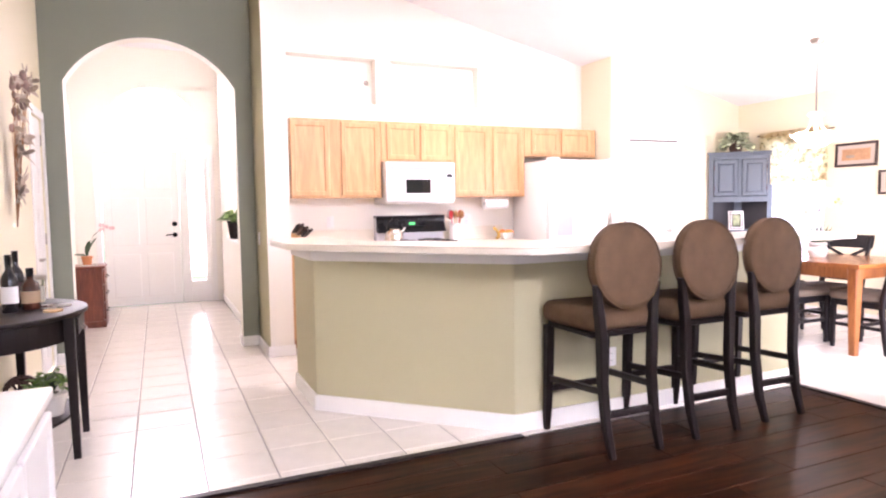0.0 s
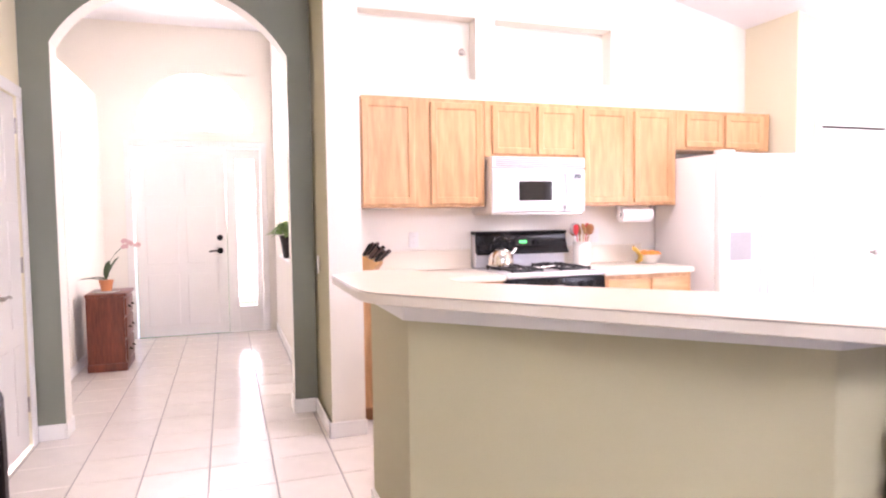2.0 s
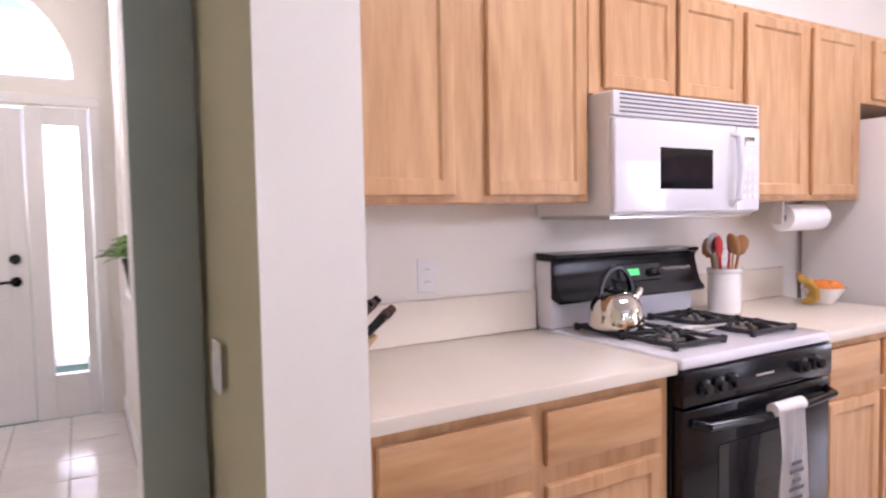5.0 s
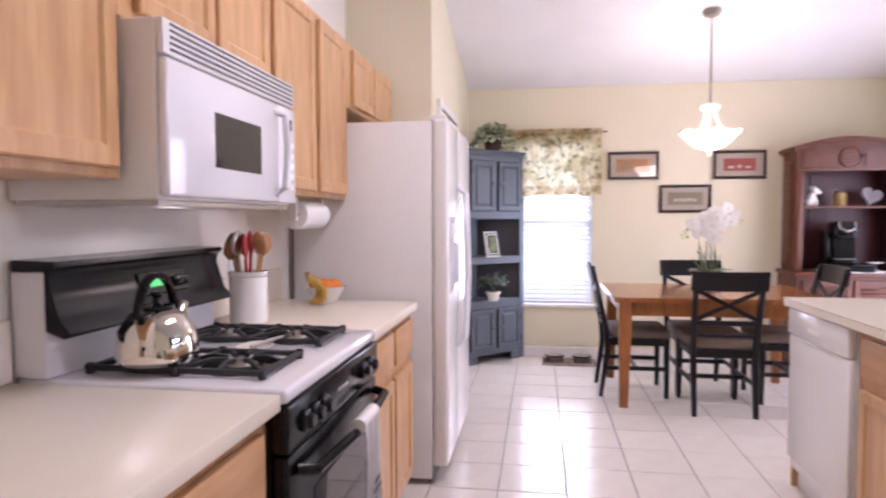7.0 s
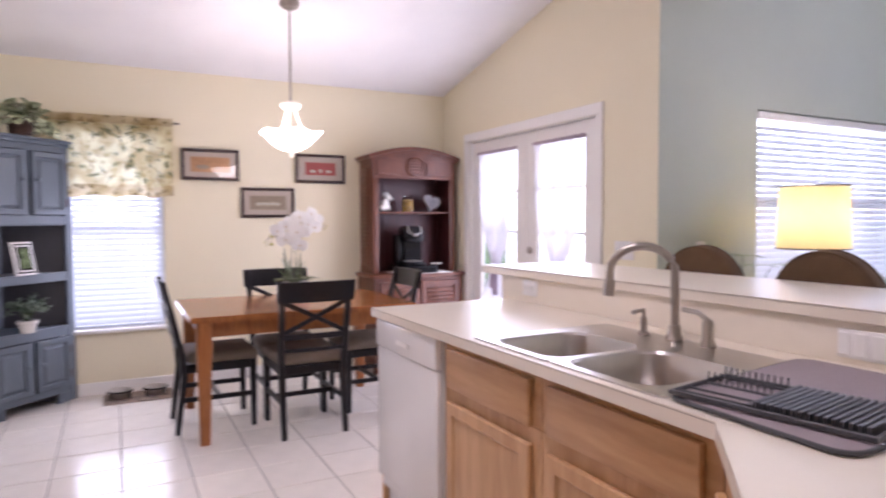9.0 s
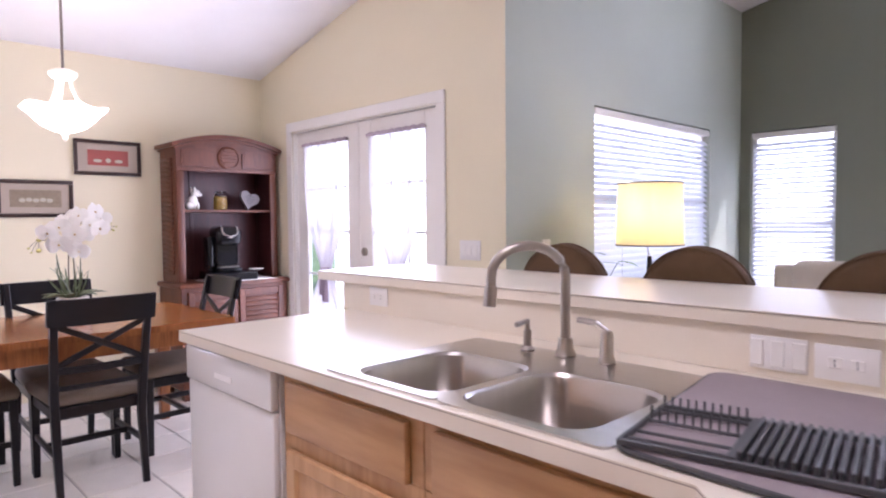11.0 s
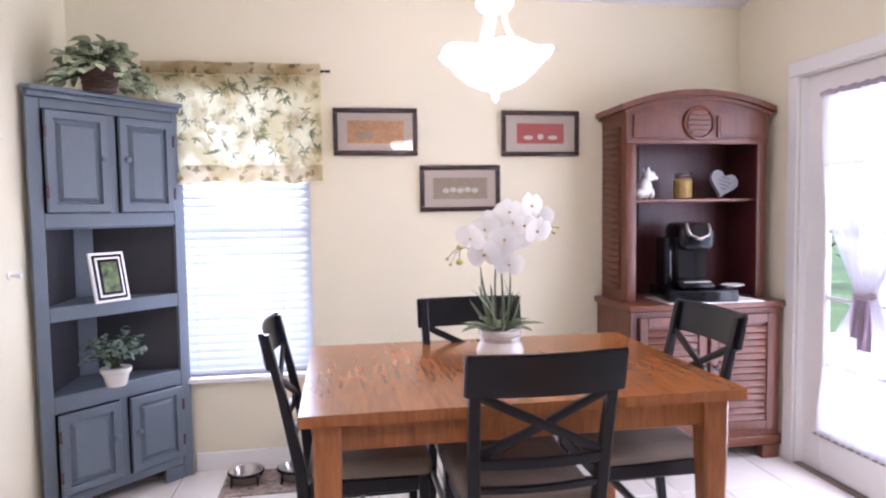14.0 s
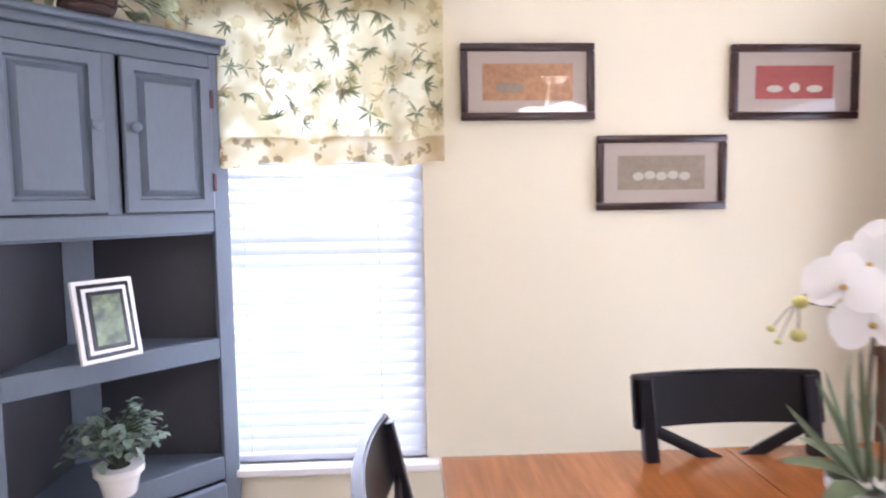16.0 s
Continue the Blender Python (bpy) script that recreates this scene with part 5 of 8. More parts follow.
def bar_stool(at):
    """Faces +y: round upholstered back towards -y."""
    o = thing("bar_stool", at, "espresso bar stool with brown seat and oval back", "stool", "stools along the bar")
    bm = bmesh.new()
    cube(bm, -0.24, 0.24, -0.19, 0.255, 0.63, 0.748, 0.048, 4)
    for v in bm.verts:
        if v.co.z > 0.70:
            v.co.z += 0.016 * (1 - (v.co.x / 0.24) ** 2)
        k = 1 - 0.10 * (0.255 - v.co.y) / 0.445
        v.co.x *= k
    part("seat", bm, BROWNCLOTH, o, "brown fabric seat", 60)
    part("seat_frame", box(-0.20, 0.20, -0.17, 0.235, 0.60, 0.632, 0.006), ESPRESSO, o)
    bk = turned([(0.0, -0.035), (0.19, -0.034), (0.212, -0.026), (0.218, -0.012), (0.218, 0.012), (0.212, 0.026), (0.19, 0.034), (0.0, 0.036)], 44, squash=(1, 1.03))
    moved(bk, pose(0, 0, 0, 90 - 5, 0, 0))
    moved(bk, pose(0, -0.185, 0.968))
    part("backrest", bk, BROWNCLOTH, o, "oval brown fabric back", 50)
    for dy in (-0.029, 0.029):
        ring = [(0.2145 * math.cos(radians(a)), dy, 0.221 * math.sin(radians(a))) for a in range(0, 361, 9)]
        part("piping", moved(tube(ring, 0.0045, 6), pose(0, -0.185, 0.968, -5, 0, 0)), BROWNCLOTH, o)
    for s in (-1, 1):
        part("leg", bar([(s * 0.195, 0.225, 0.61), (s * 0.197, 0.23, 0.35), (s * 0.2, 0.238, 0.12), (s * 0.2, 0.245, 0.0)], [0.05, 0.048, 0.042, 0.03], [0.05, 0.048, 0.042, 0.03], side=(1, 0, 0)), ESPRESSO, o)
        part("leg", bar([(s * 0.195, -0.20, 0.88), (s * 0.175, -0.195, 0.74), (s * 0.165, -0.205, 0.60), (s * 0.16, -0.205, 0.38), (s * 0.158, -0.235, 0.15), (s * 0.155, -0.28, 0.0)], [0.034, 0.046, 0.05, 0.048, 0.042, 0.032], [0.034, 0.046, 0.05, 0.048, 0.042, 0.032], side=(1, 0, 0)), ESPRESSO, o)
        part("side_rail", bar([(s * 0.165, -0.205, 0.33), (s * 0.195, 0.24, 0.30)], 0.022, 0.035, side=(1, 0, 0)), ESPRESSO, o)
    part("foot_rail", bar([(-0.19, 0.235, 0.24), (0.19, 0.235, 0.24)], 0.03, 0.035, side=(0, 1, 0)), ESPRESSO, o)
    part("back_rail", bar([(-0.16, -0.225, 0.21), (0.16, -0.225, 0.21)], 0.024, 0.036, side=(0, 1, 0)), ESPRESSO, o)
    return o


st = bar_stool((2.315, 2.66, 0.0))
copy_thing(st, pose(2.905, 2.685, 0))
copy_thing(st, pose(3.47, 2.71, 0))

# ---- dining table and chairs ----
tb = thing("dining_table", (5.75, 3.857, 0), "honey brown wooden dining table with square legs", "table")
for k in range(14):
    y0 = -0.705 + k * 0.1007
    gap = 0.0012 if k == 6 else 0.0
    part("board", box(-0.487, 0.487, y0 + (0.0012 if k == 7 else 0), y0 + 0.1007 - gap, 0.727, 0.762, 0.0), TABLEWOOD, tb, smooth=None)
for s in (-1, 1):
    part("edge_band", box(s * 0.487 + (-0.001 if s < 0 else 0.0), s * 0.487 + (0.0 if s < 0 else 0.001), -0.704, 0.704, 0.7275, 0.7605, 0.0), TABLELEG, tb)
    part("apron", box(s * 0.415 - 0.011, s * 0.415 + 0.011, -0.62, 0.62, 0.632, 0.7265, 0.003), TABLELEG, tb)
    part("apron", box(-0.40, 0.40, s * 0.63 - 0.011, s * 0.63 + 0.011, 0.632, 0.7265, 0.003), TABLELEG, tb)
for sx in (-1, 1):
    for sy in (-1, 1):
        part("leg", bar([(sx * 0.41, sy * 0.625, 0.7265), (sx * 0.41, sy * 0.625, 0.60), (sx * 0.415, sy * 0.63, 0.0)], [0.085, 0.085, 0.055], [0.085, 0.085, 0.055], side=(1, 0, 0)), TABLELEG, tb)


def dining_chair(at, rz, label):
    """Faces +y, its back towards -y."""
    o = thing("dining_chair", at, label, "chair", "chairs round the table", rz)
    bm = bmesh.new()
    cube(bm, -0.225, 0.225, -0.19, 0.235, 0.43, 0.495, 0.03, 3)
    for v in bm.verts:
        if v.co.z > 0.47:
            v.co.z += 0.012 * (1 - (v.co.x / 0.225) ** 2)
        v.co.x *= 1 - 0.10 * (0.235 - v.co.y) / 0.425
    part("seat", bm, TANCLOTH, o, "tan fabric seat pad", 60)
    part("seat_frame", box(-0.20, 0.20, -0.19, 0.22, 0.375, 0.429, 0.005), CHAIRBLACK, o)
    for s in (-1, 1):
        part("leg", bar([(s * 0.19, 0.205, 0.43), (s * 0.192, 0.208, 0.0)], [0.04, 0.03], [0.04, 0.03], side=(1, 0, 0)), CHAIRBLACK, o)
        part("leg", bar([(s * 0.205, -0.315, 0.945), (s * 0.20, -0.265, 0.72), (s * 0.195, -0.215, 0.48), (s * 0.19, -0.205, 0.35), (s * 0.19, -0.25, 0.0)], [0.032, 0.034, 0.038, 0.038, 0.03], [0.024, 0.03, 0.04, 0.04, 0.03], side=(1, 0, 0)), CHAIRBLACK, o)
        part("side_rail", bar([(s * 0.19, -0.205, 0.21), (s * 0.19, 0.205, 0.21)], 0.018, 0.03, side=(1, 0, 0)), CHAIRBLACK, o)
    part("stretcher", bar([(-0.18, 0.0, 0.21), (0.18, 0.0, 0.21)], 0.02, 0.03, side=(0, 1, 0)), CHAIRBLACK, o)

    def curved(z0, z1, y, depth, w, t):
        b = bmesh.new()
        cols = []
        for i in range(13):
            x = -w / 2 + w * i / 12
            yy = y - depth * (1 - (2 * x / w) ** 2)
            cols.append([b.verts.new((x, yy + dy, z)) for dy, z in ((-t / 2 - (z1 - z0) * 0.2, z1), (t / 2 - (z1 - z0) * 0.2, z1), (t / 2, z0), (-t / 2, z0))])
        for p_, q_ in zip(cols, cols[1:]):
            for k in range(4):
                b.faces.new((p_[k], p_[(k + 1) % 4], q_[(k + 1) % 4], q_[k]))
        b.faces.new(cols[0])
        b.faces.new(list(reversed(cols[-1])))
        bmesh.ops.recalc_face_normals(b, faces=b.faces[:])
        bmesh.ops.bevel(b, geom=[e for e in b.edges if e.calc_face_angle(0) > 0.7], offset=0.004, segments=2, affect="EDGES")
        return b

    part("top_rail", curved(0.83, 0.955, -0.30, 0.03, 0.47, 0.022), CHAIRBLACK, o, "wide curved black top rail", 50)
    part("mid_rail", curved(0.60, 0.635, -0.243, 0.022, 0.40, 0.018), CHAIRBLACK, o, "", 50)
    part("cross_bar", bar([(-0.19, -0.245, 0.635), (0.0, -0.285, 0.735), (0.19, -0.29, 0.83)], 0.012, 0.028, side=(0, 1, 0.2)), CHAIRBLACK, o)
    part("cross_bar", bar([(0.19, -0.25, 0.635), (0.0, -0.292, 0.735), (-0.19, -0.295, 0.83)], 0.012, 0.028, side=(0, 1, 0.2)), CHAIRBLACK, o)
    part("mid_rail", curved(0.52, 0.545, -0.225, 0.02, 0.39, 0.018), CHAIRBLACK, o, "", 50)
    return o


dining_chair((5.43, 3.87, 0), -90, "black cross-back dining chair with tan seat at the table's long side")
dining_chair((5.78, 4.365, 0), 180, "black cross-back dining chair at the window end of the table")
dining_chair((5.90, 3.865, 0), 90, "black cross-back dining chair between table and wall")
dining_chair((5.72, 3.33, 0), 0, "black cross-back dining chair at the hutch end of the table")

# ---- corner cabinet ----
HINGE = mat("rusted_hinge", (0.10, 0.055, 0.065), 0.6, 0.4, var=0.4, scale=40)
cb = thing("corner_cabinet", (6.597, 5.468, 0), "blue-grey painted corner cabinet with doors and open shelves", "cabinet", rz=-45)
W = 0.705
for s in (-1, 1):
    part("stile", box(s * W / 2 - (0.055 if s > 0 else 0), s * W / 2 + (0.055 if s < 0 else 0), -0.022, 0.0, 0.0, 1.845, 0.003), BLUEGREY, cb)
for z0, z1 in ((1.80, 1.845), (1.292, 1.355), (0.885, 0.95), (0.485, 0.56), (0.07, 0.115)):
    part("rail", box(-W / 2 + 0.055, W / 2 - 0.055, -0.021, 0.0, z0, z1, 0.003), BLUEGREY, cb)
part("mullion", box(-0.02, 0.02, -0.021, 0.0, 1.355, 1.80, 0.002), BLUEGREY, cb)
part("mullion", box(-0.02, 0.02, -0.021, 0.0, 0.115, 0.485, 0.002), BLUEGREY, cb)
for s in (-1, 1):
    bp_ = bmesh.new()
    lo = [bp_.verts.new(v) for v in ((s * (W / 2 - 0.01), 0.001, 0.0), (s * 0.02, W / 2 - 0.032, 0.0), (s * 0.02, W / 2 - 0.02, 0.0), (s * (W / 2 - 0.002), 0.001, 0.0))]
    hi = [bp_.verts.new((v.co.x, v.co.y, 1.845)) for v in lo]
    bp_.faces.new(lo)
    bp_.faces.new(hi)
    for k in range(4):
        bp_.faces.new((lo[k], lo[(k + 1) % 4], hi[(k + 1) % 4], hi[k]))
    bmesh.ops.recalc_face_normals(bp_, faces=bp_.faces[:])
    # inner side panels are darker than the rest of the cabinet
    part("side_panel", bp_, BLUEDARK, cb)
part("back_panel", box(-0.045, 0.045, W / 2 - 0.06, W / 2 - 0.052, 0.0, 1.845, 0), BLUEGREY, cb)
for z in (1.82, 1.285, 0.925, 0.535, 0.09):
    part("shelf", prism([(-W / 2 + 0.02, 0.002), (W / 2 - 0.02, 0.002), (0.05, W / 2 - 0.055), (-0.05, W / 2 - 0.055)], z, z + 0.02, 0.002), BLUEGREY, cb)
part("foot", prism([(-W / 2 + 0.055, -0.02), (-0.2, -0.02), (-0.2, -0.001), (-W / 2 + 0.055, -0.001)], 0, 0.068), BLUEGREY, cb)
part("foot", prism([(0.2, -0.02), (W / 2 - 0.055, -0.02), (W / 2 - 0.055, -0.001), (0.2, -0.001)], 0, 0.068), BLUEGREY, cb)
part("crown", prism([(-W / 2 + 0.01, -0.055), (W / 2 - 0.01, -0.055), (W / 2 + 0.018, -0.02), (0.03, W / 2 - 0.04), (-0.03, W / 2 - 0.04), (-W / 2 - 0.018, -0.02)], 1.872, 1.892, 0.005, 2), BLUEGREY, cb)
part("crown_cove", prism([(-W / 2 + 0.005, -0.036), (W / 2 - 0.005, -0.036), (W / 2 + 0.003, -0.01), (0.02, W / 2 - 0.04), (-0.02, W / 2 - 0.04), (-W / 2 - 0.003, -0.01)], 1.846, 1.8715, 0.006, 2), BLUEGREY, cb)
for z, h in ((1.36, 0.435), (0.12, 0.36)):
    for s in (-1, 1):
        # black plate behind each door paints the shade in its gap
        part("door_gap_shade", box(s * 0.157 - 0.1365, s * 0.157 + 0.1365, -0.0235, -0.0215, z - 0.004, z + h + 0.004, 0), BLACK, cb, "black plate for the shade round the door")
        dr = part("door", panel_door(0.265, h, 0.022, 0.044, 0.015, True), BLUEGREY, cb, at=pose(s * 0.157, -0.024, z))
        part("knob", moved(turned([(0.008, 0), (0.007, 0.012), (0.015, 0.02), (0.014, 0.028), (0.005, 0.032)], 16), pose(0, 0, 0, 90, 0, 0)), BLUEGREY, dr, "worn blue-grey wooden knob", at=pose(-s * 0.105, -0.02, h * 0.55))
        for hz in (0.06, h - 0.12):
            part("hinge", box(s * 0.133 - 0.006, s * 0.133 + 0.006, -0.026, -0.019, hz, hz + 0.055, 0.002), HINGE, dr, "dark rusted hinge")


def leaf_shape(bm, base, d, up, ln, w, bend, fold=0.15):
    """One bent leaf blade of six faces."""
    d, up = Vector(d).normalized(), Vector(up)
    s = d.cross(up)
    s = s.normalized() if s.length > 1e-4 else Vector((1, 0, 0))
    n = s.cross(d).normalized()
    prev = None
    for i, (t, k) in enumerate(((0, 0.15), (0.28, 0.82), (0.6, 1.0), (0.86, 0.66), (1.0, 0.08))):
        c = Vector(base) + d * (ln * t) - n * (bend * ln * t * t)
        row = [bm.verts.new(c - s * (w * k / 2) + n * (fold * w * k)), bm.verts.new(c), bm.verts.new(c + s * (w * k / 2) + n * (fold * w * k))]
        if prev:
            bm.faces.new((prev[0], prev[1], row[1], row[0]))
            bm.faces.new((prev[1], prev[2], row[2], row[1]))
        prev = row


def bush(seed, n, spread, height, z0, leaf, droop=0.0, flat=1.0, broad=1.0):
    """Leaves on thin stems spreading from one root."""
    r = random.Random(seed)
    bm, stems = bmesh.new(), bmesh.new()
    for i in range(n):
        a = r.uniform(0, 2 * math.pi)
        k = r.uniform(0.15, 1.0) ** 0.7
        hgt = z0 + height * (1 - 0.55 * k * k) * r.uniform(0.45, 1.0) - droop * k * k
        tip = Vector((math.cos(a) * spread * k, math.sin(a) * spread * k * flat, hgt))
        mid = Vector((tip.x * 0.4, tip.y * 0.4, z0 + (hgt - z0) * 0.65 + 0.02))
        tube([(0, 0, z0 - 0.02), mid, tip], 0.0016, 4, stems)
        for j in range(3):
            p_ = mid.lerp(tip, 0.35 + 0.33 * j)
            d = Vector((math.cos(a + r.uniform(-1.3, 1.3)), math.sin(a + r.uniform(-1.3, 1.3)), r.uniform(-0.5, 0.6)))
            leaf_shape(bm, p_, d, (r.uniform(-0.3, 0.3), r.uniform(-0.3, 0.3), 1), leaf * r.uniform(0.7, 1.2), leaf * broad * r.uniform(0.5, 0.75), r.uniform(0.1, 0.5))
    return bm, stems


def potted(name, at, label, seed, pot_profile, pot_mat, leaf_mat, n, spread, height, leaf, droop=0.0, pot_name="pot", broad=1.0):
    o = thing(name, at, label, "plant")
    pt = part(pot_name, turned(pot_profile, 26), pot_mat, o)
    top = max(z for r_, z in pot_profile)
    rr = pot_profile[-1][0]
    part("soil", turned([(rr * 0.9, top - 0.012), (rr * 0.5, top + 0.001), (0, top + 0.003)], 20), SOIL, o)
    lv, sm = bush(seed, n, spread, height, top, leaf, droop, 1.0, broad)
    part("foliage", lv, leaf_mat, o, smooth=70)
    part("stem_cluster", sm, LEAF_DARK, o)
    return o


def pot(r0, r1, h, lip=0.006):
    return [(0.0, 0.0), (r0 * 0.92, 0.0), (r0, 0.004), (r0 + (r1 - r0) * 0.5, h * 0.5), (r1, h - 0.02), (r1 + lip, h - 0.018), (r1 + lip, h), (r1 - 0.004, h)]


pt1 = potted("ivy_basket", (6.52, 5.47, 1.893), "variegated ivy in a dark wicker basket on the corner cabinet", 3, pot(0.06, 0.075, 0.11), WICKER, LEAF_PALE, 78, 0.2, 0.15, 0.056, 0.15, pot_name="basket", broad=1.5)
for k in range(9):
    zz = 0.008 + 0.011 * k
    rad = 0.062 + 0.015 * zz / 0.11
    part("woven_strand", tube([((rad + 0.0035 * math.cos(radians(a * 9 + 180 * k))) * math.cos(radians(a)), (rad + 0.0035 * math.cos(radians(a * 9 + 180 * k))) * math.sin(radians(a)), zz) for a in range(0, 361, 8)], 0.0052, 6), WICKER, pt1)
potted("small_plant", (6.555, 5.47, 0.555), "small grey-green plant in a ribbed white pot on the lower shelf", 5, pot(0.045, 0.062, 0.085), PORCELAIN, LEAF_DUST, 85, 0.14, 0.2, 0.032)
# photo frame leaning on the shelf
pf = thing("photo_frame", (6.55, 5.47, 0.947), "black and white striped photo frame standing on the shelf", "picture frame", rz=-38)
for i, (hw_, hh, mt, pr_) in enumerate(((0.085, 0.115, PAPER, 0.014), (0.073, 0.103, BLACK, 0.016), (0.062, 0.092, PAPER, 0.018), (0.052, 0.082, BLACK, 0.02))):
    part("frame_band", moved(box(-hw_, hw_, -pr_, 0, 0.115 - hh, 0.115 + hh, 0.002), pose(0, 0, 0, -12, 0, 0)), mt, pf)
part("photo", moved(box(-0.04, 0.04, -0.022, -0.0205, 0.045, 0.185, 0), pose(0, 0, 0, -12, 0, 0)), mat("photo_print", (0.12, 0.16, 0.07), 0.2, var=0.9, scale=22, fine=60, bump=0), pf, "small green garden photo")

# ---- hutch ----
hu = thing("hutch", (EAST - 0.004, 2.56, 0), "reddish brown arched hutch with louvred sides and doors", "hutch", rz=-90)
BW, BD, UW, UD = 0.85, 0.42, 0.80, 0.30
part("base_body", box(-BW / 2, BW / 2, -BD, -0.002, 0.09, 0.815, 0.004), CHERRY, hu)
part("base_top", box(-BW / 2 - 0.02, BW / 2 + 0.02, -BD - 0.025, -0.002, 0.816, 0.85, 0.008, 3), CHERRY_X, hu)
part("plinth", box(-BW / 2 - 0.01, BW / 2 + 0.01, -BD - 0.012, -0.002, 0.075, 0.13, 0.006, 2), CHERRY_X, hu)
for s in (-1, 1):
    part("foot", box(s * BW / 2 - (0.10 if s > 0 else 0), s * BW / 2 + (0.10 if s < 0 else 0), -BD - 0.01, -BD + 0.06, 0.0, 0.074, 0.008, 2), CHERRY, hu)
    part("foot", box(s * BW / 2 - (0.06 if s > 0 else 0), s * BW / 2 + (0.06 if s < 0 else 0), -0.09, -0.01, 0.0, 0.074, 0.006, 2), CHERRY, hu)
louvre = {}


def louvres(parent, x0, x1, z0, z1, at, pitch=0.036):
    key = round(x1 - x0, 3)
    z = z0
    while z < z1 - pitch * 0.6:
        if key not in louvre:
            b = bmesh.new()
            cube(b, x0, x1, -0.009, 0.004, 0.0, pitch * 0.92, 0.003)
            for v in b.verts:
                v.co.y -= 0.007 * (1 - v.co.z / pitch)
            louvre[key] = mesh_of("louvre", b, 40)
            louvre[key].materials.append(CHERRY_X)
        lo_ = new("louvre", louvre[key])
        lo_.parent = parent
        lo_.matrix_basis = at @ pose(0, 0, z)
        z += pitch


for s in (-1, 1):
    bm = bmesh.new()
    w_ = 0.37
    cube(bm, -w_ / 2, -w_ / 2 + 0.045, -0.02, 0, 0, 0.62, 0.003)
    cube(bm, w_ / 2 - 0.045, w_ / 2, -0.02, 0, 0, 0.62, 0.003)
    cube(bm, -w_ / 2 + 0.045, w_ / 2 - 0.045, -0.02, 0, 0, 0.05, 0.003)
    cube(bm, -w_ / 2 + 0.045, w_ / 2 - 0.045, -0.02, 0, 0.57, 0.62, 0.003)
    d_ = part("door", bm, CHERRY, hu, "louvred door", at=pose(s * 0.195, -BD - 0.001, 0.165))
    louvres(d_, -0.139, 0.139, 0.052, 0.575, pose(0, -0.002, 0))
    part("knob", moved(turned([(0.006, 0), (0.006, 0.012), (0.014, 0.02), (0.012, 0.028)], 14), pose(0, 0, 0, 90, 0, 0)), BLACK, d_, at=pose(-s * 0.16, -0.02, 0.35))
    # upper sides
    sp_ = part("upper_side", box(s * UW / 2 - (0.02 if s > 0 else 0), s * UW / 2 + (0.02 if s < 0 else 0), -UD, -0.012, 0.851, 1.845, 0.003), CHERRY, hu)
    at_ = Matrix.Translation((s * (UW / 2 + 0.0), -UD / 2, 0)) @ pose(0, 0, 0, 0, 0, 90 * s)
    louvres(sp_, -0.105, 0.105, 0.91, 1.78, at_)
    part("pilaster", box(s * UW / 2 - (0.055 if s > 0 else 0), s * UW / 2 + (0.055 if s < 0 else 0), -UD - 0.022, -UD - 0.0005, 0.851, 1.68, 0.005, 2), CHERRY, hu)
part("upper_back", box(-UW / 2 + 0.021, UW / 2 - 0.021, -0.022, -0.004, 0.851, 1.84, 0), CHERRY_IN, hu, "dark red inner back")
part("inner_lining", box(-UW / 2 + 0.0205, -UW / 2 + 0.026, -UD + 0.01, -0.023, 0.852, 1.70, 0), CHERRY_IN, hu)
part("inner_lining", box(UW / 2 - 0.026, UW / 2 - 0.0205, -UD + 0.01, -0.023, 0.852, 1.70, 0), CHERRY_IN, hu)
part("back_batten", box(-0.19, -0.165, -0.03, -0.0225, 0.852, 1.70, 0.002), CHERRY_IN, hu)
part("inner_shelf", box(-UW / 2 + 0.027, UW / 2 - 0.027, -UD + 0.02, -0.0225, 1.372, 1.39, 0.003), CHERRY_X, hu)


def arched(z_low, z_side, z_mid, y0, y1, hw_, n=26):
    b = bmesh.new()
    cols = []
    for i in range(n + 1):
        x = -hw_ + 2 * hw_ * i / n
        zt = z_mid - (z_mid - z_side) * (x / hw_) ** 2
        zl = z_low if not callable(z_low) else z_low(x)
        cols.append([b.verts.new((x, y, z)) for y, z in ((y0, zl), (y1, zl), (y1, zt), (y0, zt))])
    for p_, q_ in zip(cols, cols[1:]):
        for k in range(4):
            b.faces.new((p_[k], p_[(k + 1) % 4], q_[(k + 1) % 4], q_[k]))
    b.faces.new(cols[0])
    b.faces.new(list(reversed(cols[-1])))
    bmesh.ops.recalc_face_normals(b, faces=b.faces[:])
    return b


part("arched_panel", arched(1.681, 1.845, 1.925, -UD - 0.02, -UD + 0.004, UW / 2), CHERRY_X, hu)
part("cornice", arched(lambda x: 1.926 - 0.08 * (x / 0.43) ** 2, 1.875, 1.955, -UD - 0.05, -0.002, 0.435), CHERRY_X, hu)
part("cornice_bead", arched(lambda x: 1.907 - 0.08 * (x / 0.415) ** 2, 1.845, 1.925, -UD - 0.034, -0.002, 0.415), CHERRY_X, hu)
part("medallion", moved(turned([(0.088, 0), (0.088, 0.012), (0.078, 0.016), (0.072, 0.008), (0.0, 0.01)], 32), pose(0, -UD - 0.0205, 1.785, 90, 0, 0)), CHERRY_X, hu, "round carved medallion")
for i in range(5):
    hw_ = math.sqrt(0.068 ** 2 - ((i - 2) * 0.026) ** 2)
    part("medallion_slat", box(-hw_, hw_, -UD - 0.036, -UD - 0.03, 1.775 + (i - 2) * 0.026, 1.797 + (i - 2) * 0.026, 0.002), CHERRY_X, hu)
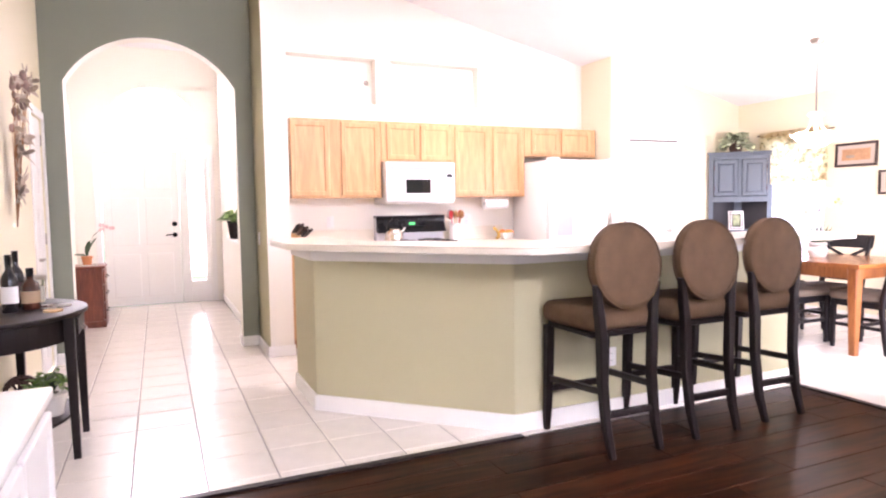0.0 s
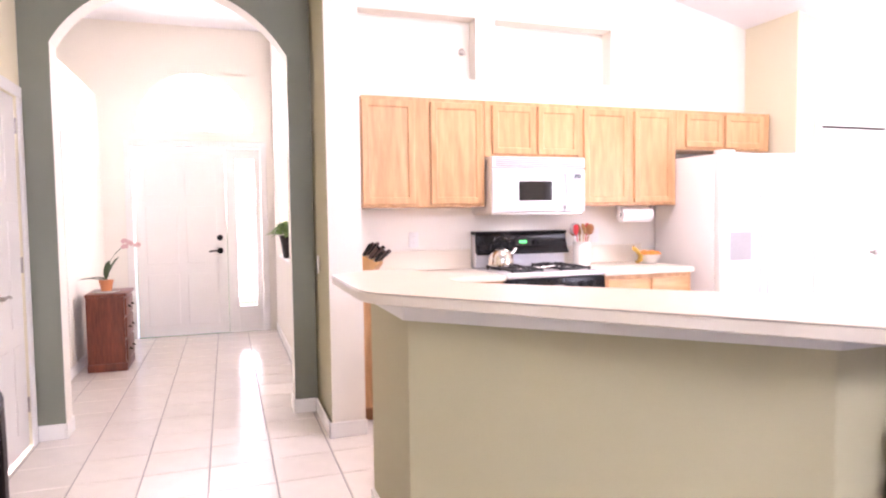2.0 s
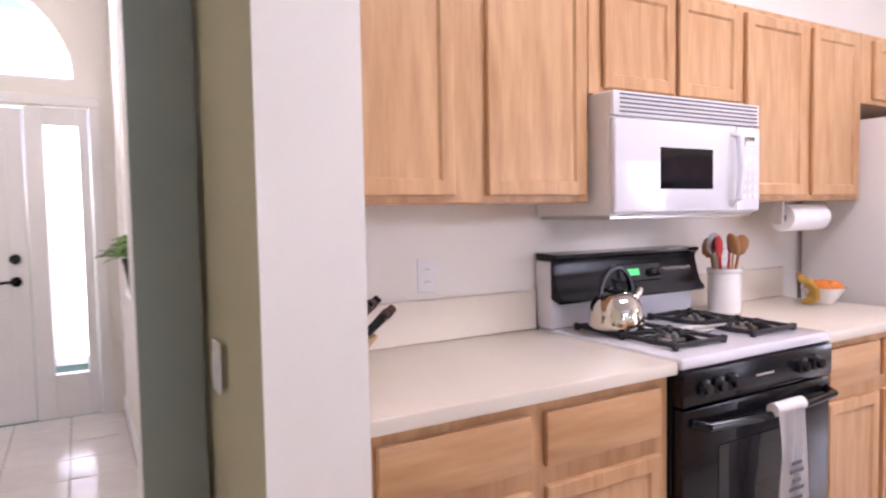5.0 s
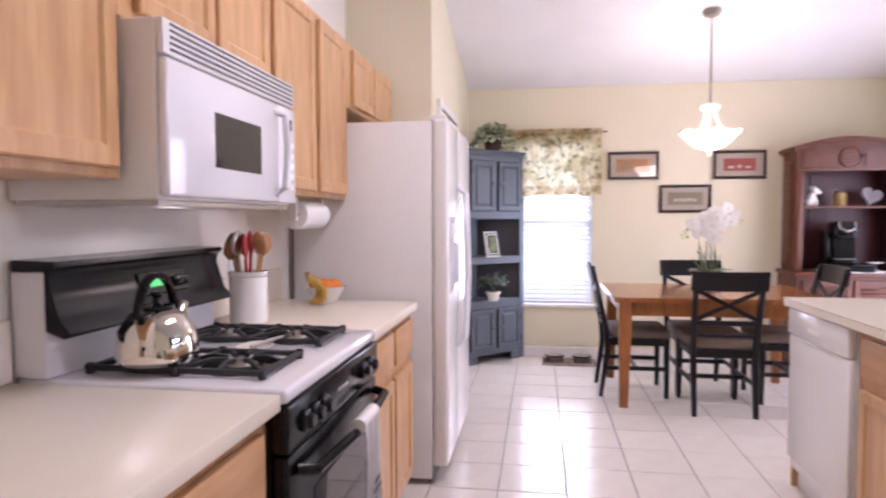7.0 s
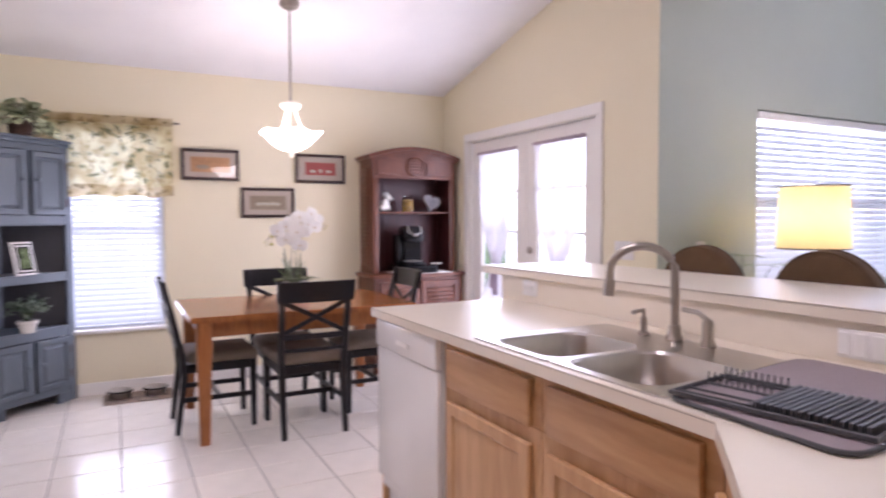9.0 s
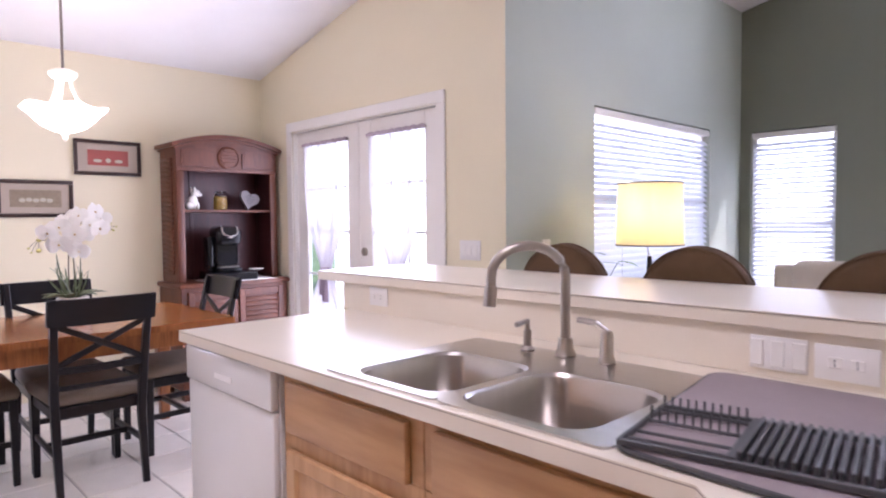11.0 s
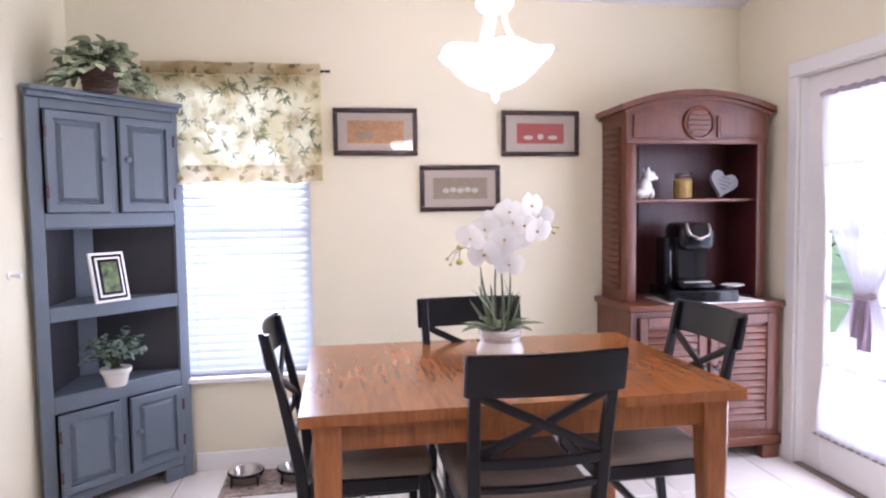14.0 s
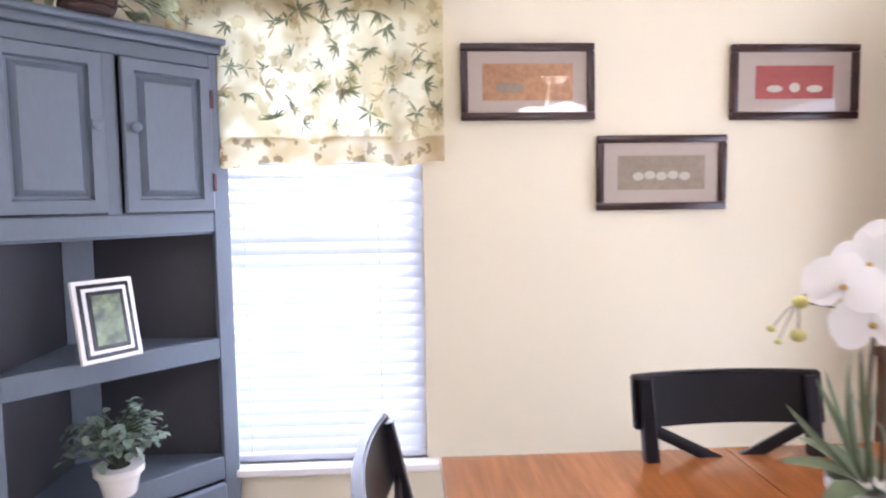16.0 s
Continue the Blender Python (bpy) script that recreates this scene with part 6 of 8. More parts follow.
for s in (-1, 1):
    part("panel_moulding", arched(lambda x: 1.712, 1.822, 1.848, -UD - 0.031, -UD - 0.0205, 0.128), CHERRY_X, hu, at=pose(s * 0.235, 0, 0))
    part("inset_panel", arched(lambda x: 1.724, 1.81, 1.834, -UD - 0.0345, -UD - 0.0312, 0.114), CHERRY, hu, at=pose(s * 0.235, 0, 0))
part("edge_rail", box(-UW / 2 + 0.0, UW / 2, -UD - 0.03, -UD - 0.0205, 1.675, 1.70, 0.003), CHERRY_X, hu)

# things in the hutch
single("place_mat", box(-0.26, 0.26, -0.15, 0.15, 0, 0.004, 0), TOWEL, (6.55, 2.52, 0.851), "white cloth under the coffee maker", "cloth", rz=-90)
cm = thing("coffee_maker", (6.60, 2.58, 0.856), "black single-serve coffee maker on a pod drawer", "coffee maker", rz=-100)
part("pod_drawer", box(-0.16, 0.20, -0.17, 0.15, 0.0, 0.06, 0.006, 2), BLACK, cm)
part("drawer_front", box(-0.15, 0.19, -0.175, -0.1705, 0.006, 0.054, 0.002), BLACKGLASS, cm)
part("base", box(-0.09, 0.09, -0.15, 0.12, 0.0605, 0.095, 0.015, 3), BLACK, cm)
part("column", box(-0.09, 0.09, -0.06, 0.12, 0.0955, 0.33, 0.04, 4), BLACK, cm)
part("water_tank", box(-0.14, -0.0905, -0.04, 0.11, 0.065, 0.33, 0.015, 3), BLACKGLASS, cm)
bm = bmesh.new()
cube(bm, -0.095, 0.095, -0.15, 0.12, 0.275, 0.41, 0.045, 5)
for v in bm.verts:
    if v.co.y < -0.05:
        v.co.z -= 0.02 * (-v.co.y - 0.05) / 0.1
part("brew_head", bm, BLACK, cm, "", 60)
ut_ = [(-0.056, -0.128, 0.400), (-0.058, -0.152, 0.370), (-0.046, -0.164, 0.340), (0.0, -0.170, 0.326), (0.046, -0.164, 0.340), (0.058, -0.152, 0.370), (0.056, -0.128, 0.400)]
part("silver_trim", bar(ut_, 0.018, 0.010, side=(0, -0.55, 0.83)), STEEL, cm, "silver U-shaped front trim", 50)
part("display", moved(box(-0.052, 0.052, -0.006, 0.004, -0.045, 0.04, 0.003), pose(0, -0.148, 0.365, -32, 0, 0)), BLACKGLASS, cm)
part("cup_bay", box(-0.072, 0.072, -0.064, -0.0605, 0.11, 0.272, 0.002), BLACKGLASS, cm)
part("drip_tray", box(-0.07, 0.07, -0.14, -0.02, 0.0955, 0.105, 0.003), STEEL, cm)
single("saucer", turned([(0.0, 0), (0.03, 0.0), (0.06, 0.01), (0.058, 0.013), (0.028, 0.004), (0.0, 0.004)], 24), PORCELAIN, (6.53, 2.36, 0.917), "small white saucer on the pod drawer", "saucer")
# puppy figurine: one plain shape
bm = bmesh.new()
for c, r, sc in (((0, 0, 0.06), 0.042, (1, 0.85, 1.3)), ((0.03, 0, 0.125), 0.034, (1.1, 0.9, 0.9)), ((0.065, 0, 0.115), 0.018, (1.3, 1, 0.8)), ((0.005, 0.022, 0.15), 0.014, (0.8, 0.6, 1.6)), ((0.005, -0.022, 0.15), 0.014, (0.8, 0.6, 1.6)), ((0.03, 0.02, 0.03), 0.015, (1, 1, 2)), ((0.03, -0.02, 0.03), 0.015, (1, 1, 2)), ((-0.03, 0, 0.03), 0.03, (1.2, 1.1, 1))):
    vs = bmesh.ops.create_uvsphere(bm, u_segments=14, v_segments=9, radius=r)["verts"]
    for v in vs:
        v.co = Vector((v.co.x * sc[0] + c[0], v.co.y * sc[1] + c[1], v.co.z * sc[2] + c[2]))
single("dog_figurine", bm, PORCELAIN, (6.66, 2.80, 1.391), "small white dog figurine on the hutch shelf", "figurine", rz=-75, smooth=60)
jr = thing("storage_jar", (6.66, 2.58, 1.391), "clip-top glass jar of pale pasta on the hutch shelf", "jar")
part("glass", turned([(0, 0), (0.045, 0), (0.05, 0.006), (0.05, 0.10), (0.04, 0.12), (0.04, 0.128)], 24), JARGLASS, jr)
part("contents", turned([(0, 0.004), (0.044, 0.005), (0.045, 0.095), (0.03, 0.105), (0.0, 0.108)], 20), BANANA, jr)
part("lid", turned([(0.043, 0.129), (0.045, 0.133), (0.04, 0.145), (0, 0.148)], 24), JARGLASS, jr)
part("clip", tube([(0.046, 0, 0.09), (0.062, 0, 0.12), (0.048, 0, 0.142)], 0.002, 6), STEEL, jr)
bm = bmesh.new()
pts = []
for i in range(40):
    t_ = 2 * math.pi * i / 40
    pts.append((0.0052 * 16 * math.sin(t_) ** 3, 0.0052 * (13 * math.cos(t_) - 5 * math.cos(2 * t_) - 2 * math.cos(3 * t_) - math.cos(4 * t_)) + 0.085))
fv = [bm.verts.new((x, -0.012, z)) for x, z in pts]
bv = [bm.verts.new((x, 0.012, z)) for x, z in pts]
bm.faces.new(fv)
bm.faces.new(list(reversed(bv)))
for i in range(40):
    bm.faces.new((fv[i], bv[i], bv[(i + 1) % 40], fv[(i + 1) % 40]))
bmesh.ops.recalc_face_normals(bm, faces=bm.faces[:])
ht = thing("heart_ornament", (6.66, 2.36, 1.391), "grey stone heart ornament on the hutch shelf", "ornament", rz=-90)
part("heart", moved(bm, pose(0, 0, 0.002, -8, 18, 0)), mat("grey_stone", (0.27, 0.25, 0.26), 0.7, var=0.2, fine=90, bump=0.3), ht, "", 40)
for i, (wd, zz) in enumerate(((0.05, 0.11), (0.075, 0.09), (0.06, 0.07), (0.035, 0.05))):
    part("writing_bar", moved(box(-wd / 2, wd / 2, -0.0145, -0.0125, zz, zz + 0.007, 0), pose(0, 0, 0.002, -8, 18, 0)), PRINT, ht)

# ---- pictures ----


def picture(yc, zc, label, field, field_w, field_h, bits):
    w, h = 0.445, 0.25
    o = thing("framed_picture", (EAST - 0.002, yc, zc), label, "picture", "pictures on the dining wall", -90)
    bm = bmesh.new()
    cube(bm, -w / 2, w / 2, -0.022, 0, h / 2 - 0.025, h / 2, 0.005, 2)
    cube(bm, -w / 2, w / 2, -0.022, 0, -h / 2, -h / 2 + 0.025, 0.005, 2)
    cube(bm, -w / 2, -w / 2 + 0.025, -0.0215, 0, -h / 2 + 0.0255, h / 2 - 0.0255, 0.005, 2)
    cube(bm, w / 2 - 0.025, w / 2, -0.0215, 0, -h / 2 + 0.0255, h / 2 - 0.0255, 0.005, 2)
    part("frame", bm, FRAMEDARK, o)
    part("mount", box(-w / 2 + 0.024, w / 2 - 0.024, -0.010, -0.004, -h / 2 + 0.024, h / 2 - 0.024, 0), PICGLASS, o, "grey-beige mount")
    part("field", box(-field_w / 2, field_w / 2, -0.0112, -0.0104, -field_h / 2, field_h / 2, 0), field, o)
    for x, z, a, b, mt in bits:
        part("motif", moved(turned([(1.0, -0.0003), (1.0, 0.0003)], 18, squash=(a, b)), pose(x, -0.0118, z, 90, 0, 0)), mt, o)
    return o


TERRA = mat("picture_rust", (0.42, 0.24, 0.13), 0.025, var=0.35, scale=9, fine=60, bump=0)
PICRED = mat("picture_red", (0.36, 0.10, 0.09), 0.025, var=0.15, scale=9, fine=60, bump=0)
PICGREY = mat("picture_taupe", (0.29, 0.24, 0.18), 0.025, var=0.2, scale=9, fine=60, bump=0)
PICWHITE = mat("picture_white", (0.50, 0.46, 0.38), 0.08, var=0.1, bump=0)
rust_picture = picture(4.23, 1.766, "dark framed picture with a rust-coloured field", TERRA, 0.30, 0.12, [(-0.06, -0.02, 0.05, 0.018, PICGREY)])
rust_picture.matrix_world = pose(EAST - 0.008, 4.23, 1.766, -2.0, 0, -90)
picture(3.775, 1.465, "dark framed picture with pale shells on taupe", PICGREY, 0.30, 0.115, [(-0.08 + 0.04 * i, -0.012 + 0.004 * (i % 2), 0.019, 0.014, PICWHITE) for i in range(5)])
picture(3.32, 1.763, "dark framed picture with a red field and pale birds", PICRED, 0.27, 0.11, [(-0.07, -0.022, 0.028, 0.012, PICWHITE), (0.0, -0.018, 0.018, 0.016, PICWHITE), (0.07, -0.022, 0.028, 0.012, PICWHITE)])

# ---- valance ----


def printed_cloth(name, base, ink):
    m = bpy.data.materials.new(name)
    m.use_nodes = True
    n, l = m.node_tree.nodes, m.node_tree.links
    tc, vor, nz, wav = n.new("ShaderNodeTexCoord"), n.new("ShaderNodeTexVoronoi"), n.new("ShaderNodeTexNoise"), n.new("ShaderNodeTexNoise")
    vor.feature = "F1"
    vor.inputs["Scale"].default_value = 19
    nz.inputs["Scale"].default_value, nz.inputs["Detail"].default_value = 42, 4
    wav.inputs["Scale"].default_value, wav.inputs["Detail"].default_value = 7, 2
    for t_ in (nz, wav):
        l.new(tc.outputs["Object"], t_.inputs[0])
    mixv = n.new("ShaderNodeMix")
    mixv.data_type = "VECTOR"
    mixv.inputs[0].default_value = 0.06
    l.new(tc.outputs["Object"], mixv.inputs[4])
    l.new(nz.outputs["Color"], mixv.inputs[5])
    l.new(mixv.outputs[1], vor.inputs["Vector"])
    sub = n.new("ShaderNodeMath")
    sub.operation = "MULTIPLY_ADD"
    sub.inputs[1].default_value = 0.9
    l.new(nz.outputs[0], sub.inputs[0])
    l.new(vor.outputs["Distance"], sub.inputs[2])
    r1 = n.new("ShaderNodeValToRGB")
    r1.color_ramp.elements[0].position, r1.color_ramp.elements[1].position = 0.70, 0.80
    r1.color_ramp.elements[0].color, r1.color_ramp.elements[1].color = (*ink, 1), (*base, 1)
    l.new(sub.outputs[0], r1.inputs[0])
    r2 = n.new("ShaderNodeValToRGB")
    r2.color_ramp.elements[0].position, r2.color_ramp.elements[1].position = 0.45, 0.6
    r2.color_ramp.elements[0].color, r2.color_ramp.elements[1].color = (1, 1, 1, 1), (0.62, 0.50, 0.28, 1)
    l.new(wav.outputs[0], r2.inputs[0])
    mul = n.new("ShaderNodeMix")
    mul.data_type, mul.blend_type = "RGBA", "MULTIPLY"
    mul.inputs[0].default_value = 0.6
    l.new(r1.outputs[0], mul.inputs[6])
    l.new(r2.outputs[0], mul.inputs[7])
    d, t, mx = n.new("ShaderNodeBsdfDiffuse"), n.new("ShaderNodeBsdfTranslucent"), n.new("ShaderNodeMixShader")
    l.new(mul.outputs[2], d.inputs[0])
    l.new(mul.outputs[2], t.inputs[0])
    mx.inputs[0].default_value = 0.65
    l.new(d.outputs[0], mx.inputs[1])
    l.new(t.outputs[0], mx.inputs[2])
    l.new(mx.outputs[0], n["Material Output"].inputs[0])
    return m


CLOTH = printed_cloth("valance_print", (0.84, 0.80, 0.58), (0.66, 0.60, 0.36))
SPRIG = see_through("sprig_olive", (0.25, 0.27, 0.16), 0.5)
SPRIG_TAN = see_through("sprig_tan", (0.50, 0.40, 0.22), 0.5)
HEM = printed_cloth("valance_hem", (0.66, 0.57, 0.38), (0.34, 0.28, 0.17))
va = thing("valance", (EAST - 0.055, 4.945, 0), "olive leaf-print valance gathered on a rod over the window", "curtain", rz=-90)


def drape(z1, z0, mt, name, off=0.0):
    b = bmesh.new()
    rows, nj = [], 90
    for i in range(9):
        s = i / 8
        row = []
        for j in range(nj + 1):
            u = j / nj
            wv = cloth_y(u, s)
            zz = z1 + (z0 - z1) * s
            if z0 < 1.62:
                zz += s * 0.010 * math.sin(u * 21)
            row.append(b.verts.new((-0.435 + 0.87 * u, wv + off, zz)))
        rows.append(row)
    for p_, q_ in zip(rows, rows[1:]):
        for j in range(nj):
            b.faces.new((p_[j], p_[j + 1], q_[j + 1], q_[j]))
    return part(name, b, mt, va, smooth=80)


def cloth_y(u, s):
    """Depth of the valance's main cloth at a place across and down it."""
    return 0.011 * math.sin(u * 40 + 1.5 * math.sin(u * 9)) * (0.5 + 0.5 * s) + 0.010 * math.sin(u * 17 + s * 2)


def sprig(b, r, u0, z0, size):
    """A printed spray of narrow leaves lying on the cloth."""
    a0 = r.uniform(0, 360)
    n = r.randint(5, 9)
    fan = r.choice((180, 230, 360))
    for k in range(n):
        a = radians(a0 + k * fan / n + r.uniform(-16, 16))
        ln, w = size * r.uniform(0.4, 1.25), size * r.uniform(0.12, 0.24)
        dx, dz = math.cos(a), math.sin(a)
        rows = []
        for t, q in ((0.05, 0.25), (0.35, 1.0), (0.7, 0.75), (1.0, 0.05)):
            row = []
            for e in (-1, 1):
                x = (u0 - 0.5) * 0.87 + dx * ln * t - dz * w * q * e / 2
                z = z0 + dz * ln * t + dx * w * q * e / 2 - 0.10 * ln * t * t
                x, z = min(0.43, max(-0.43, x)), min(2.04, max(1.595, z))
                row.append(b.verts.new((x, cloth_y(x / 0.87 + 0.5, (2.045 - z) / 0.465) - 0.0022, z)))
            rows.append(row)
        for p_, q_ in zip(rows, rows[1:]):
            b.faces.new((p_[0], p_[1], q_[1], q_[0]))


drape(2.105, 2.045, HEM, "header_band", -0.004)
drape(2.045, 1.58, CLOTH, "cloth")
drape(1.59, 1.50, HEM, "hem", -0.003)
rr = random.Random(33)
for mt, share in ((SPRIG, 0.75), (SPRIG_TAN, 0.25)):
    pb_ = bmesh.new()
    for k in range(12):
        for q in range(6):
            if rr.random() < share:
                sprig(pb_, rr, (k + rr.uniform(0.1, 0.9)) / 12, 1.625 + 0.07 * (q + rr.uniform(0.0, 0.9)), rr.uniform(0.022, 0.05))
    part("leaf_print", pb_, mt, va)["kind"] = "stuff"
part("rod", tube([(-0.46, 0.026, 2.075), (0.46, 0.026, 2.075)], 0.005, 10), BLACK, va)
for s in (-1, 1):
    part("finial", tube([(s * 0.46, 0.026, 2.075), (s * 0.475, 0.026, 2.075), (s * 0.485, 0.026, 2.075)], 0.007, 10), WICKER, va)
    part("bracket", tube([(s * 0.44, 0.026, 2.075), (s * 0.44, 0.055, 2.075)], 0.006, 8), BLACK, va)

# ---- pendant ----
PX, PY = 5.7, 3.865
pn = thing("pendant_lamp", (PX, PY, roof(PX)), "white glass bowl pendant lamp over the table, lit", "pendant lamp")
zt = 2.085 - roof(PX)
part("canopy", turned([(0.0, 0.01), (0.065, 0.01), (0.065, -0.012), (0.05, -0.035), (0.012, -0.05)], 24), NICKEL, pn)
part("stem", tube([(0, 0, -0.045), (0, 0, zt + 0.01)], 0.007, 10), NICKEL, pn)
part("cup", turned([(0.012, zt + 0.02), (0.045, zt + 0.018), (0.068, zt + 0.005), (0.068, zt - 0.008), (0.054, zt - 0.025), (0.03, zt - 0.03)], 26), LAMPARM, pn, "white glass cup")
for k in range(3):
    a = radians(30 + 120 * k)
    c, s = math.cos(a), math.sin(a)
    part("arm", bar([(0.035 * c, 0.035 * s, zt - 0.02), (0.04 * c, 0.04 * s, zt - 0.07), (0.066 * c, 0.066 * s, zt - 0.13), (0.125 * c, 0.125 * s, zt - 0.19)], 0.026, 0.010, side=(-s, c, 0)), LAMPARM, pn)
zb = zt - 0.19
prof = [(0.203, 0.008), (0.192, -0.003), (0.168, -0.024), (0.142, -0.054), (0.104, -0.088), (0.055, -0.111), (0.0, -0.116)]
bm = bmesh.new()
rings = []
for r_, z_ in prof:
    ring = []
    for i in range(48):
        k = 1 + (0.035 * math.cos(i / 48 * 2 * math.pi * 6) if r_ > 0.17 else 0.0)
        ring.append(bm.verts.new((max(r_, 0.001) * k * math.cos(2 * math.pi * i / 48), max(r_, 0.001) * k * math.sin(2 * math.pi * i / 48), zb + z_ + (0.008 * math.cos(i / 48 * 2 * math.pi * 6) if r_ > 0.2 else 0))))
    rings.append(ring)
for a, b in zip(rings, rings[1:]):
    for i in range(48):
        bm.faces.new((a[i], b[i], b[(i + 1) % 48], a[(i + 1) % 48]))
bmesh.ops.solidify(bm, geom=bm.faces[:], thickness=0.005)
part("bowl", bm, LAMPGLASS, pn, "scalloped white glass bowl, glowing", 60)
part("finial", turned([(0.02, zb - 0.114), (0.024, zb - 0.124), (0.012, zb - 0.138), (0.014, zb - 0.152), (0.0, zb - 0.168)], 18), LAMPARM, pn)

# ---- orchid ----
oc = thing("orchid", (5.74, 3.845, 0.762), "white artificial orchid in a ringed white pot on the table", "plant")
part("pot", turned([(0, 0), (0.068, 0), (0.076, 0.008), (0.078, 0.018), (0.088, 0.045), (0.090, 0.062), (0.083, 0.082), (0.074, 0.094), (0.074, 0.112), (0.080, 0.120), (0.080, 0.134), (0.074, 0.138), (0.068, 0.132)], 36), PORCELAIN, oc)
part("pot_band", turned([(0.0745, 0.096), (0.0765, 0.098), (0.0765, 0.110), (0.0745, 0.112)], 36), STEEL, oc, "silver band round the neck")
part("soil", turned([(0.068, 0.124), (0.03, 0.130), (0, 0.132)], 20), SOIL, oc)
rr = random.Random(9)
BLADE = mat("orchid_leaf", (0.115, 0.15, 0.075), 0.45, var=0.35, scale=12, fine=80, bump=0.06)
for i in range(9):
    a = i * 2.4 + 0.3
    lv = bmesh.new()
    leaf_shape(lv, (0.02 * math.cos(a), 0.02 * math.sin(a), 0.125), (math.cos(a), math.sin(a), rr.uniform(0.35, 0.8)), (0, 0, 1), rr.uniform(0.12, 0.17), 0.05, rr.uniform(0.25, 0.5), 0.18)
    part("leaf", lv, BLADE, oc, smooth=70)
for i in range(15):
    a = i * 2.4
    lean = rr.uniform(0.12, 0.5) if i % 3 else rr.uniform(0.7, 1.1)
    ln = rr.uniform(0.16, 0.27)
    lv = bmesh.new()
    leaf_shape(lv, (0.022 * math.cos(a), 0.022 * math.sin(a), 0.125), (lean * math.cos(a), lean * math.sin(a), 1.0), (-math.sin(a), math.cos(a), 0.2) if i % 2 else (math.cos(a), math.sin(a), 0.3), ln, 0.012, rr.uniform(0.1, 0.5), 0.2)
    part("grass_blade", lv, BLADE, oc, smooth=70)


def petal(bm, base, d, f, ln, w, cup):
    """A broad rounded petal that curls along its length."""
    s = d.cross(f).normalized()
    prev = None
    for t, k in ((0, 0.22), (0.2, 0.72), (0.45, 1.0), (0.7, 0.94), (0.88, 0.66), (1.0, 0.2)):
        row = []
        for q in (-1, -0.5, 0, 0.5, 1):
            p = base + d * (ln * (t - 0.04 * q * q * t)) + s * (w * k * q / 2) + f * (cup * ln * (0.9 * t - 1.25 * t * t) + 0.10 * w * k * q * q * (0.5 - t))
            row.append(bm.verts.new(p))
        if prev:
            for a, b, c, e in zip(prev, prev[1:], row[1:], row):
                bm.faces.new((a, b, c, e))
        prev = row


def flower(parent, p_, face, size, seed):
    r = random.Random(seed)
    b = bmesh.new()
    f = Vector(face).normalized()
    s = f.cross(Vector((0, 0, 1))).normalized()
    u = s.cross(f)
    turn = r.uniform(-14, 14)
    for k, (ang, ln, w) in enumerate(((90, 0.92, 0.68), (215, 0.88, 0.62), (325, 0.88, 0.62), (12, 1.0, 1.18), (168, 1.0, 1.18))):
        a = radians(ang + turn + r.uniform(-5, 5))
        d = (s * math.cos(a) + u * math.sin(a) + f * r.uniform(0.05, 0.3)).normalized()
        petal(b, p_ + f * (0.0025 * k), d, f, size * ln, size * w, r.uniform(0.12, 0.3))
    o = part("flower", b, PETAL, parent, "white orchid flower" if parent == oc else "pink orchid flower", 80)
    c = turned([(0.0, 0), (size * 0.06, size * 0.03), (size * 0.08, size * 0.10), (size * 0.03, size * 0.18), (0.0, size * 0.2)], 10)
    moved(c, Matrix.Translation(p_ + f * 0.006) @ f.to_track_quat("Z", "Y").to_matrix().to_4x4())
    part("lip", c, BANANA, o, "yellow lip")
    return o


BUD = mat("bud_green", (0.50, 0.46, 0.13), 0.5)
STALK = mat("orchid_stalk", (0.085, 0.075, 0.04), 0.6, var=0.3)
sprays = (
    ((0.118, 0.345), (0.062, 0.372), (0.0, 0.338), (0.07, 0.283), (0.016, 0.298), (-0.022, 0.245), (0.018, 0.405)),
    ((-0.028, 0.434), (-0.100, 0.456), (-0.138, 0.418), (-0.070, 0.385), (-0.118, 0.368), (-0.047, 0.330)),
)
tips = (((0.15, 0.31, 0.011), (0.152, 0.255, 0.011), (0.198, 0.268, 0.006), (0.186, 0.246, 0.005)), ((-0.158, 0.372, 0.013), (-0.192, 0.398, 0.011), (-0.212, 0.356, 0.006), (-0.228, 0.376, 0.005)))
ks = 0
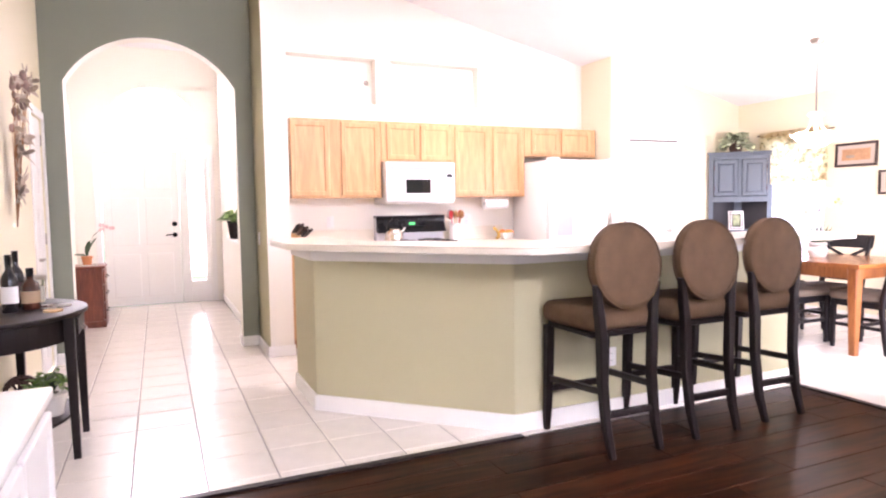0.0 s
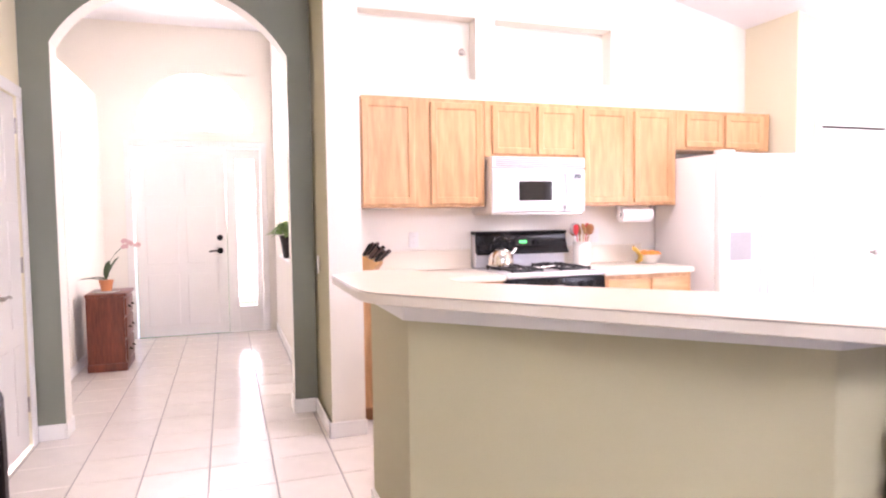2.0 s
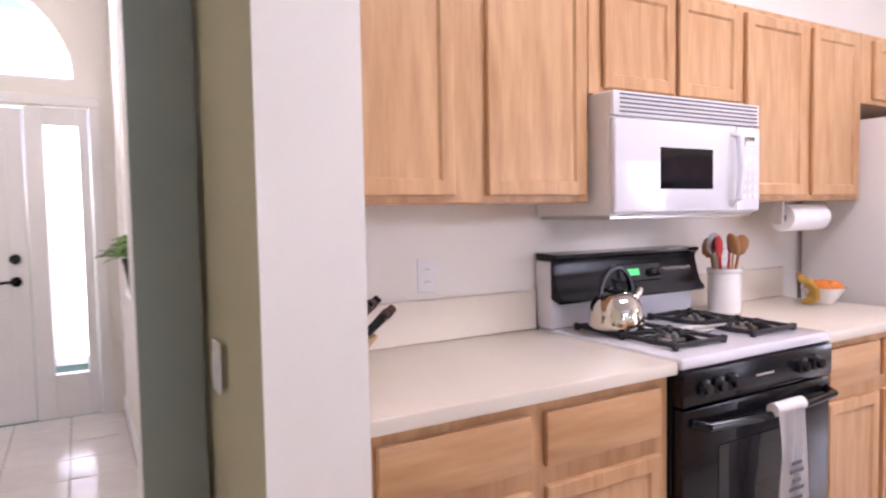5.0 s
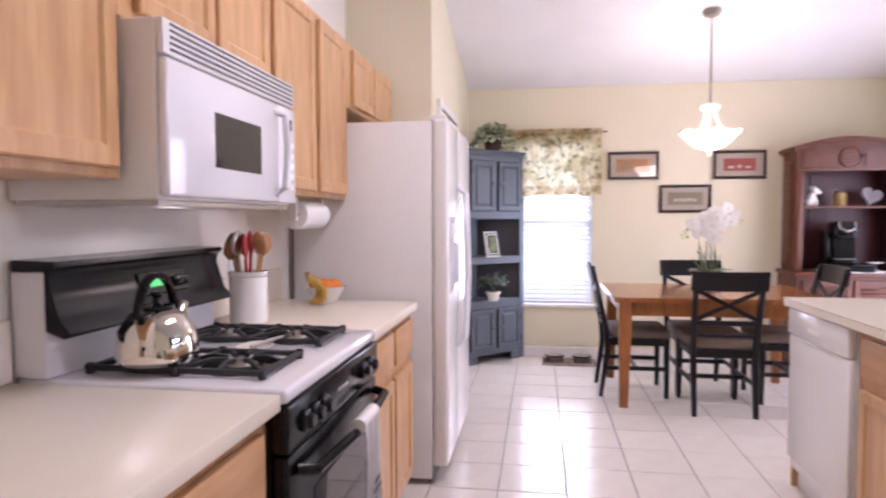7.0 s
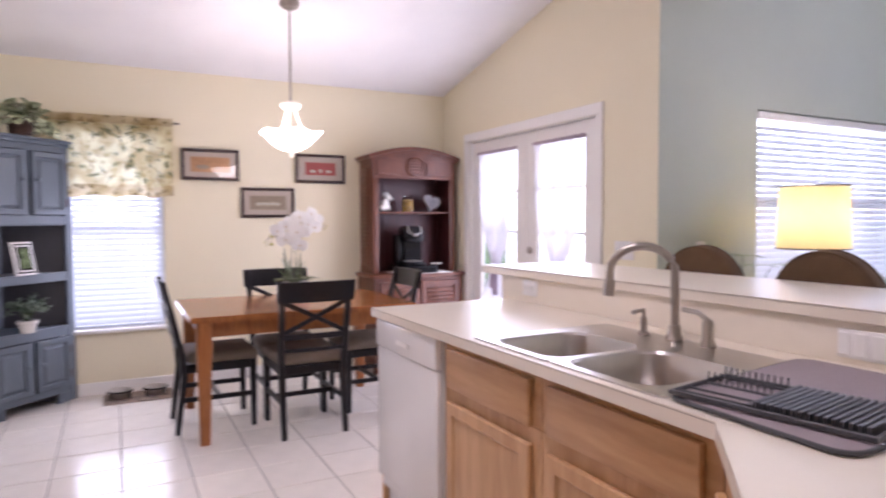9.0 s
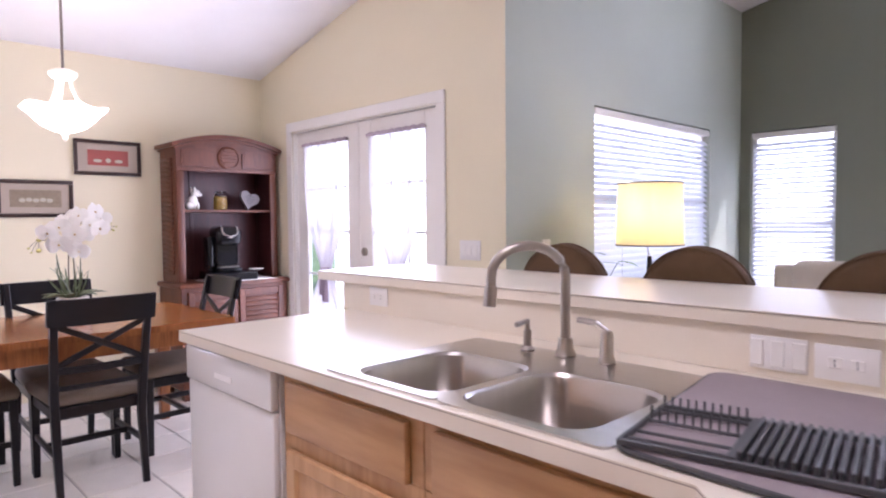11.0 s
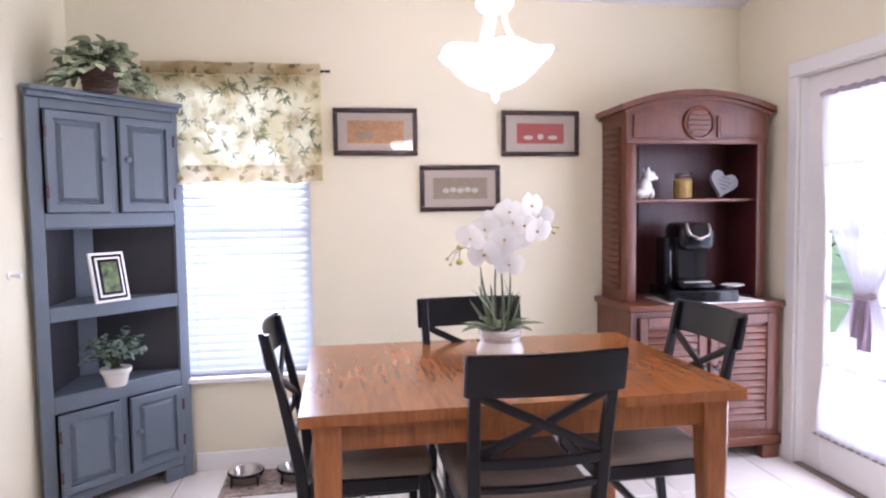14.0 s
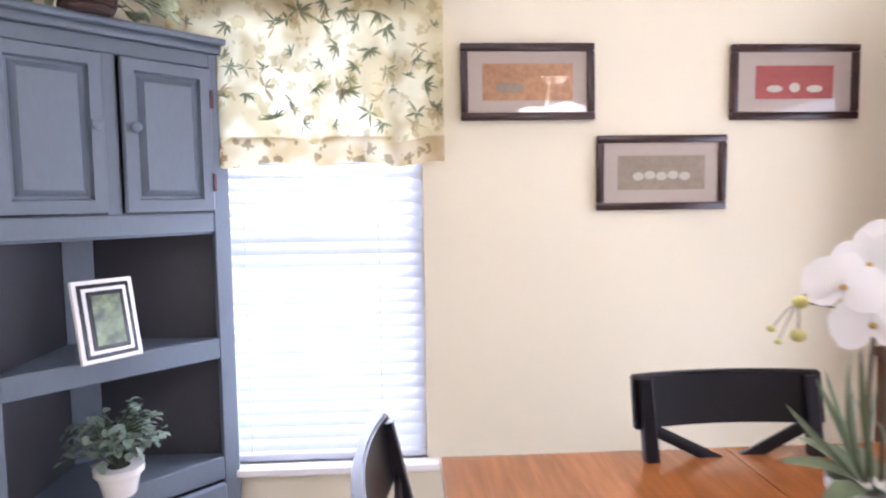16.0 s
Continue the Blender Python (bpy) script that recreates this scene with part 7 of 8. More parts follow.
for spray, ends, sgn in zip(sprays, tips, (1, -1)):
    arc = [Vector((0.012, -0.012 * sgn, 0.12)), Vector((0.014, -0.014 * sgn, 0.30)), Vector((0.012, -0.008 * sgn, 0.43)), Vector((0.01, 0.035 * sgn, 0.53 if sgn < 0 else 0.50)), Vector((0.005, 0.095 * sgn, 0.57 if sgn < 0 else 0.50)), Vector((0.0, ends[0][0], 0.138 + ends[0][1]))]
    part("stem", tube(arc, 0.0036, 7, None, 0.002), STALK, oc)
    for y, z in spray:
        p_ = Vector((-0.03 - rr.uniform(0, 0.045), y, 0.138 + z))
        q = min(arc, key=lambda v: (v - p_).length)
        part("flower_stalk", tube([q, q.lerp(p_, 0.5) + Vector((0, 0, 0.008)), p_], 0.0016, 5), STALK, oc)
        flower(oc, p_, (-1, 0.35 * sgn + rr.uniform(-0.45, 0.45), rr.uniform(-0.35, 0.3)), rr.uniform(0.056, 0.066), ks)
        ks += 1
    for y, z, rad in ends:
        bd = bmesh.new()
        for v in bmesh.ops.create_uvsphere(bd, u_segments=10, v_segments=7, radius=rad)["verts"]:
            v.co = Vector((v.co.x, v.co.y * 1.25, v.co.z)) + Vector((-0.005, y, 0.138 + z))
        part("bud", bd, BUD, oc, "small green bud", 60)
        part("bud_stalk", tube([arc[5], (-0.004, (y + ends[0][0]) / 2, 0.138 + (z + ends[0][1]) / 2 + 0.006), (-0.005, y, 0.138 + z)], 0.0013, 5), STALK, oc)

# ---- pet bowls by the window ----
pb = thing("pet_feeder", (6.66, 4.86, 0), "two pet bowls on a dark stand and patterned mat", "pet bowl")
part("floor_mat", box(-0.16, 0.14, -0.30, 0.17, 0.001, 0.007, 0.002), mat("mat_pattern", (0.25, 0.19, 0.15), 0.9, var=0.6, scale=30), pb)
for yy in (0.06, -0.18):
    st_ = part("stand", tube([(0.085 * math.cos(radians(a)), yy + 0.085 * math.sin(radians(a)), 0.06) for a in range(0, 361, 20)], 0.006, 6), BLACK, pb)
    part("bowl", turned([(0, 0.012), (0.06, 0.012), (0.078, 0.06), (0.084, 0.07), (0.074, 0.066), (0.055, 0.02), (0, 0.018)], 24, at=(0, yy, 0)), STEEL, pb)
    for a in (45, 135, 225, 315):
        part("leg", tube([(0.085 * math.cos(radians(a)), yy + 0.085 * math.sin(radians(a)), 0.06), (0.09 * math.cos(radians(a)), yy + 0.09 * math.sin(radians(a)), 0.007)], 0.005, 6), BLACK, pb)

# ---- on the kitchen counters ----
kt = thing("kettle", (2.315, 5.985, 0.948), "polished steel whistling kettle with black handle on the hob", "kettle")
kt.scale = (0.88, 0.88, 0.86)
part("body", turned([(0, 0), (0.095, 0), (0.108, 0.012), (0.108, 0.05), (0.098, 0.095), (0.072, 0.135), (0.045, 0.15), (0.0, 0.152)], 36), CHROME, kt)
part("lid", turned([(0.048, 0.15), (0.044, 0.158), (0.012, 0.166), (0.011, 0.18), (0.017, 0.188), (0.014, 0.198), (0, 0.2)], 24), BLACK, kt)
part("handle", bar([(-0.085 * math.cos(radians(a)), 0, 0.13 + 0.115 * math.sin(radians(a))) for a in range(0, 181, 15)], 0.022, 0.016, side=(0, 1, 0)), BLACK, kt, "black arched handle")
part("spout", tube([(0.08, 0, 0.09), (0.115, 0, 0.12), (0.135, 0, 0.15)], 0.022, 12, None, 0.014), CHROME, kt)
sr = thing("spoon_rest", (2.58, 5.86, 0.923), "white spoon rest with a small spoon on the hob", "spoon rest")
part("dish", turned([(0, 0), (0.035, 0), (0.05, 0.012), (0.047, 0.014), (0.03, 0.005), (0, 0.004)], 22, squash=(1.5, 1)), PORCELAIN, sr)
part("spoon", tube([(-0.02, 0, 0.012), (0.06, -0.03, 0.02), (0.12, -0.06, 0.022)], 0.006, 6), STEEL, sr)
ck = thing("utensil_crock", (3.07, 6.11, 0.914), "white ceramic crock full of wooden and red utensils", "crock")
part("crock", turned([(0, 0), (0.062, 0), (0.068, 0.008), (0.068, 0.165), (0.066, 0.17), (0.071, 0.175), (0.071, 0.19), (0.06, 0.19), (0.059, 0.03), (0, 0.03)], 30), PORCELAIN, ck)
for i, (a, ln, mt, kind) in enumerate(((20, 0.13, RED, 1), (80, 0.12, KNIFEWOOD, 0), (140, 0.11, MAPLE_DARK, 0), (200, 0.12, RED, 1), (260, 0.13, KNIFEWOOD, 0), (320, 0.12, MAPLE_DARK, 0), (170, 0.14, STEEL, 0))):
    dx, dy = math.cos(radians(a)), math.sin(radians(a))
    b0 = Vector((dx * 0.02, dy * 0.02, 0.05))
    b1 = Vector((dx * 0.06, dy * 0.05, 0.19 + ln * 0.5))
    tp = b0.lerp(b1, 1.35)
    ut = part("utensil", tube([b0, b1], 0.006, 7), mt, ck)
    hd = turned([(0.004, -0.042), (0.026, -0.026), (0.033, 0.005), (0.029, 0.034), (0.008, 0.05)], 14, squash=(1, 0.35))
    moved(hd, Matrix.Translation(b0.lerp(b1, 1.15)) @ pose(0, 0, 0, dy * -14, dx * 14, a))
    part("head", hd, mt, ut)
fb = thing("fruit_bowl", (3.645, 6.02, 0.914), "white bowl of oranges on the counter", "fruit bowl")
part("bowl", turned([(0, 0), (0.045, 0), (0.05, 0.008), (0.085, 0.06), (0.095, 0.075), (0.09, 0.076), (0.045, 0.015), (0, 0.012)], 30), PORCELAIN, fb)
for i, (x, y, z) in enumerate(((0.035, 0.02, 0.075), (-0.03, 0.03, 0.078), (0.0, -0.035, 0.076), (0.045, -0.03, 0.07), (-0.045, -0.02, 0.072))):
    b = bmesh.new()
    for v in bmesh.ops.create_uvsphere(b, u_segments=16, v_segments=10, radius=0.035)["verts"]:
        v.co = Vector((v.co.x + x, v.co.y + y, v.co.z * 0.94 + z))
    part("orange", b, ORANGE, fb, "orange", 60)
bn = thing("banana_bunch", (3.51, 6.05, 0.914), "ripe yellow bananas standing beside the fruit bowl", "bananas")
for k in range(4):
    a = radians(-35 + 24 * k)
    c, s = math.cos(a), math.sin(a)
    part("banana", tube([(0, 0, 0.125), (0.012 * c, -0.03 * 1 + 0.012 * s, 0.11), (0.035 * c, -0.052 + 0.02 * s, 0.07), (0.04 * c, -0.045 + 0.03 * s, 0.03), (0.028 * c, -0.02 + 0.03 * s, 0.012)], 0.017, 9, None, 0.009), BANANA, bn)
part("stalk", tube([(0, 0, 0.115), (0.004, 0.006, 0.15)], 0.009, 7), MAPLE_DARK, bn)
tp_ = thing("paper_towel_holder", (3.50, 6.06, 1.384), "white paper towel roll under the wall cabinet", "paper towel")
part("roll", moved(turned([(0.018, -0.14), (0.058, -0.14), (0.058, 0.14), (0.018, 0.14)], 30), pose(0.03, 0, -0.075, 0, 90, 0)), PAPER, tp_)
part("core", moved(turned([(0.0, -0.143), (0.02, -0.143), (0.02, 0.143), (0.0, 0.143)], 18), pose(0.03, 0, -0.075, 0, 90, 0)), PRINT, tp_)
for s in (-0.125, 0.185):
    part("bracket", box(s - 0.006, s + 0.006, -0.02, 0.02, -0.10, -0.001, 0.004), PLASTICW, tp_)
kb = thing("knife_block", (1.305, 6.11, 0.914), "wooden knife block full of dark handled knives", "knife block", rz=52)
bm = box(-0.055, 0.055, -0.075, 0.075, 0.0, 0.15, 0.005)
for v in bm.verts:
    v.co.y += -0.45 * v.co.z
    if v.co.z > 0.1:
        v.co.z += 0.42 * v.co.y
part("block", bm, KNIFEWOOD, kb)
for i in range(4):
    for j in range(3):
        p0 = Vector((-0.039 + 0.026 * i, -0.118 + 0.045 * j, 0.100 + 0.020 * j))
        d0 = Vector((0.014 * (i - 1.5), -0.066, 0.062 + 0.006 * j + 0.006 * (i % 2)))
        kh = part("knife_handle", bar([p0, p0 + d0 * 0.5, p0 + d0, p0 + d0 * 1.08], [0.015, 0.016, 0.020, 0.014], [0.020, 0.021, 0.025, 0.018]), WICKER if (i + j) % 2 else BLACK, kb)
        part("bolster", bar([p0 - d0 * 0.05, p0 + d0 * 0.06], 0.017, 0.022), STEEL, kh)

# ---- kitchen ceiling light: unseen, added to brighten the kitchen ----
KL = (2.75, 4.62)
kl = thing("ceiling_light", (KL[0], KL[1], roof(KL[0]) - 0.2), "unseen flush white ceiling light added over the kitchen, lit", "ceiling light")
part("frame", box(-0.62, 0.62, -0.19, 0.19, 0.06, 0.34, 0.01, 2), TRIM, kl)
part("diffuser", box(-0.6, 0.6, -0.17, 0.17, 0.03, 0.0595, 0.012, 2), mat("diffuser_white", (0.85, 0.83, 0.8), 0.4, var=0.01, bump=0, emit=(1.0, 0.93, 0.84), power=1.0), kl)

# ---- living room ----
sb = thing("sofa", (2.75, -0.56, 0), "beige fabric sofa in front of the tall windows", "sofa")
part("base", box(-1.05, 1.05, -0.42, 0.42, 0.06, 0.30, 0.03, 3), SOFACLOTH, sb)
for s in (-1, 1):
    part("arm", box(s * 1.05 - (0.2 if s > 0 else 0), s * 1.05 + (0.2 if s < 0 else 0), -0.42, 0.44, 0.301, 0.64, 0.07, 4), SOFACLOTH, sb, smooth=60)
    part("seat_cushion", box(-0.845 if s < 0 else 0.005, -0.005 if s < 0 else 0.845, -0.16, 0.45, 0.302, 0.47, 0.05, 4), SOFACLOTH, sb, smooth=60)
    part("back_cushion", box(-0.845 if s < 0 else 0.005, -0.005 if s < 0 else 0.845, -0.36, -0.12, 0.475, 0.95, 0.08, 4), SOFACLOTH, sb, smooth=60)
    for yy in (-0.36, 0.36):
        part("foot", box(s * 0.95 - 0.03, s * 0.95 + 0.03, yy - 0.03, yy + 0.03, 0, 0.0595, 0.004), ESPRESSO, sb)
part("back", box(-1.05, 1.05, -0.46, -0.365, 0.302, 0.90, 0.04, 3), SOFACLOTH, sb, smooth=60)
et = thing("end_table", (3.76, 1.27, 0), "small dark wooden end table under the lamp", "table")
part("tabletop", box(-0.25, 0.25, -0.25, 0.25, 0.56, 0.59, 0.006, 2), ESPRESSO, et)
part("shelf", box(-0.22, 0.22, -0.22, 0.22, 0.18, 0.20, 0.004), ESPRESSO, et)
for sx in (-1, 1):
    for sy in (-1, 1):
        part("leg", bar([(sx * 0.22, sy * 0.22, 0.56), (sx * 0.22, sy * 0.22, 0)], 0.04, 0.04), ESPRESSO, et)
tl = thing("table_lamp", (3.75, 1.27, 0.59), "table lamp with a glowing yellow drum shade", "lamp")
part("base", turned([(0, 0), (0.08, 0), (0.085, 0.01), (0.03, 0.03), (0.05, 0.10), (0.07, 0.2), (0.05, 0.32), (0.018, 0.38), (0.012, 0.48)], 26), ESPRESSO, tl)
bm = bmesh.new()
hoop = []
for r_, z_ in ((0.195, 0.55), (0.185, 0.91)):
    hoop.append([bm.verts.new((r_ * math.cos(2 * math.pi * i / 40), r_ * math.sin(2 * math.pi * i / 40), z_)) for i in range(40)])
for i in range(40):
    bm.faces.new((hoop[0][i], hoop[0][(i + 1) % 40], hoop[1][(i + 1) % 40], hoop[1][i]))
bmesh.ops.solidify(bm, geom=bm.faces[:], thickness=0.003)
part("shade", bm, LAMPSHADE, tl, "yellow linen drum shade, lit")
for z_, r_ in ((0.912, 0.186), (0.548, 0.196)):
    part("shade_trim", tube([(r_ * math.cos(radians(a)), r_ * math.sin(radians(a)), z_) for a in range(0, 361, 12)], 0.004, 6), ESPRESSO, tl)
part("harp", tube([(0, 0, 0.47), (0.0, 0.06, 0.62), (0, 0.0, 0.92)], 0.003, 6), NICKEL, tl)
for a in (0, 120, 240):
    part("spoke", tube([(0, 0, 0.905), (0.184 * math.cos(radians(a)), 0.184 * math.sin(radians(a)), 0.905)], 0.002, 5), NICKEL, tl)
fp = thing("floor_plant", (3.87, 1.78, 0), "wispy green floor plant in a dark pot", "plant")
part("pot", turned(pot(0.12, 0.16, 0.30, 0.01), 26), ESPRESSO, fp)
part("soil", turned([(0.14, 0.285), (0.0, 0.292)], 20), SOIL, fp)
fs, fl_ = bmesh.new(), bmesh.new()
rr = random.Random(21)
for i in range(16):
    a = rr.uniform(0, 2 * math.pi)
    ln = rr.uniform(0.7, 1.0)
    reach = rr.uniform(0.06, 0.2)
    pts = [Vector((reach * math.cos(a) * t_ ** 2, reach * math.sin(a) * t_ ** 2, 0.28 + ln * t_ - 0.12 * t_ ** 3)) for t_ in (0, 0.25, 0.5, 0.75, 1.0)]
    tube(pts, 0.004, 5, fs, 0.0015)
    for t_ in range(2, 5):
        for sd in (-1, 1):
            leaf_shape(fl_, pts[t_], (math.cos(a + sd * 0.9), math.sin(a + sd * 0.9), 0.4), (0, 0, 1), rr.uniform(0.08, 0.15), 0.018, 0.5)
part("stems", fs, LEAF_DARK, fp)
part("foliage", fl_, LEAF, fp, smooth=70)

# white low cabinet by the side wall
wc = thing("low_cabinet", (-0.46, 1.45, 0), "white painted low cabinet against the side wall", "cabinet")
part("body", box(-0.24, 0.235, -0.69, 0.69, 0.06, 0.715, 0.004), TRIM, wc)
part("top", box(-0.25, 0.26, -0.715, 0.70, 0.716, 0.75, 0.008, 3), TRIM, wc)
part("plinth", box(-0.24, 0.20, -0.67, 0.67, 0.0, 0.0595, 0.002), TRIM, wc)
for i in range(3):
    part("door", panel_door(0.43, 0.60, 0.02, 0.06, 0.008), TRIM, wc, at=pose(0.236, -0.455 + 0.455 * i, 0.08, 0, 0, 90))

# half-round console and what stands on it
cs = thing("console_table", (WEST + 0.016, 3.86, 0), "dark half-round console table with drawer and lower shelf", "table")


def half_round(r_, ry_, z0, z1, n=26, bev=0.006):
    return prism([(0.0, -ry_)] + [(r_ * math.sin(math.pi * i / n), -ry_ * math.cos(math.pi * i / n)) for i in range(1, n)] + [(0.0, ry_)], z0, z1, bev, 2)


part("tabletop", half_round(0.445, 0.53, 0.748, 0.772), ESPRESSO, cs, "dark half-round top")
part("apron", half_round(0.40, 0.485, 0.62, 0.7475, bev=0.003), ESPRESSO, cs)
part("shelf", half_round(0.36, 0.44, 0.185, 0.205), ESPRESSO, cs)
for yy in (-0.2, 0.2):
    part("leg", bar([(0.375, yy * 1.08, 0.748), (0.378, yy * 1.1, 0.60), (0.385, yy * 1.12, 0.0)], [0.052, 0.05, 0.034], [0.052, 0.05, 0.034]), ESPRESSO, cs)
for yy in (-0.45, 0.45):
    part("leg", bar([(0.04, yy, 0.748), (0.04, yy, 0.0)], [0.05, 0.034], [0.05, 0.034]), ESPRESSO, cs)
dr_ = part("drawer_front", box(0.0, 0.014, -0.15, 0.15, 0.635, 0.73, 0.004), ESPRESSO, cs, at=pose(0.398, 0, 0))
part("bail_pull", tube([(0.016, -0.045, 0.67), (0.035, -0.045, 0.645), (0.035, 0.045, 0.645), (0.016, 0.045, 0.67)], 0.004, 6), NICKEL, dr_)


def bottle(at, h, r_, label, mt, lab):
    o = thing("bottle", at, label, "bottle", "bottles on the console")
    part("glass", turned([(0, 0), (r_ * 0.95, 0), (r_, 0.006), (r_, h * 0.56), (r_ * 0.85, h * 0.64), (r_ * 0.38, h * 0.74), (r_ * 0.36, h * 0.98), (r_ * 0.40, h)], 24), mt, o)
    part("label", turned([(r_ + 0.0006, h * 0.16), (r_ + 0.0008, h * 0.17), (r_ + 0.0008, h * 0.44), (r_ + 0.0006, h * 0.45)], 24), lab, o, "paper label")
    part("capsule", turned([(r_ * 0.385, h * 0.80), (r_ * 0.41, h * 0.81), (r_ * 0.42, h + 0.001), (0, h + 0.002)], 18), BLACK, o)


DARKGLASS = mat("bottle_dark", (0.008, 0.006, 0.008), 0.06, var=0.1, bump=0, coat=0.3)
AMBER = mat("bottle_amber", (0.06, 0.02, 0.012), 0.08, var=0.1, bump=0, coat=0.3)
bottle((-0.60, 3.80, 0.772), 0.30, 0.038, "dark wine bottle with a pale label", DARKGLASS, PAPER)
bottle((-0.60, 3.98, 0.772), 0.31, 0.038, "dark wine bottle with a black cap", DARKGLASS, mat("label_dark", (0.08, 0.05, 0.05), 0.6))
bottle((-0.52, 3.88, 0.772), 0.22, 0.045, "short dark liqueur bottle with a tan label", AMBER, mat("label_tan", (0.42, 0.30, 0.18), 0.7))
cj = thing("candle_jar", (-0.55, 4.20, 0.772), "glass candle jar with a pale candle", "candle")
part("jar", turned([(0, 0), (0.05, 0), (0.055, 0.01), (0.06, 0.15), (0.057, 0.15), (0.05, 0.012), (0, 0.01)], 24), JARGLASS, cj)
part("candle", turned([(0, 0.012), (0.045, 0.012), (0.046, 0.09), (0, 0.092)], 20), PORCELAIN, cj)
part("rim_band", turned([(0.0605, 0.13), (0.063, 0.132), (0.063, 0.15), (0.0605, 0.152)], 24), NICKEL, cj)
for i, (x, y, mt) in enumerate(((-0.42, 3.80, AMBER), (-0.38, 3.92, STEEL), (-0.45, 3.95, AMBER), (-0.40, 3.72, KNIFEWOOD))):
    single("coaster", turned([(0, 0), (0.045, 0), (0.047, 0.004), (0.045, 0.009), (0.03, 0.009), (0, 0.007)], 22), mt, (x, y, 0.772), "small round coaster on the console", "coaster", "coasters on the console")
potted("shelf_plant", (-0.44, 3.79, 0.205), "leafy green plant in a white pot on the console's shelf", 8, pot(0.055, 0.075, 0.12), PORCELAIN, LEAF, 75, 0.105, 0.14, 0.032, 0.0)
vb = thing("vine_ball", (-0.60, 3.95, 0.205), "dark twisted vine ornament on the console's shelf", "ornament")
rr = random.Random(5)
for i in range(9):
    ax = Vector((rr.uniform(-1, 1), rr.uniform(-1, 1), rr.uniform(-0.6, 0.6))).normalized()
    q = ax.to_track_quat("Z", "Y").to_matrix()
    part("vine", tube([q @ Vector((0.085 * math.cos(radians(a)), 0.085 * math.sin(radians(a)), 0)) + Vector((0, 0, 0.105 + 0.0 * i)) for a in range(0, 361, 20)], 0.008, 6), WICKER, vb)

# dried flowers on the side wall
ws = thing("dried_flower_spray", (WEST + 0.012, 4.60, 1.2), "tall spray of dried brown flowers hung on the wall", "wall decoration")
rr = random.Random(12)
stb, lfb = bmesh.new(), bmesh.new()
SEED = mat("seed_head", (0.30, 0.20, 0.17), 0.85, var=0.4, scale=40)
for i in range(13):
    a = rr.uniform(-0.45, 0.45)
    ln = rr.uniform(0.6, 1.02)
    pts = [Vector((0.02 + 0.06 * t_ * rr.uniform(0.6, 1.2), math.sin(a) * ln * t_ ** 1.3, ln * t_ * math.cos(a))) for t_ in (0, 0.3, 0.6, 1.0)]
    tube(pts, 0.0035, 5, stb, 0.002)
    for t_ in (1, 2, 3):
        for k in range(3):
            leaf_shape(lfb, pts[t_], (0.4, rr.uniform(-1, 1), rr.uniform(-0.5, 1)), (1, 0, 0.2), rr.uniform(0.05, 0.12), rr.uniform(0.025, 0.045), 0.3)
    sdb = bmesh.new()
    for v in bmesh.ops.create_uvsphere(sdb, u_segments=8, v_segments=6, radius=rr.uniform(0.012, 0.024))["verts"]:
        v.co = Vector((v.co.x, v.co.y, v.co.z * 1.6)) + pts[3]
    part("seed_head", sdb, SEED, ws, smooth=60)
part("stems", stb, MAPLE_DARK, ws)
part("leaves", lfb, mat("dried_leaf", (0.42, 0.34, 0.27), 0.8, var=0.4, scale=20), ws, smooth=70)

# ---- entrance hall ----
ch = thing("hall_chest", (-0.61, 8.07, 0), "small red-brown wooden chest of drawers in the hall", "chest", rz=90)
part("body", box(-0.225, 0.225, -0.145, 0.155, 0.07, 0.655, 0.004), CHESTWOOD, ch)
part("top", box(-0.245, 0.245, -0.17, 0.16, 0.656, 0.685, 0.008, 3), CHESTWOOD, ch)
part("plinth", box(-0.235, 0.235, -0.16, 0.158, 0.0, 0.0695, 0.006, 2), CHESTWOOD, ch)
for i, (z0, z1) in enumerate(((0.085, 0.27), (0.285, 0.465), (0.48, 0.64))):
    d_ = part("drawer_front", box(-0.205, 0.205, -0.162, -0.146, z0, z1, 0.006, 2), CHESTWOOD, ch)
    for x in (-0.1, 0.1):
        part("pull", tube([(x - 0.03, -0.163, (z0 + z1) / 2), (x, -0.185, (z0 + z1) / 2 - 0.012), (x + 0.03, -0.163, (z0 + z1) / 2)], 0.005, 6), BLACK, d_)
ho = thing("small_orchid", (-0.62, 8.0, 0.685), "pink orchid in a terracotta pot on a saucer", "plant")
part("saucer", turned([(0, 0), (0.09, 0), (0.11, 0.008), (0.108, 0.012), (0, 0.008)], 26), PORCELAIN, ho)
part("pot", turned([(0, 0.012), (0.042, 0.012), (0.055, 0.09), (0.06, 0.09), (0.06, 0.108), (0.05, 0.108)], 24), TERRACOTTA, ho)
part("soil", turned([(0.05, 0.095), (0, 0.10)], 16), SOIL, ho)
lb = bmesh.new()
for d_, ln in (((-0.9, -0.4, 0.35), 0.22), ((0.3, 0.2, 1.2), 0.24), ((0.1, -0.2, 1.0), 0.2), ((-0.6, 0.5, 0.3), 0.18)):
    leaf_shape(lb, (0, 0, 0.10), d_, (0, 0, 1), ln, 0.055, 0.25, 0.2)
part("leaves", lb, LEAF_DARK, ho, smooth=70)
pth = [Vector((0.20 * t_ ** 2, 0.02 * t_, 0.10 + 0.42 * (t_ - 0.22 * t_ ** 3))) for t_ in (0, 0.2, 0.4, 0.6, 0.8, 1.0)]
part("stem", tube(pth, 0.003, 6), LEAF_DARK, ho)
PINK = see_through("pink_petal", (0.70, 0.46, 0.46), 0.3)
keep_petal, PETAL = PETAL, PINK
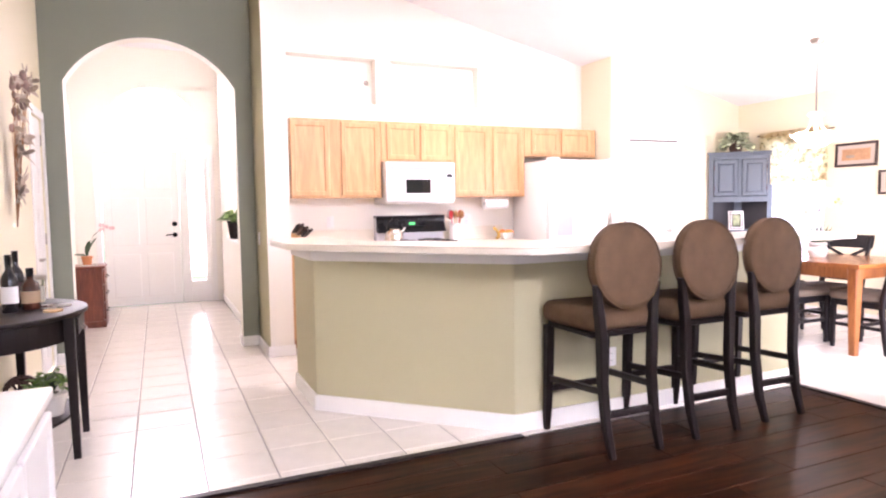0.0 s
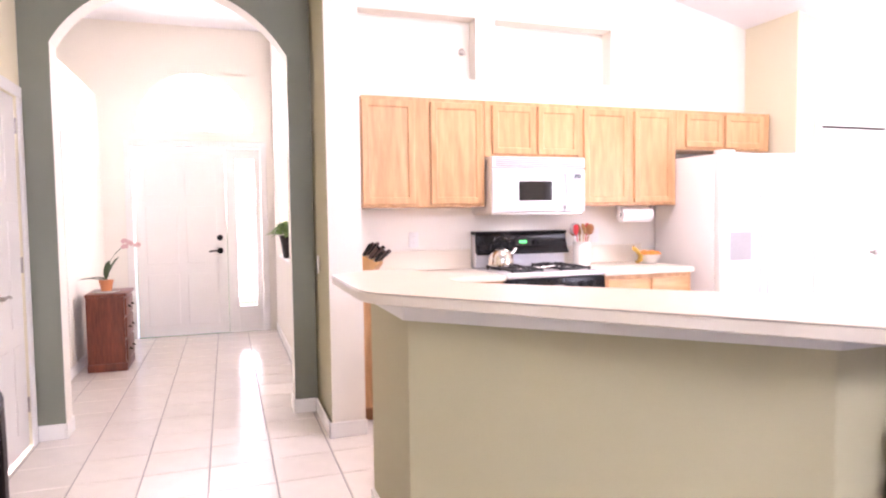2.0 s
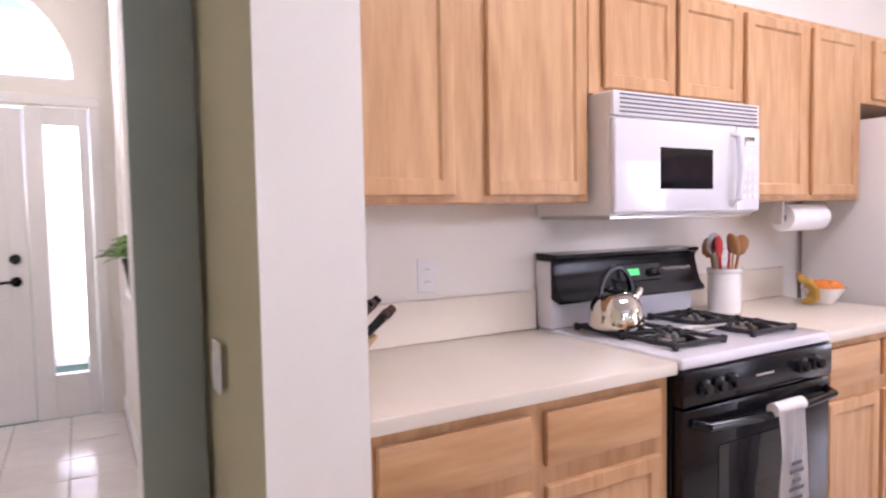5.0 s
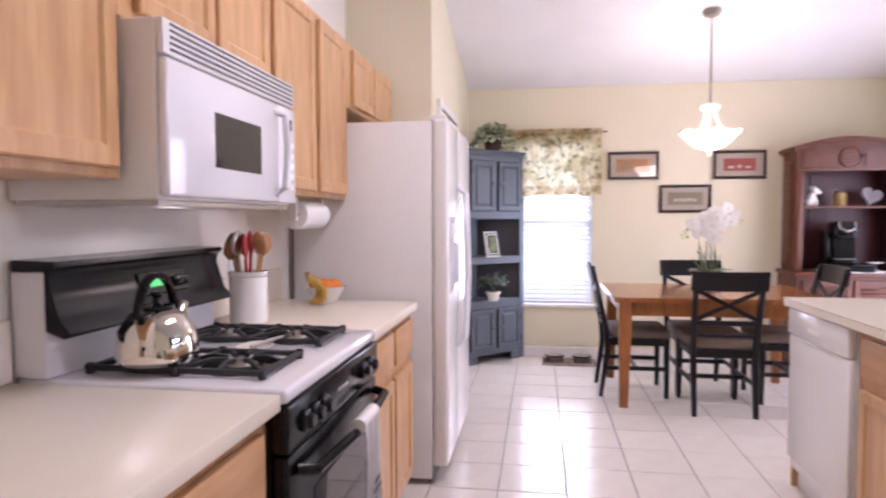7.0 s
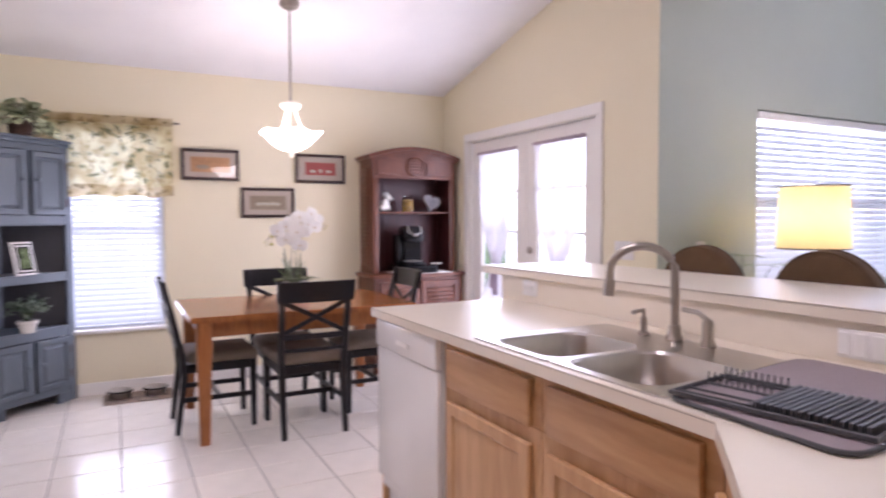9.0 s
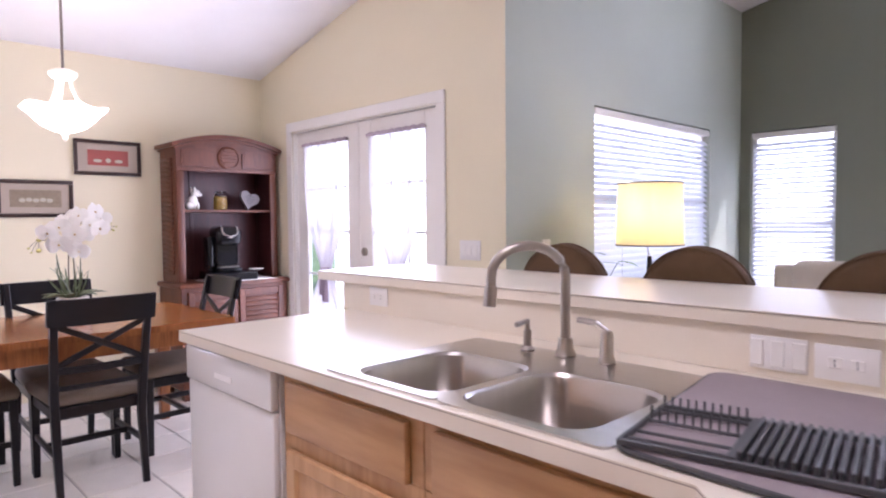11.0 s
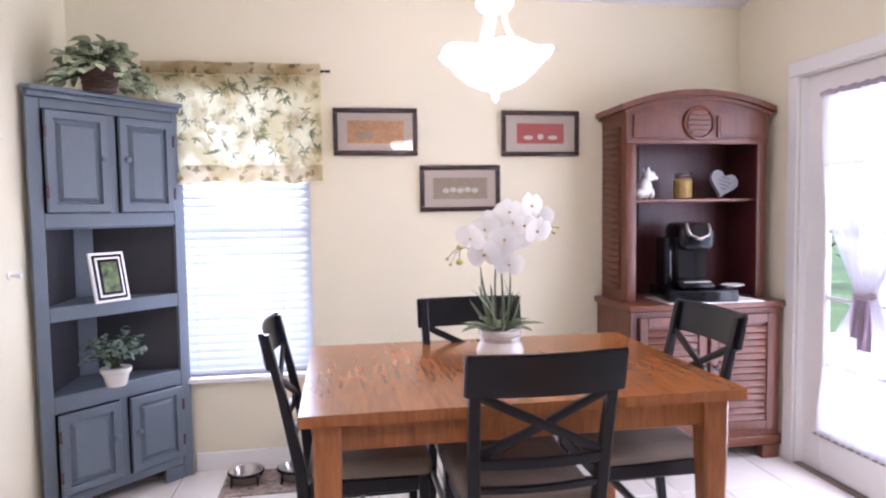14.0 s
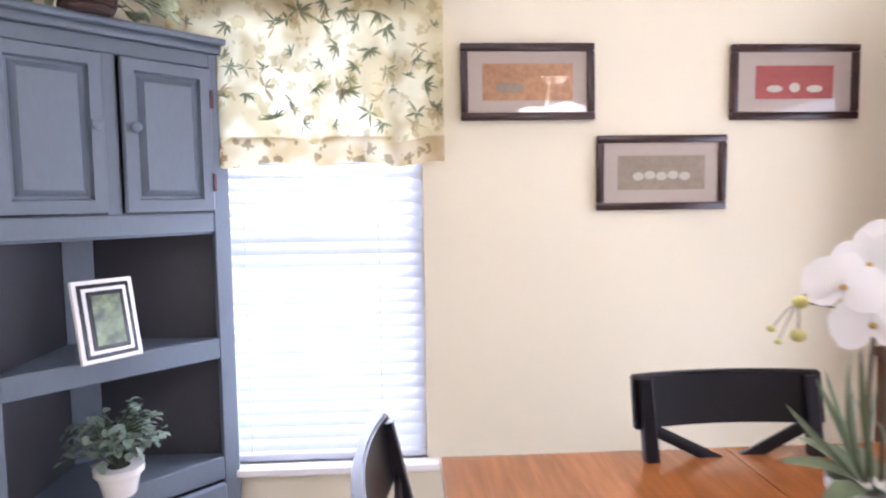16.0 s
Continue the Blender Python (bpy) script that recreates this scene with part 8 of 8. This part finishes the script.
for i, q in enumerate((pth[5], pth[5] + Vector((0.06, 0.0, -0.015)), pth[4] + Vector((0.03, 0, 0.01)), pth[5] + Vector((-0.04, 0.0, 0.02)))):
    flower(ho, q + Vector((0, -0.02, 0)), (0.3, -1, 0.1), 0.032, 70 + i)
PETAL = keep_petal
potted("ledge_plant", (0.995, 8.1, 0.926), "green leafy plant in a dark tapered pot on the half wall", 31, [(0, 0), (0.06, 0), (0.065, 0.006), (0.095, 0.20), (0.10, 0.20), (0.10, 0.225), (0.088, 0.225)], ESPRESSO, LEAF, 80, 0.17, 0.17, 0.06, 0.06)

# ---- garden seen through the french doors ----


def shrub(at, seed, r_, h):
    o = thing("garden_shrub", at, "loose green garden shrub beyond the patio", "shrub", "shrubs in the garden")
    rr_ = random.Random(seed)
    tb_, lb_ = bmesh.new(), bmesh.new()
    for i in range(14):
        a = rr_.uniform(0, 2 * math.pi)
        tip = Vector((math.cos(a) * r_ * rr_.uniform(0.3, 1), math.sin(a) * r_ * rr_.uniform(0.3, 1), h * rr_.uniform(0.5, 1)))
        tube([(0, 0, 0), tip * 0.5 + Vector((0, 0, 0.1)), tip], 0.03, 5, tb_, 0.006)
        for k in range(60):
            p_ = tip + Vector((rr_.gauss(0, r_ * 0.28), rr_.gauss(0, r_ * 0.28), rr_.gauss(0, h * 0.15)))
            p_.z = max(p_.z, 0.1)
            leaf_shape(lb_, p_, (rr_.uniform(-1, 1), rr_.uniform(-1, 1), rr_.uniform(-0.4, 0.8)), (0, 0, 1), 0.14, 0.07, 0.3)
    part("branches", tb_, MAPLE_DARK, o)
    part("crown", lb_, LEAF, o, smooth=70)
    return o


g1 = shrub((9.6, -7.4, -0.22), 2, 1.0, 2.2)
copy_thing(g1, pose(12.4, -8.0, -0.22, 0, 0, 70))
copy_thing(g1, pose(6.6, -9.0, -0.22, 0, 0, 150))
copy_thing(g1, pose(14.6, -4.5, -0.22, 0, 0, 220))

sk = thing("sprinkler_head", (2.19, NORTH + 0.13, 2.60), "small steel sprinkler head on the niche wall", "sprinkler")
part("escutcheon", moved(turned([(0.0, 0.0), (0.028, 0.0), (0.026, 0.006), (0.012, 0.012), (0.0, 0.012)], 20), pose(0, 0, 0, 90, 0, 0)), NICKEL, sk)
part("nozzle", tube([(0, -0.012, 0), (0, -0.045, 0), (0, -0.05, -0.03)], 0.006, 8), NICKEL, sk)
part("deflector", turned([(0.0, -0.03), (0.016, -0.031), (0.016, -0.034), (0, -0.035)], 14, at=(0, -0.05, 0)), NICKEL, sk)
# ---- floors ----
def tile_floor(name, label, x0, x1, y0, y1, keep):
    base = structure(name, box(x0, x1, y0, y1, -0.1, -0.004, 0), GROUT, label, "floor")
    p, gap = 0.326, 0.006
    bm = bmesh.new()
    cube(bm, 0, p - gap, 0, p - gap, -0.02, 0.0, 0.0035)
    full = mesh_of("tile", bm)
    full.materials.append(TILE)
    ix0, iy0 = math.floor((x0 - 0.285) / p) - 1, math.floor((y0 - 0.367) / p) - 1
    for i in range(ix0, ix0 + int((x1 - x0) / p) + 4):
        for j in range(iy0, iy0 + int((y1 - y0) / p) + 4):
            tx, ty = 0.285 + i * p, 0.367 + j * p
            a, b, c, d = max(tx, x0), min(tx + p - gap, x1), max(ty, y0), min(ty + p - gap, y1)
            if b - a < 0.015 or d - c < 0.015 or not keep((a + b) / 2, (c + d) / 2):
                continue
            if b - a > p - gap - 0.002 and d - c > p - gap - 0.002:
                o = new("tile", full)
                o.parent = base
                o.location = (tx, ty, random.uniform(-0.0004, 0.0004))
            else:
                part("tile", box(a, b, c, d, -0.02, 0, 0.003), TILE, base, smooth=None)
    return base


def not_under(x, y):
    """Tiles hidden for good under cabinets and bar are left out."""
    if 1.3 < x < 4.6 and y > 5.95:
        return False
    if y < 3.55 and 2.3 < x < 3.95 and y > 3.0:
        return False
    return True


tile_floor("floor_kitchen", "pale glazed tile floor of kitchen and hall", WEST, EAST, 2.875, NORTH, not_under)
tile_floor("floor_dining_south", "pale glazed tile floor by the french doors", 4.15, EAST, SOUTH, 2.873, lambda x, y: True)
tile_floor("floor_hall", "pale glazed tile floor of the entrance hall", -1.45, 0.95, NORTH + 0.002, 9.42, lambda x, y: x > -0.9 or 6.5 < y < 7.8)
structure("floor_side_room", box(1.07, 3.15, 6.55, 9.42, -0.1, -0.002, 0), TILE, "pale floor of the side room", "floor")


def plank_floor(x0, x1, y0, y1):
    base = structure("floor_living", box(x0, x1, y0, y1, -0.1, -0.006, 0), mat("underlay", (0.02, 0.012, 0.008), 0.9), "dark wood laminate floor of the living room", "floor")
    w, ln, gap = 0.19, 1.22, 0.002
    rnd = random.Random(4)
    j, y = 0, y1 - 0.004
    while y > y0 + 0.02:
        x = x0 - rnd.uniform(0, ln)
        while x < x1:
            a, b = max(x, x0), min(x + ln - gap, x1)
            if b - a > 0.03:
                o = part("plank", box(0, b - a, 0, min(w - gap, y - y0), -0.012, 0, 0.0015), PLANK, base, smooth=None)
                o.location = (a, max(y - w + gap, y0), 0)
            x += ln
        y -= w
    return base


plank_floor(WEST, LIV_E, LIV_S, 2.85)
structure("threshold", box(WEST, 1.93, 2.835, 2.885, -0.01, 0.011, 0.005), ESPRESSO, "dark wood threshold strip", "trim")
structure("threshold_dining", box(4.125, 4.175, SOUTH, 2.93, -0.01, 0.012, 0.005), ESPRESSO, "dark wood threshold strip", "trim")
